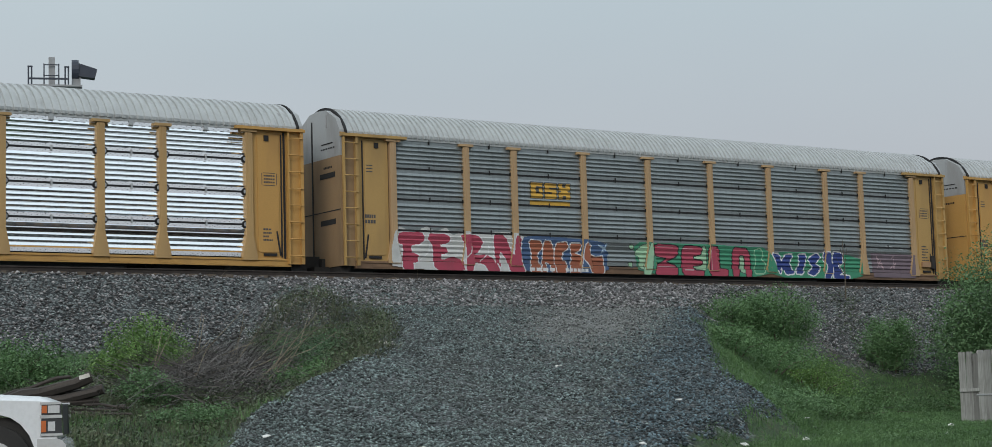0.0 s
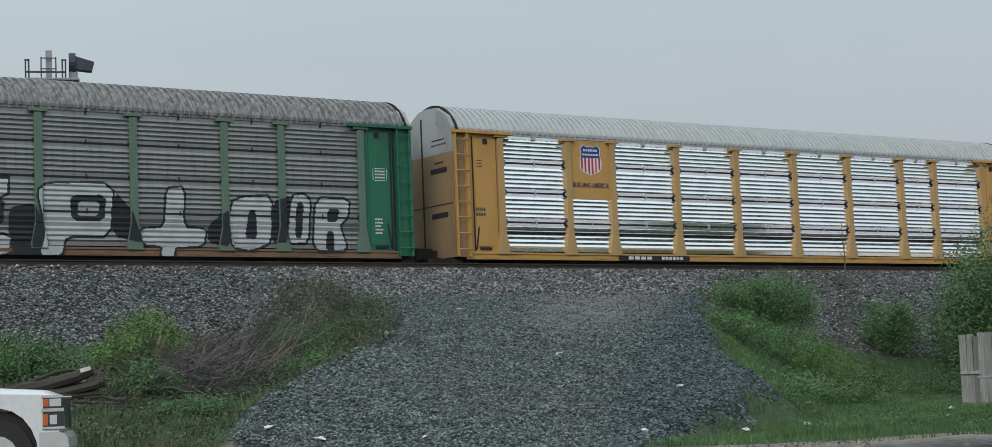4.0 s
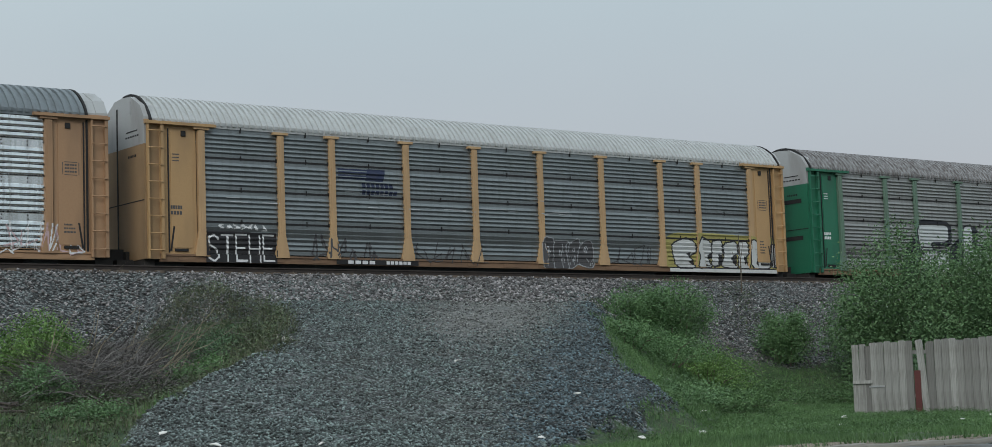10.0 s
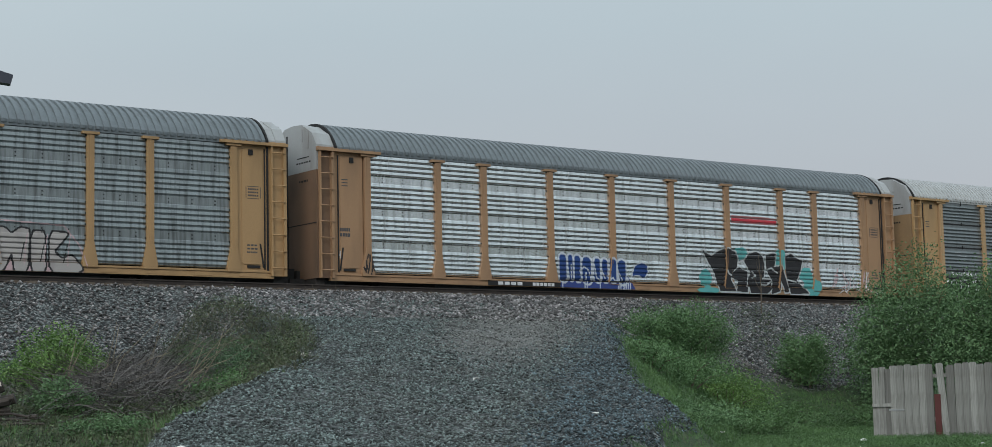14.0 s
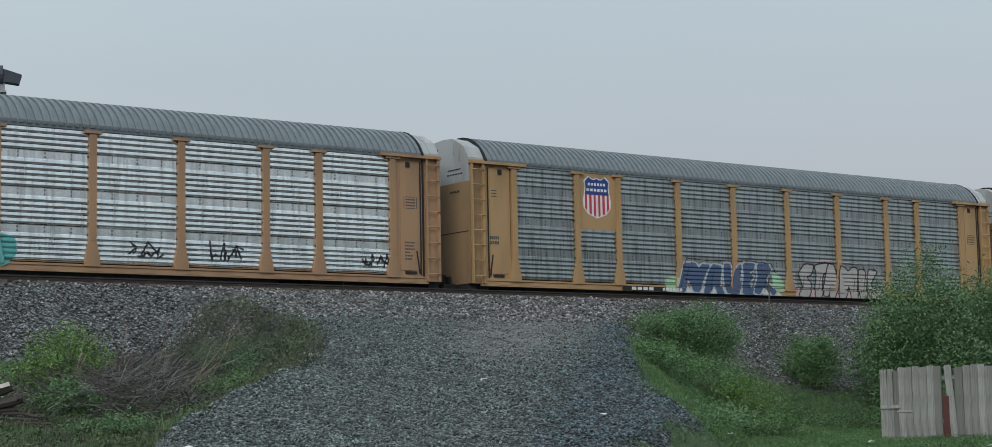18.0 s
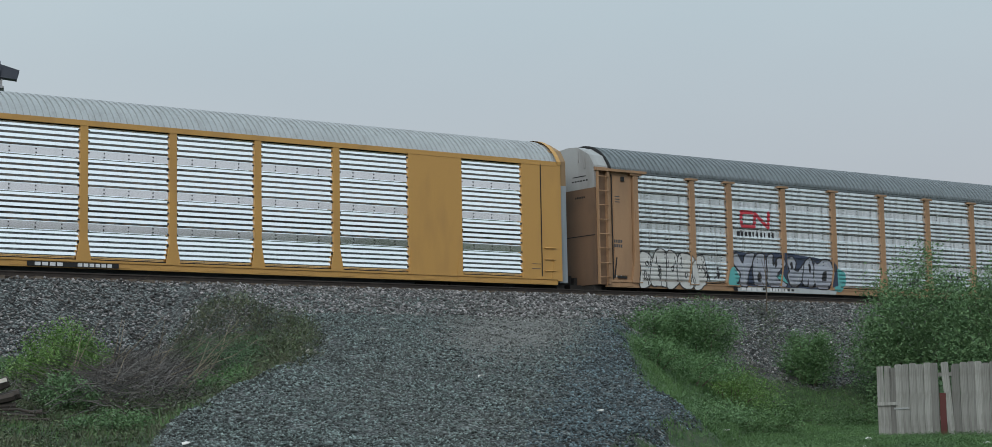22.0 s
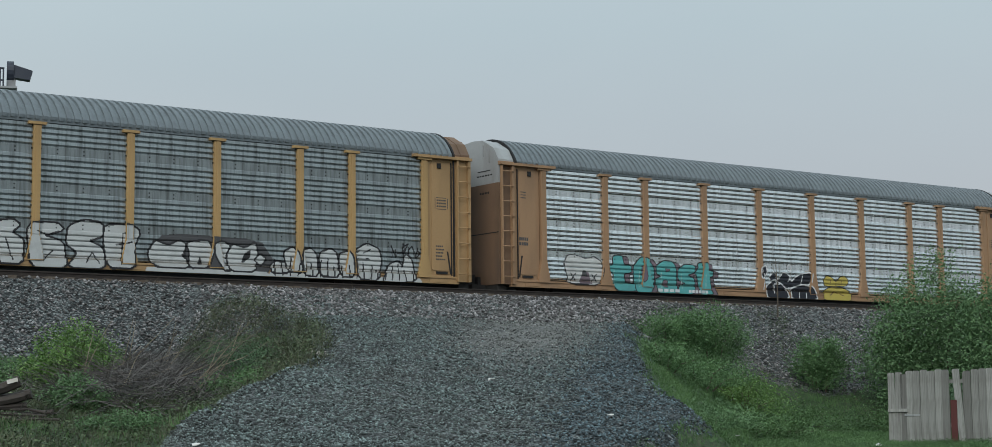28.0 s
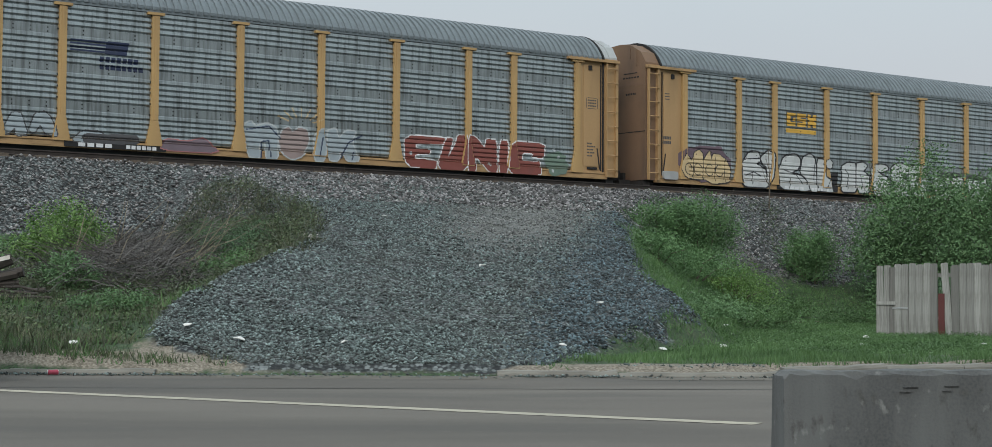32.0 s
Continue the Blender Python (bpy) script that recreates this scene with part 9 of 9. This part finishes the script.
def build_signal():
    """Railway signal mast behind the train: pole, small railed platform, hooded signal head."""
    p = N * 53.5 + U * 18.8
    root = group_at("railway_signal", Matrix.Translation((p.x, p.y, 0)) @ pose(0, 0, CREST_Z, 0, 0, TRACK_TURN - 20), "steel railway signal mast with hooded dark signal head", "signal")
    g = 11.55 - CREST_Z
    gm = worn("signal_grey_paint", (0.3, 0.31, 0.32), (0.18, 0.17, 0.16), 0.6)
    dm = worn("signal_dark_paint", (0.025, 0.032, 0.05), (0.05, 0.055, 0.07), 0.5)
    put("mast", Shape().box(-0.1, 0.1, -0.1, 0.1, -0.1, g + 0.88).mesh("mast", [gm]), root)
    put("platform", Shape().box(-0.75, 0.95, -0.4, 0.4, g - 0.12, g - 0.06).mesh("platform", [gm]), root)
    for x in (-0.72, 0.42):
        for dx in (0, 0.1):
            put("railing_post", Shape().box(x + dx - 0.025, x + dx + 0.025, -0.38, -0.33, g - 0.06, g + 0.5).mesh("railing_post", [dm]), root)
        put("railing_cap", Shape().box(x - 0.03, x + 0.13, -0.39, -0.32, g + 0.5, g + 0.54).mesh("railing_cap", [dm]), root)
    put("handrail", Shape().box(-0.7, 0.5, -0.37, -0.34, g + 0.1, g + 0.16).mesh("handrail", [dm]), root)
    for x in (-0.24, 0.22):
        put("ladder_stile", Shape().box(x - 0.02, x + 0.02, -0.2, -0.16, -0.1, g + 0.65).mesh("ladder_stile", [dm]), root)
    for z in (0.25, 0.6):
        put("ladder_rung", Shape().box(-0.24, 0.22, -0.2, -0.17, g + z, g + z + 0.03).mesh("ladder_rung", [dm]), root)
    head = put("signal_head", Shape().box(0.62, 0.9, -0.12, 0.12, g - 0.06, g + 0.32).mesh("signal_bracket", [gm]), root)
    o = [(0.26 * math.cos(a * math.pi / 8), 0.34 * math.sin(a * math.pi / 8)) for a in range(16)]
    disc = Shape().prism([(p_, q + g + 0.48) for p_, q in o], 0.62, 0.84, "x")
    put("signal_disc", disc.mesh("signal_disc", [dm]), head)
    hood = Shape().prism([(0.84, g + 0.26), (1.34, g + 0.2), (1.42, g + 0.5), (0.84, g + 0.68)], -0.2, 0.2, "y")
    put("hood", hood.mesh("hood", [dm]), head)


build_signal()


# ---- parked pickup truck ----
def build_truck():
    white = worn("white_truck_paint", (0.7, 0.72, 0.74), (0.56, 0.57, 0.58), 0.25, 0, 2, 0.2, (1, 1, 1), 20, 0)
    chrome = worn("bright_trim", (0.8, 0.81, 0.82), (0.55, 0.55, 0.55), 0.2, 0.45, 4, 0.3, (1, 1, 1), 30, 0)
    glass, gn, gl, gb = principled("dark_glass", 0.05)
    gb.inputs["Base Color"].default_value = (0.02, 0.022, 0.025, 1)
    lens, ln, ll, lb = principled("clear_lamp", 0.1)
    lb.inputs["Base Color"].default_value = (0.06, 0.063, 0.067, 1)
    bowl = worn("lamp_bowl", (0.6, 0.61, 0.62), (0.4, 0.4, 0.4), 0.2, 0.1, 6, 0.2, (1, 1, 1), 30, 0)
    amber, an, al, ab = principled("amber_reflector", 0.2)
    ab.inputs["Base Color"].default_value = (0.5, 0.14, 0.05, 1)
    tyre = worn("tyre_rubber", (0.02, 0.02, 0.02), (0.05, 0.045, 0.04), 0.85)
    root = group_at("pickup_truck", Matrix.Translation((-5.23, 20.95, 0)) @ pose(0, 0, 0, 0, 0, 11) @ Matrix.Diagonal((1, 1, 1.08, 1)), "white pickup truck parked by the kerb", "truck")
    wl, wr = -0.98, 0.98
    arch = [(-0.69 + 0.46 * math.cos(radians(a)), 0.42 + 0.52 * math.sin(radians(a))) for a in range(170, -1, -17)]
    arch2 = [(-5.1 + 0.52 * math.cos(radians(a)), 0.42 + 0.52 * math.sin(radians(a))) for a in range(170, -1, -17)]
    low = [(-5.85, 0.5)] + arch2 + [(-4.5, 0.4)] + arch[:1] + arch[1:] + [(-0.2, 0.5), (-0.04, 0.5)]
    top = [(0.0, 0.62), (0.02, 0.9), (0.0, 1.0), (-0.08, 1.06), (-0.9, 1.1), (-2.1, 1.13), (-5.85, 1.2)]
    s = Shape().prism(low + top, wl, wr, "y")
    put("body", s.mesh("body", [white]), root)
    # the bonnet swells above the wings in rounded steps
    crown = [(-0.02, 1.0), (-0.06, 1.07), (-0.2, 1.12), (-0.9, 1.17), (-1.5, 1.2), (-2.1, 1.22)]
    hood, rings = Shape(), ((0.975, 0.0), (0.93, 0.55), (0.84, 0.85), (0.7, 1.0), (-0.7, 1.0), (-0.84, 0.85), (-0.93, 0.55), (-0.975, 0.0))
    for x, z in crown:
        base = 1.0 + 0.04 * (-x)
        for y, k in rings:
            hood.v.append((x, y, base + (z - base) * k))
    q = len(rings)
    for i in range(len(crown) - 1):
        for j in range(q - 1):
            hood.f.append((i * q + j, i * q + j + 1, (i + 1) * q + j + 1, (i + 1) * q + j))
    hood.f.append(tuple(range(q)))
    hood.mat = [0] * len(hood.f)
    put("bonnet", hood.mesh("bonnet", [white], True), root)
    put("cab", Shape().prism([(-1.95, 1.26), (-2.6, 1.78), (-2.9, 1.86), (-4.1, 1.86), (-4.35, 1.75), (-4.5, 1.27)], -0.86, 0.86, "y").mesh("cab", [white]), root)
    put("side_window", Shape().prism([(-2.25, 1.3), (-2.72, 1.72), (-4.05, 1.74), (-4.25, 1.32)], -0.875, -0.86, "y").mesh("side_window", [glass]), root)
    put("bumper", Shape().prism([(-0.22, 0.36), (0.04, 0.36), (0.09, 0.42), (0.11, 0.5), (0.1, 0.6), (0.06, 0.65), (0.0, 0.67), (-0.22, 0.67)], -1.0, 1.0, "y").mesh("bumper", [chrome]), root, None, "chrome front bumper")
    put("grille", Shape().box(0.0, 0.04, -0.66, 0.66, 0.7, 1.02).mesh("grille", [tyre]), root, None, "black grille between the headlights")
    for sgn in (-1, 1):
        y0, y1 = sorted((sgn * 0.62, sgn * 1.0))
        lamp = put("headlight", Shape().prism([(-0.18, 0.7), (0.06, 0.7), (0.04, 1.04), (-0.17, 1.04)], y0, y1, "y").mesh("headlight", [lens]), root)
        ye = sgn * 1.004
        ya, yb = sorted((sgn * 0.99, sgn * 1.006))
        put("amber_lens", Shape().box(-0.175, -0.12, ya, yb, 0.74, 0.86).mesh("amber_lens", [amber]), lamp)
        put("amber_lens", Shape().box(-0.17, -0.11, ya, yb, 0.94, 1.02).mesh("amber_lens", [amber]), lamp)
        put("lamp_reflector", Shape().box(-0.1, 0.03, ya, yb, 0.94, 1.02).mesh("lamp_reflector", [bowl]), lamp)
        put("lamp_reflector", Shape().box(-0.1, -0.02, ya, yb, 0.75, 0.85).mesh("lamp_reflector", [bowl]), lamp)
        put("lamp_divider", Shape().box(-0.19, 0.06, ya, yb, 0.885, 0.92).mesh("lamp_divider", [chrome]), lamp)
        put("lamp_divider", Shape().box(-0.19, 0.065, ya, yb, 0.7, 0.725).mesh("lamp_divider", [chrome]), lamp)
        put("lamp_divider", Shape().box(-0.19, 0.05, ya, yb, 1.03, 1.055).mesh("lamp_divider", [chrome]), lamp)
        for x in (-0.69, -5.1):
            o = [(x + 0.41 * math.cos(a * math.pi / 12), 0.41 + 0.41 * math.sin(a * math.pi / 12)) for a in range(24)]
            ya, yb = sorted((sgn * 0.74, sgn * 0.97))
            w = put("wheel", Shape().prism(o, ya, yb, "y").mesh("tyre", [tyre]), root, None, "black tyre on a steel rim")
            o2 = [(x + 0.24 * math.cos(a * math.pi / 8), 0.41 + 0.24 * math.sin(a * math.pi / 8)) for a in range(16)]
            ya, yb = sorted((sgn * 0.965, sgn * 0.985))
            put("rim", Shape().prism(o2, ya, yb, "y").mesh("rim", [chrome]), w)
    for a, b in ((-1.16, -0.22), (-5.6, -4.6)):
        put("wheel_housing", Shape().box(a, b, -0.9, 0.9, 0.35, 0.9).mesh("wheel_housing", [tyre]), root)


build_truck()


def build_litter():
    r = random.Random(9)
    pm = worn("paper_scrap", (0.68, 0.68, 0.66), (0.45, 0.44, 0.42), 0.9)
    spots = [(-3.2, 24.2), (-2.4, 23.5), (-1.0, 23.6), (3.1, 29.5), (5.5, 34.5), (6.3, 33.4), (8.4, 32.5), (9.8, 37.6), (10.9, 33.0), (-0.8, 40.1), (3.9, 27.4), (2.1, 25.1), (7.2, 40.5), (12.3, 35.4), (-4.6, 23.4), (1.2, 33.0), (-3.4, 33.2), (-3.0, 34.4), (11.0, 30.5), (5.2, 29.3)]
    for x, y in spots:
        z = ground_at(x, y)[0]
        s = Shape()
        k = r.uniform(0.06, 0.13)
        pts = [(r.uniform(0.6, 1) * k * math.cos(a), r.uniform(0.5, 0.8) * k * math.sin(a), r.uniform(0, 0.5) * k) for a in (0.2, 1.3, 2.4, 3.6, 4.6, 5.6)]
        s.add(pts + [(0, 0, k * 0.5)] + [(p[0], p[1], p[2] - 0.012) for p in pts], [(i, (i + 1) % 6, 6) for i in range(6)] + [(i, i + 7, (i + 1) % 6 + 7, (i + 1) % 6) for i in range(6)] + [(12, 11, 10, 9, 8, 7)])
        ob = new("paper_scrap", s.mesh("paper_scrap", [pm]))
        ob.matrix_world = pose(x, y, z + 0.04, 0, 0, r.uniform(0, 360))
        tagged(ob, "crumpled white scrap of litter on the ground", "litter", "scattered litter")
    # red can by the kerb
    can = group_at("drink_can", pose(-4.55, 21.9, 0.045, 0, 0, 15), "crushed red drink can lying by the kerb", "can")
    body = Shape()
    for x, k in ((-0.066, 0.028), (-0.058, 0.036), (-0.02, 0.031), (0.01, 0.036), (0.05, 0.037), (0.064, 0.03)):
        for i in range(12):
            a = i * math.pi / 6
            body.v.append((x, k * math.cos(a), k * math.sin(a) * 0.9))
    body.f = [(j * 12 + i, j * 12 + (i + 1) % 12, (j + 1) * 12 + (i + 1) % 12, (j + 1) * 12 + i) for j in range(5) for i in range(12)]
    body.mat = [0] * len(body.f)
    put("can_body", body.mesh("can_body", [SPRAY["red"]]), can)
    o = [(0.03 * math.cos(i * math.pi / 6), 0.03 * math.sin(i * math.pi / 6)) for i in range(12)]
    put("can_lid", Shape().prism(o, -0.072, -0.062, "x").mesh("can_lid", [STEEL_M]), can, None, "bare metal lid")
    put("can_base", Shape().prism(o, 0.06, 0.066, "x").mesh("can_base", [STEEL_M]), can)


build_litter()


def build_reflected_backdrop():
    """Unseen dark green backdrop behind the camera, added to darken the panels' reflections."""
    r = random.Random(3)
    s = Shape()
    # along the street, then bending round beside the road
    line = [(-140 + 4 * i, -45, 0, -1) for i in range(51)]
    line += [(60 + 50 * math.cos(radians(a)), 5 + 50 * math.sin(radians(a)), math.cos(radians(a)), math.sin(radians(a))) for a in range(-85, 46, 5)]
    pts = []
    for i, (x, y, ox, oy) in enumerate(line):
        h = 16.5 + 1.8 * noise.noise((i * 0.3, 0, 1)) + 1.3 * noise.noise((i * 1.4, 0, 2))
        k = 2 * noise.noise((i * 0.4, 5, 0))
        for out, z in ((k, -0.1), (k + 1, h * 0.6), (k + 3, h), (k + 6, -0.1)):
            pts.append((x + ox * out, y + oy * out, z))
    xs = line
    f = []
    for i in range(len(xs) - 1):
        for j in range(3):
            k = i * 4 + j
            f.append((k, k + 4, k + 5, k + 1))
    s.add(pts, f)
    m = worn("dark_green_backdrop", (0.05, 0.075, 0.035), (0.02, 0.03, 0.018), 0.95, 0, 0.6, 0.6, (1, 1, 1), 4, 0.6)
    tagged(part("reflected_backdrop", s, m), "unseen dark green backdrop, added as a tree line for the panels to reflect", "trees", kind="structure")


build_reflected_backdrop()

CAR_SHIFT = (0, 0, 0, -0.27, -0.42, -0.28, -0.09, 0, 0, 0.17, 0.27, 0.22)
CAR_PITCH = 28.87


def car_pose(i, moved):
    along = 39.83 - CAR_PITCH * (i - 1) + CAR_SHIFT[i] + moved
    return Matrix.Translation(N * TRACK_N + U * along + Vector((0, 0, RAIL_Z))) @ pose(0, 0, 0, 0, 0, TRACK_TURN)



def motions():
    for i, car in enumerate(CARS):
        walk(car, [(t, car_pose(i, d)) for t, d in TRAIN_ROWS])


motions()
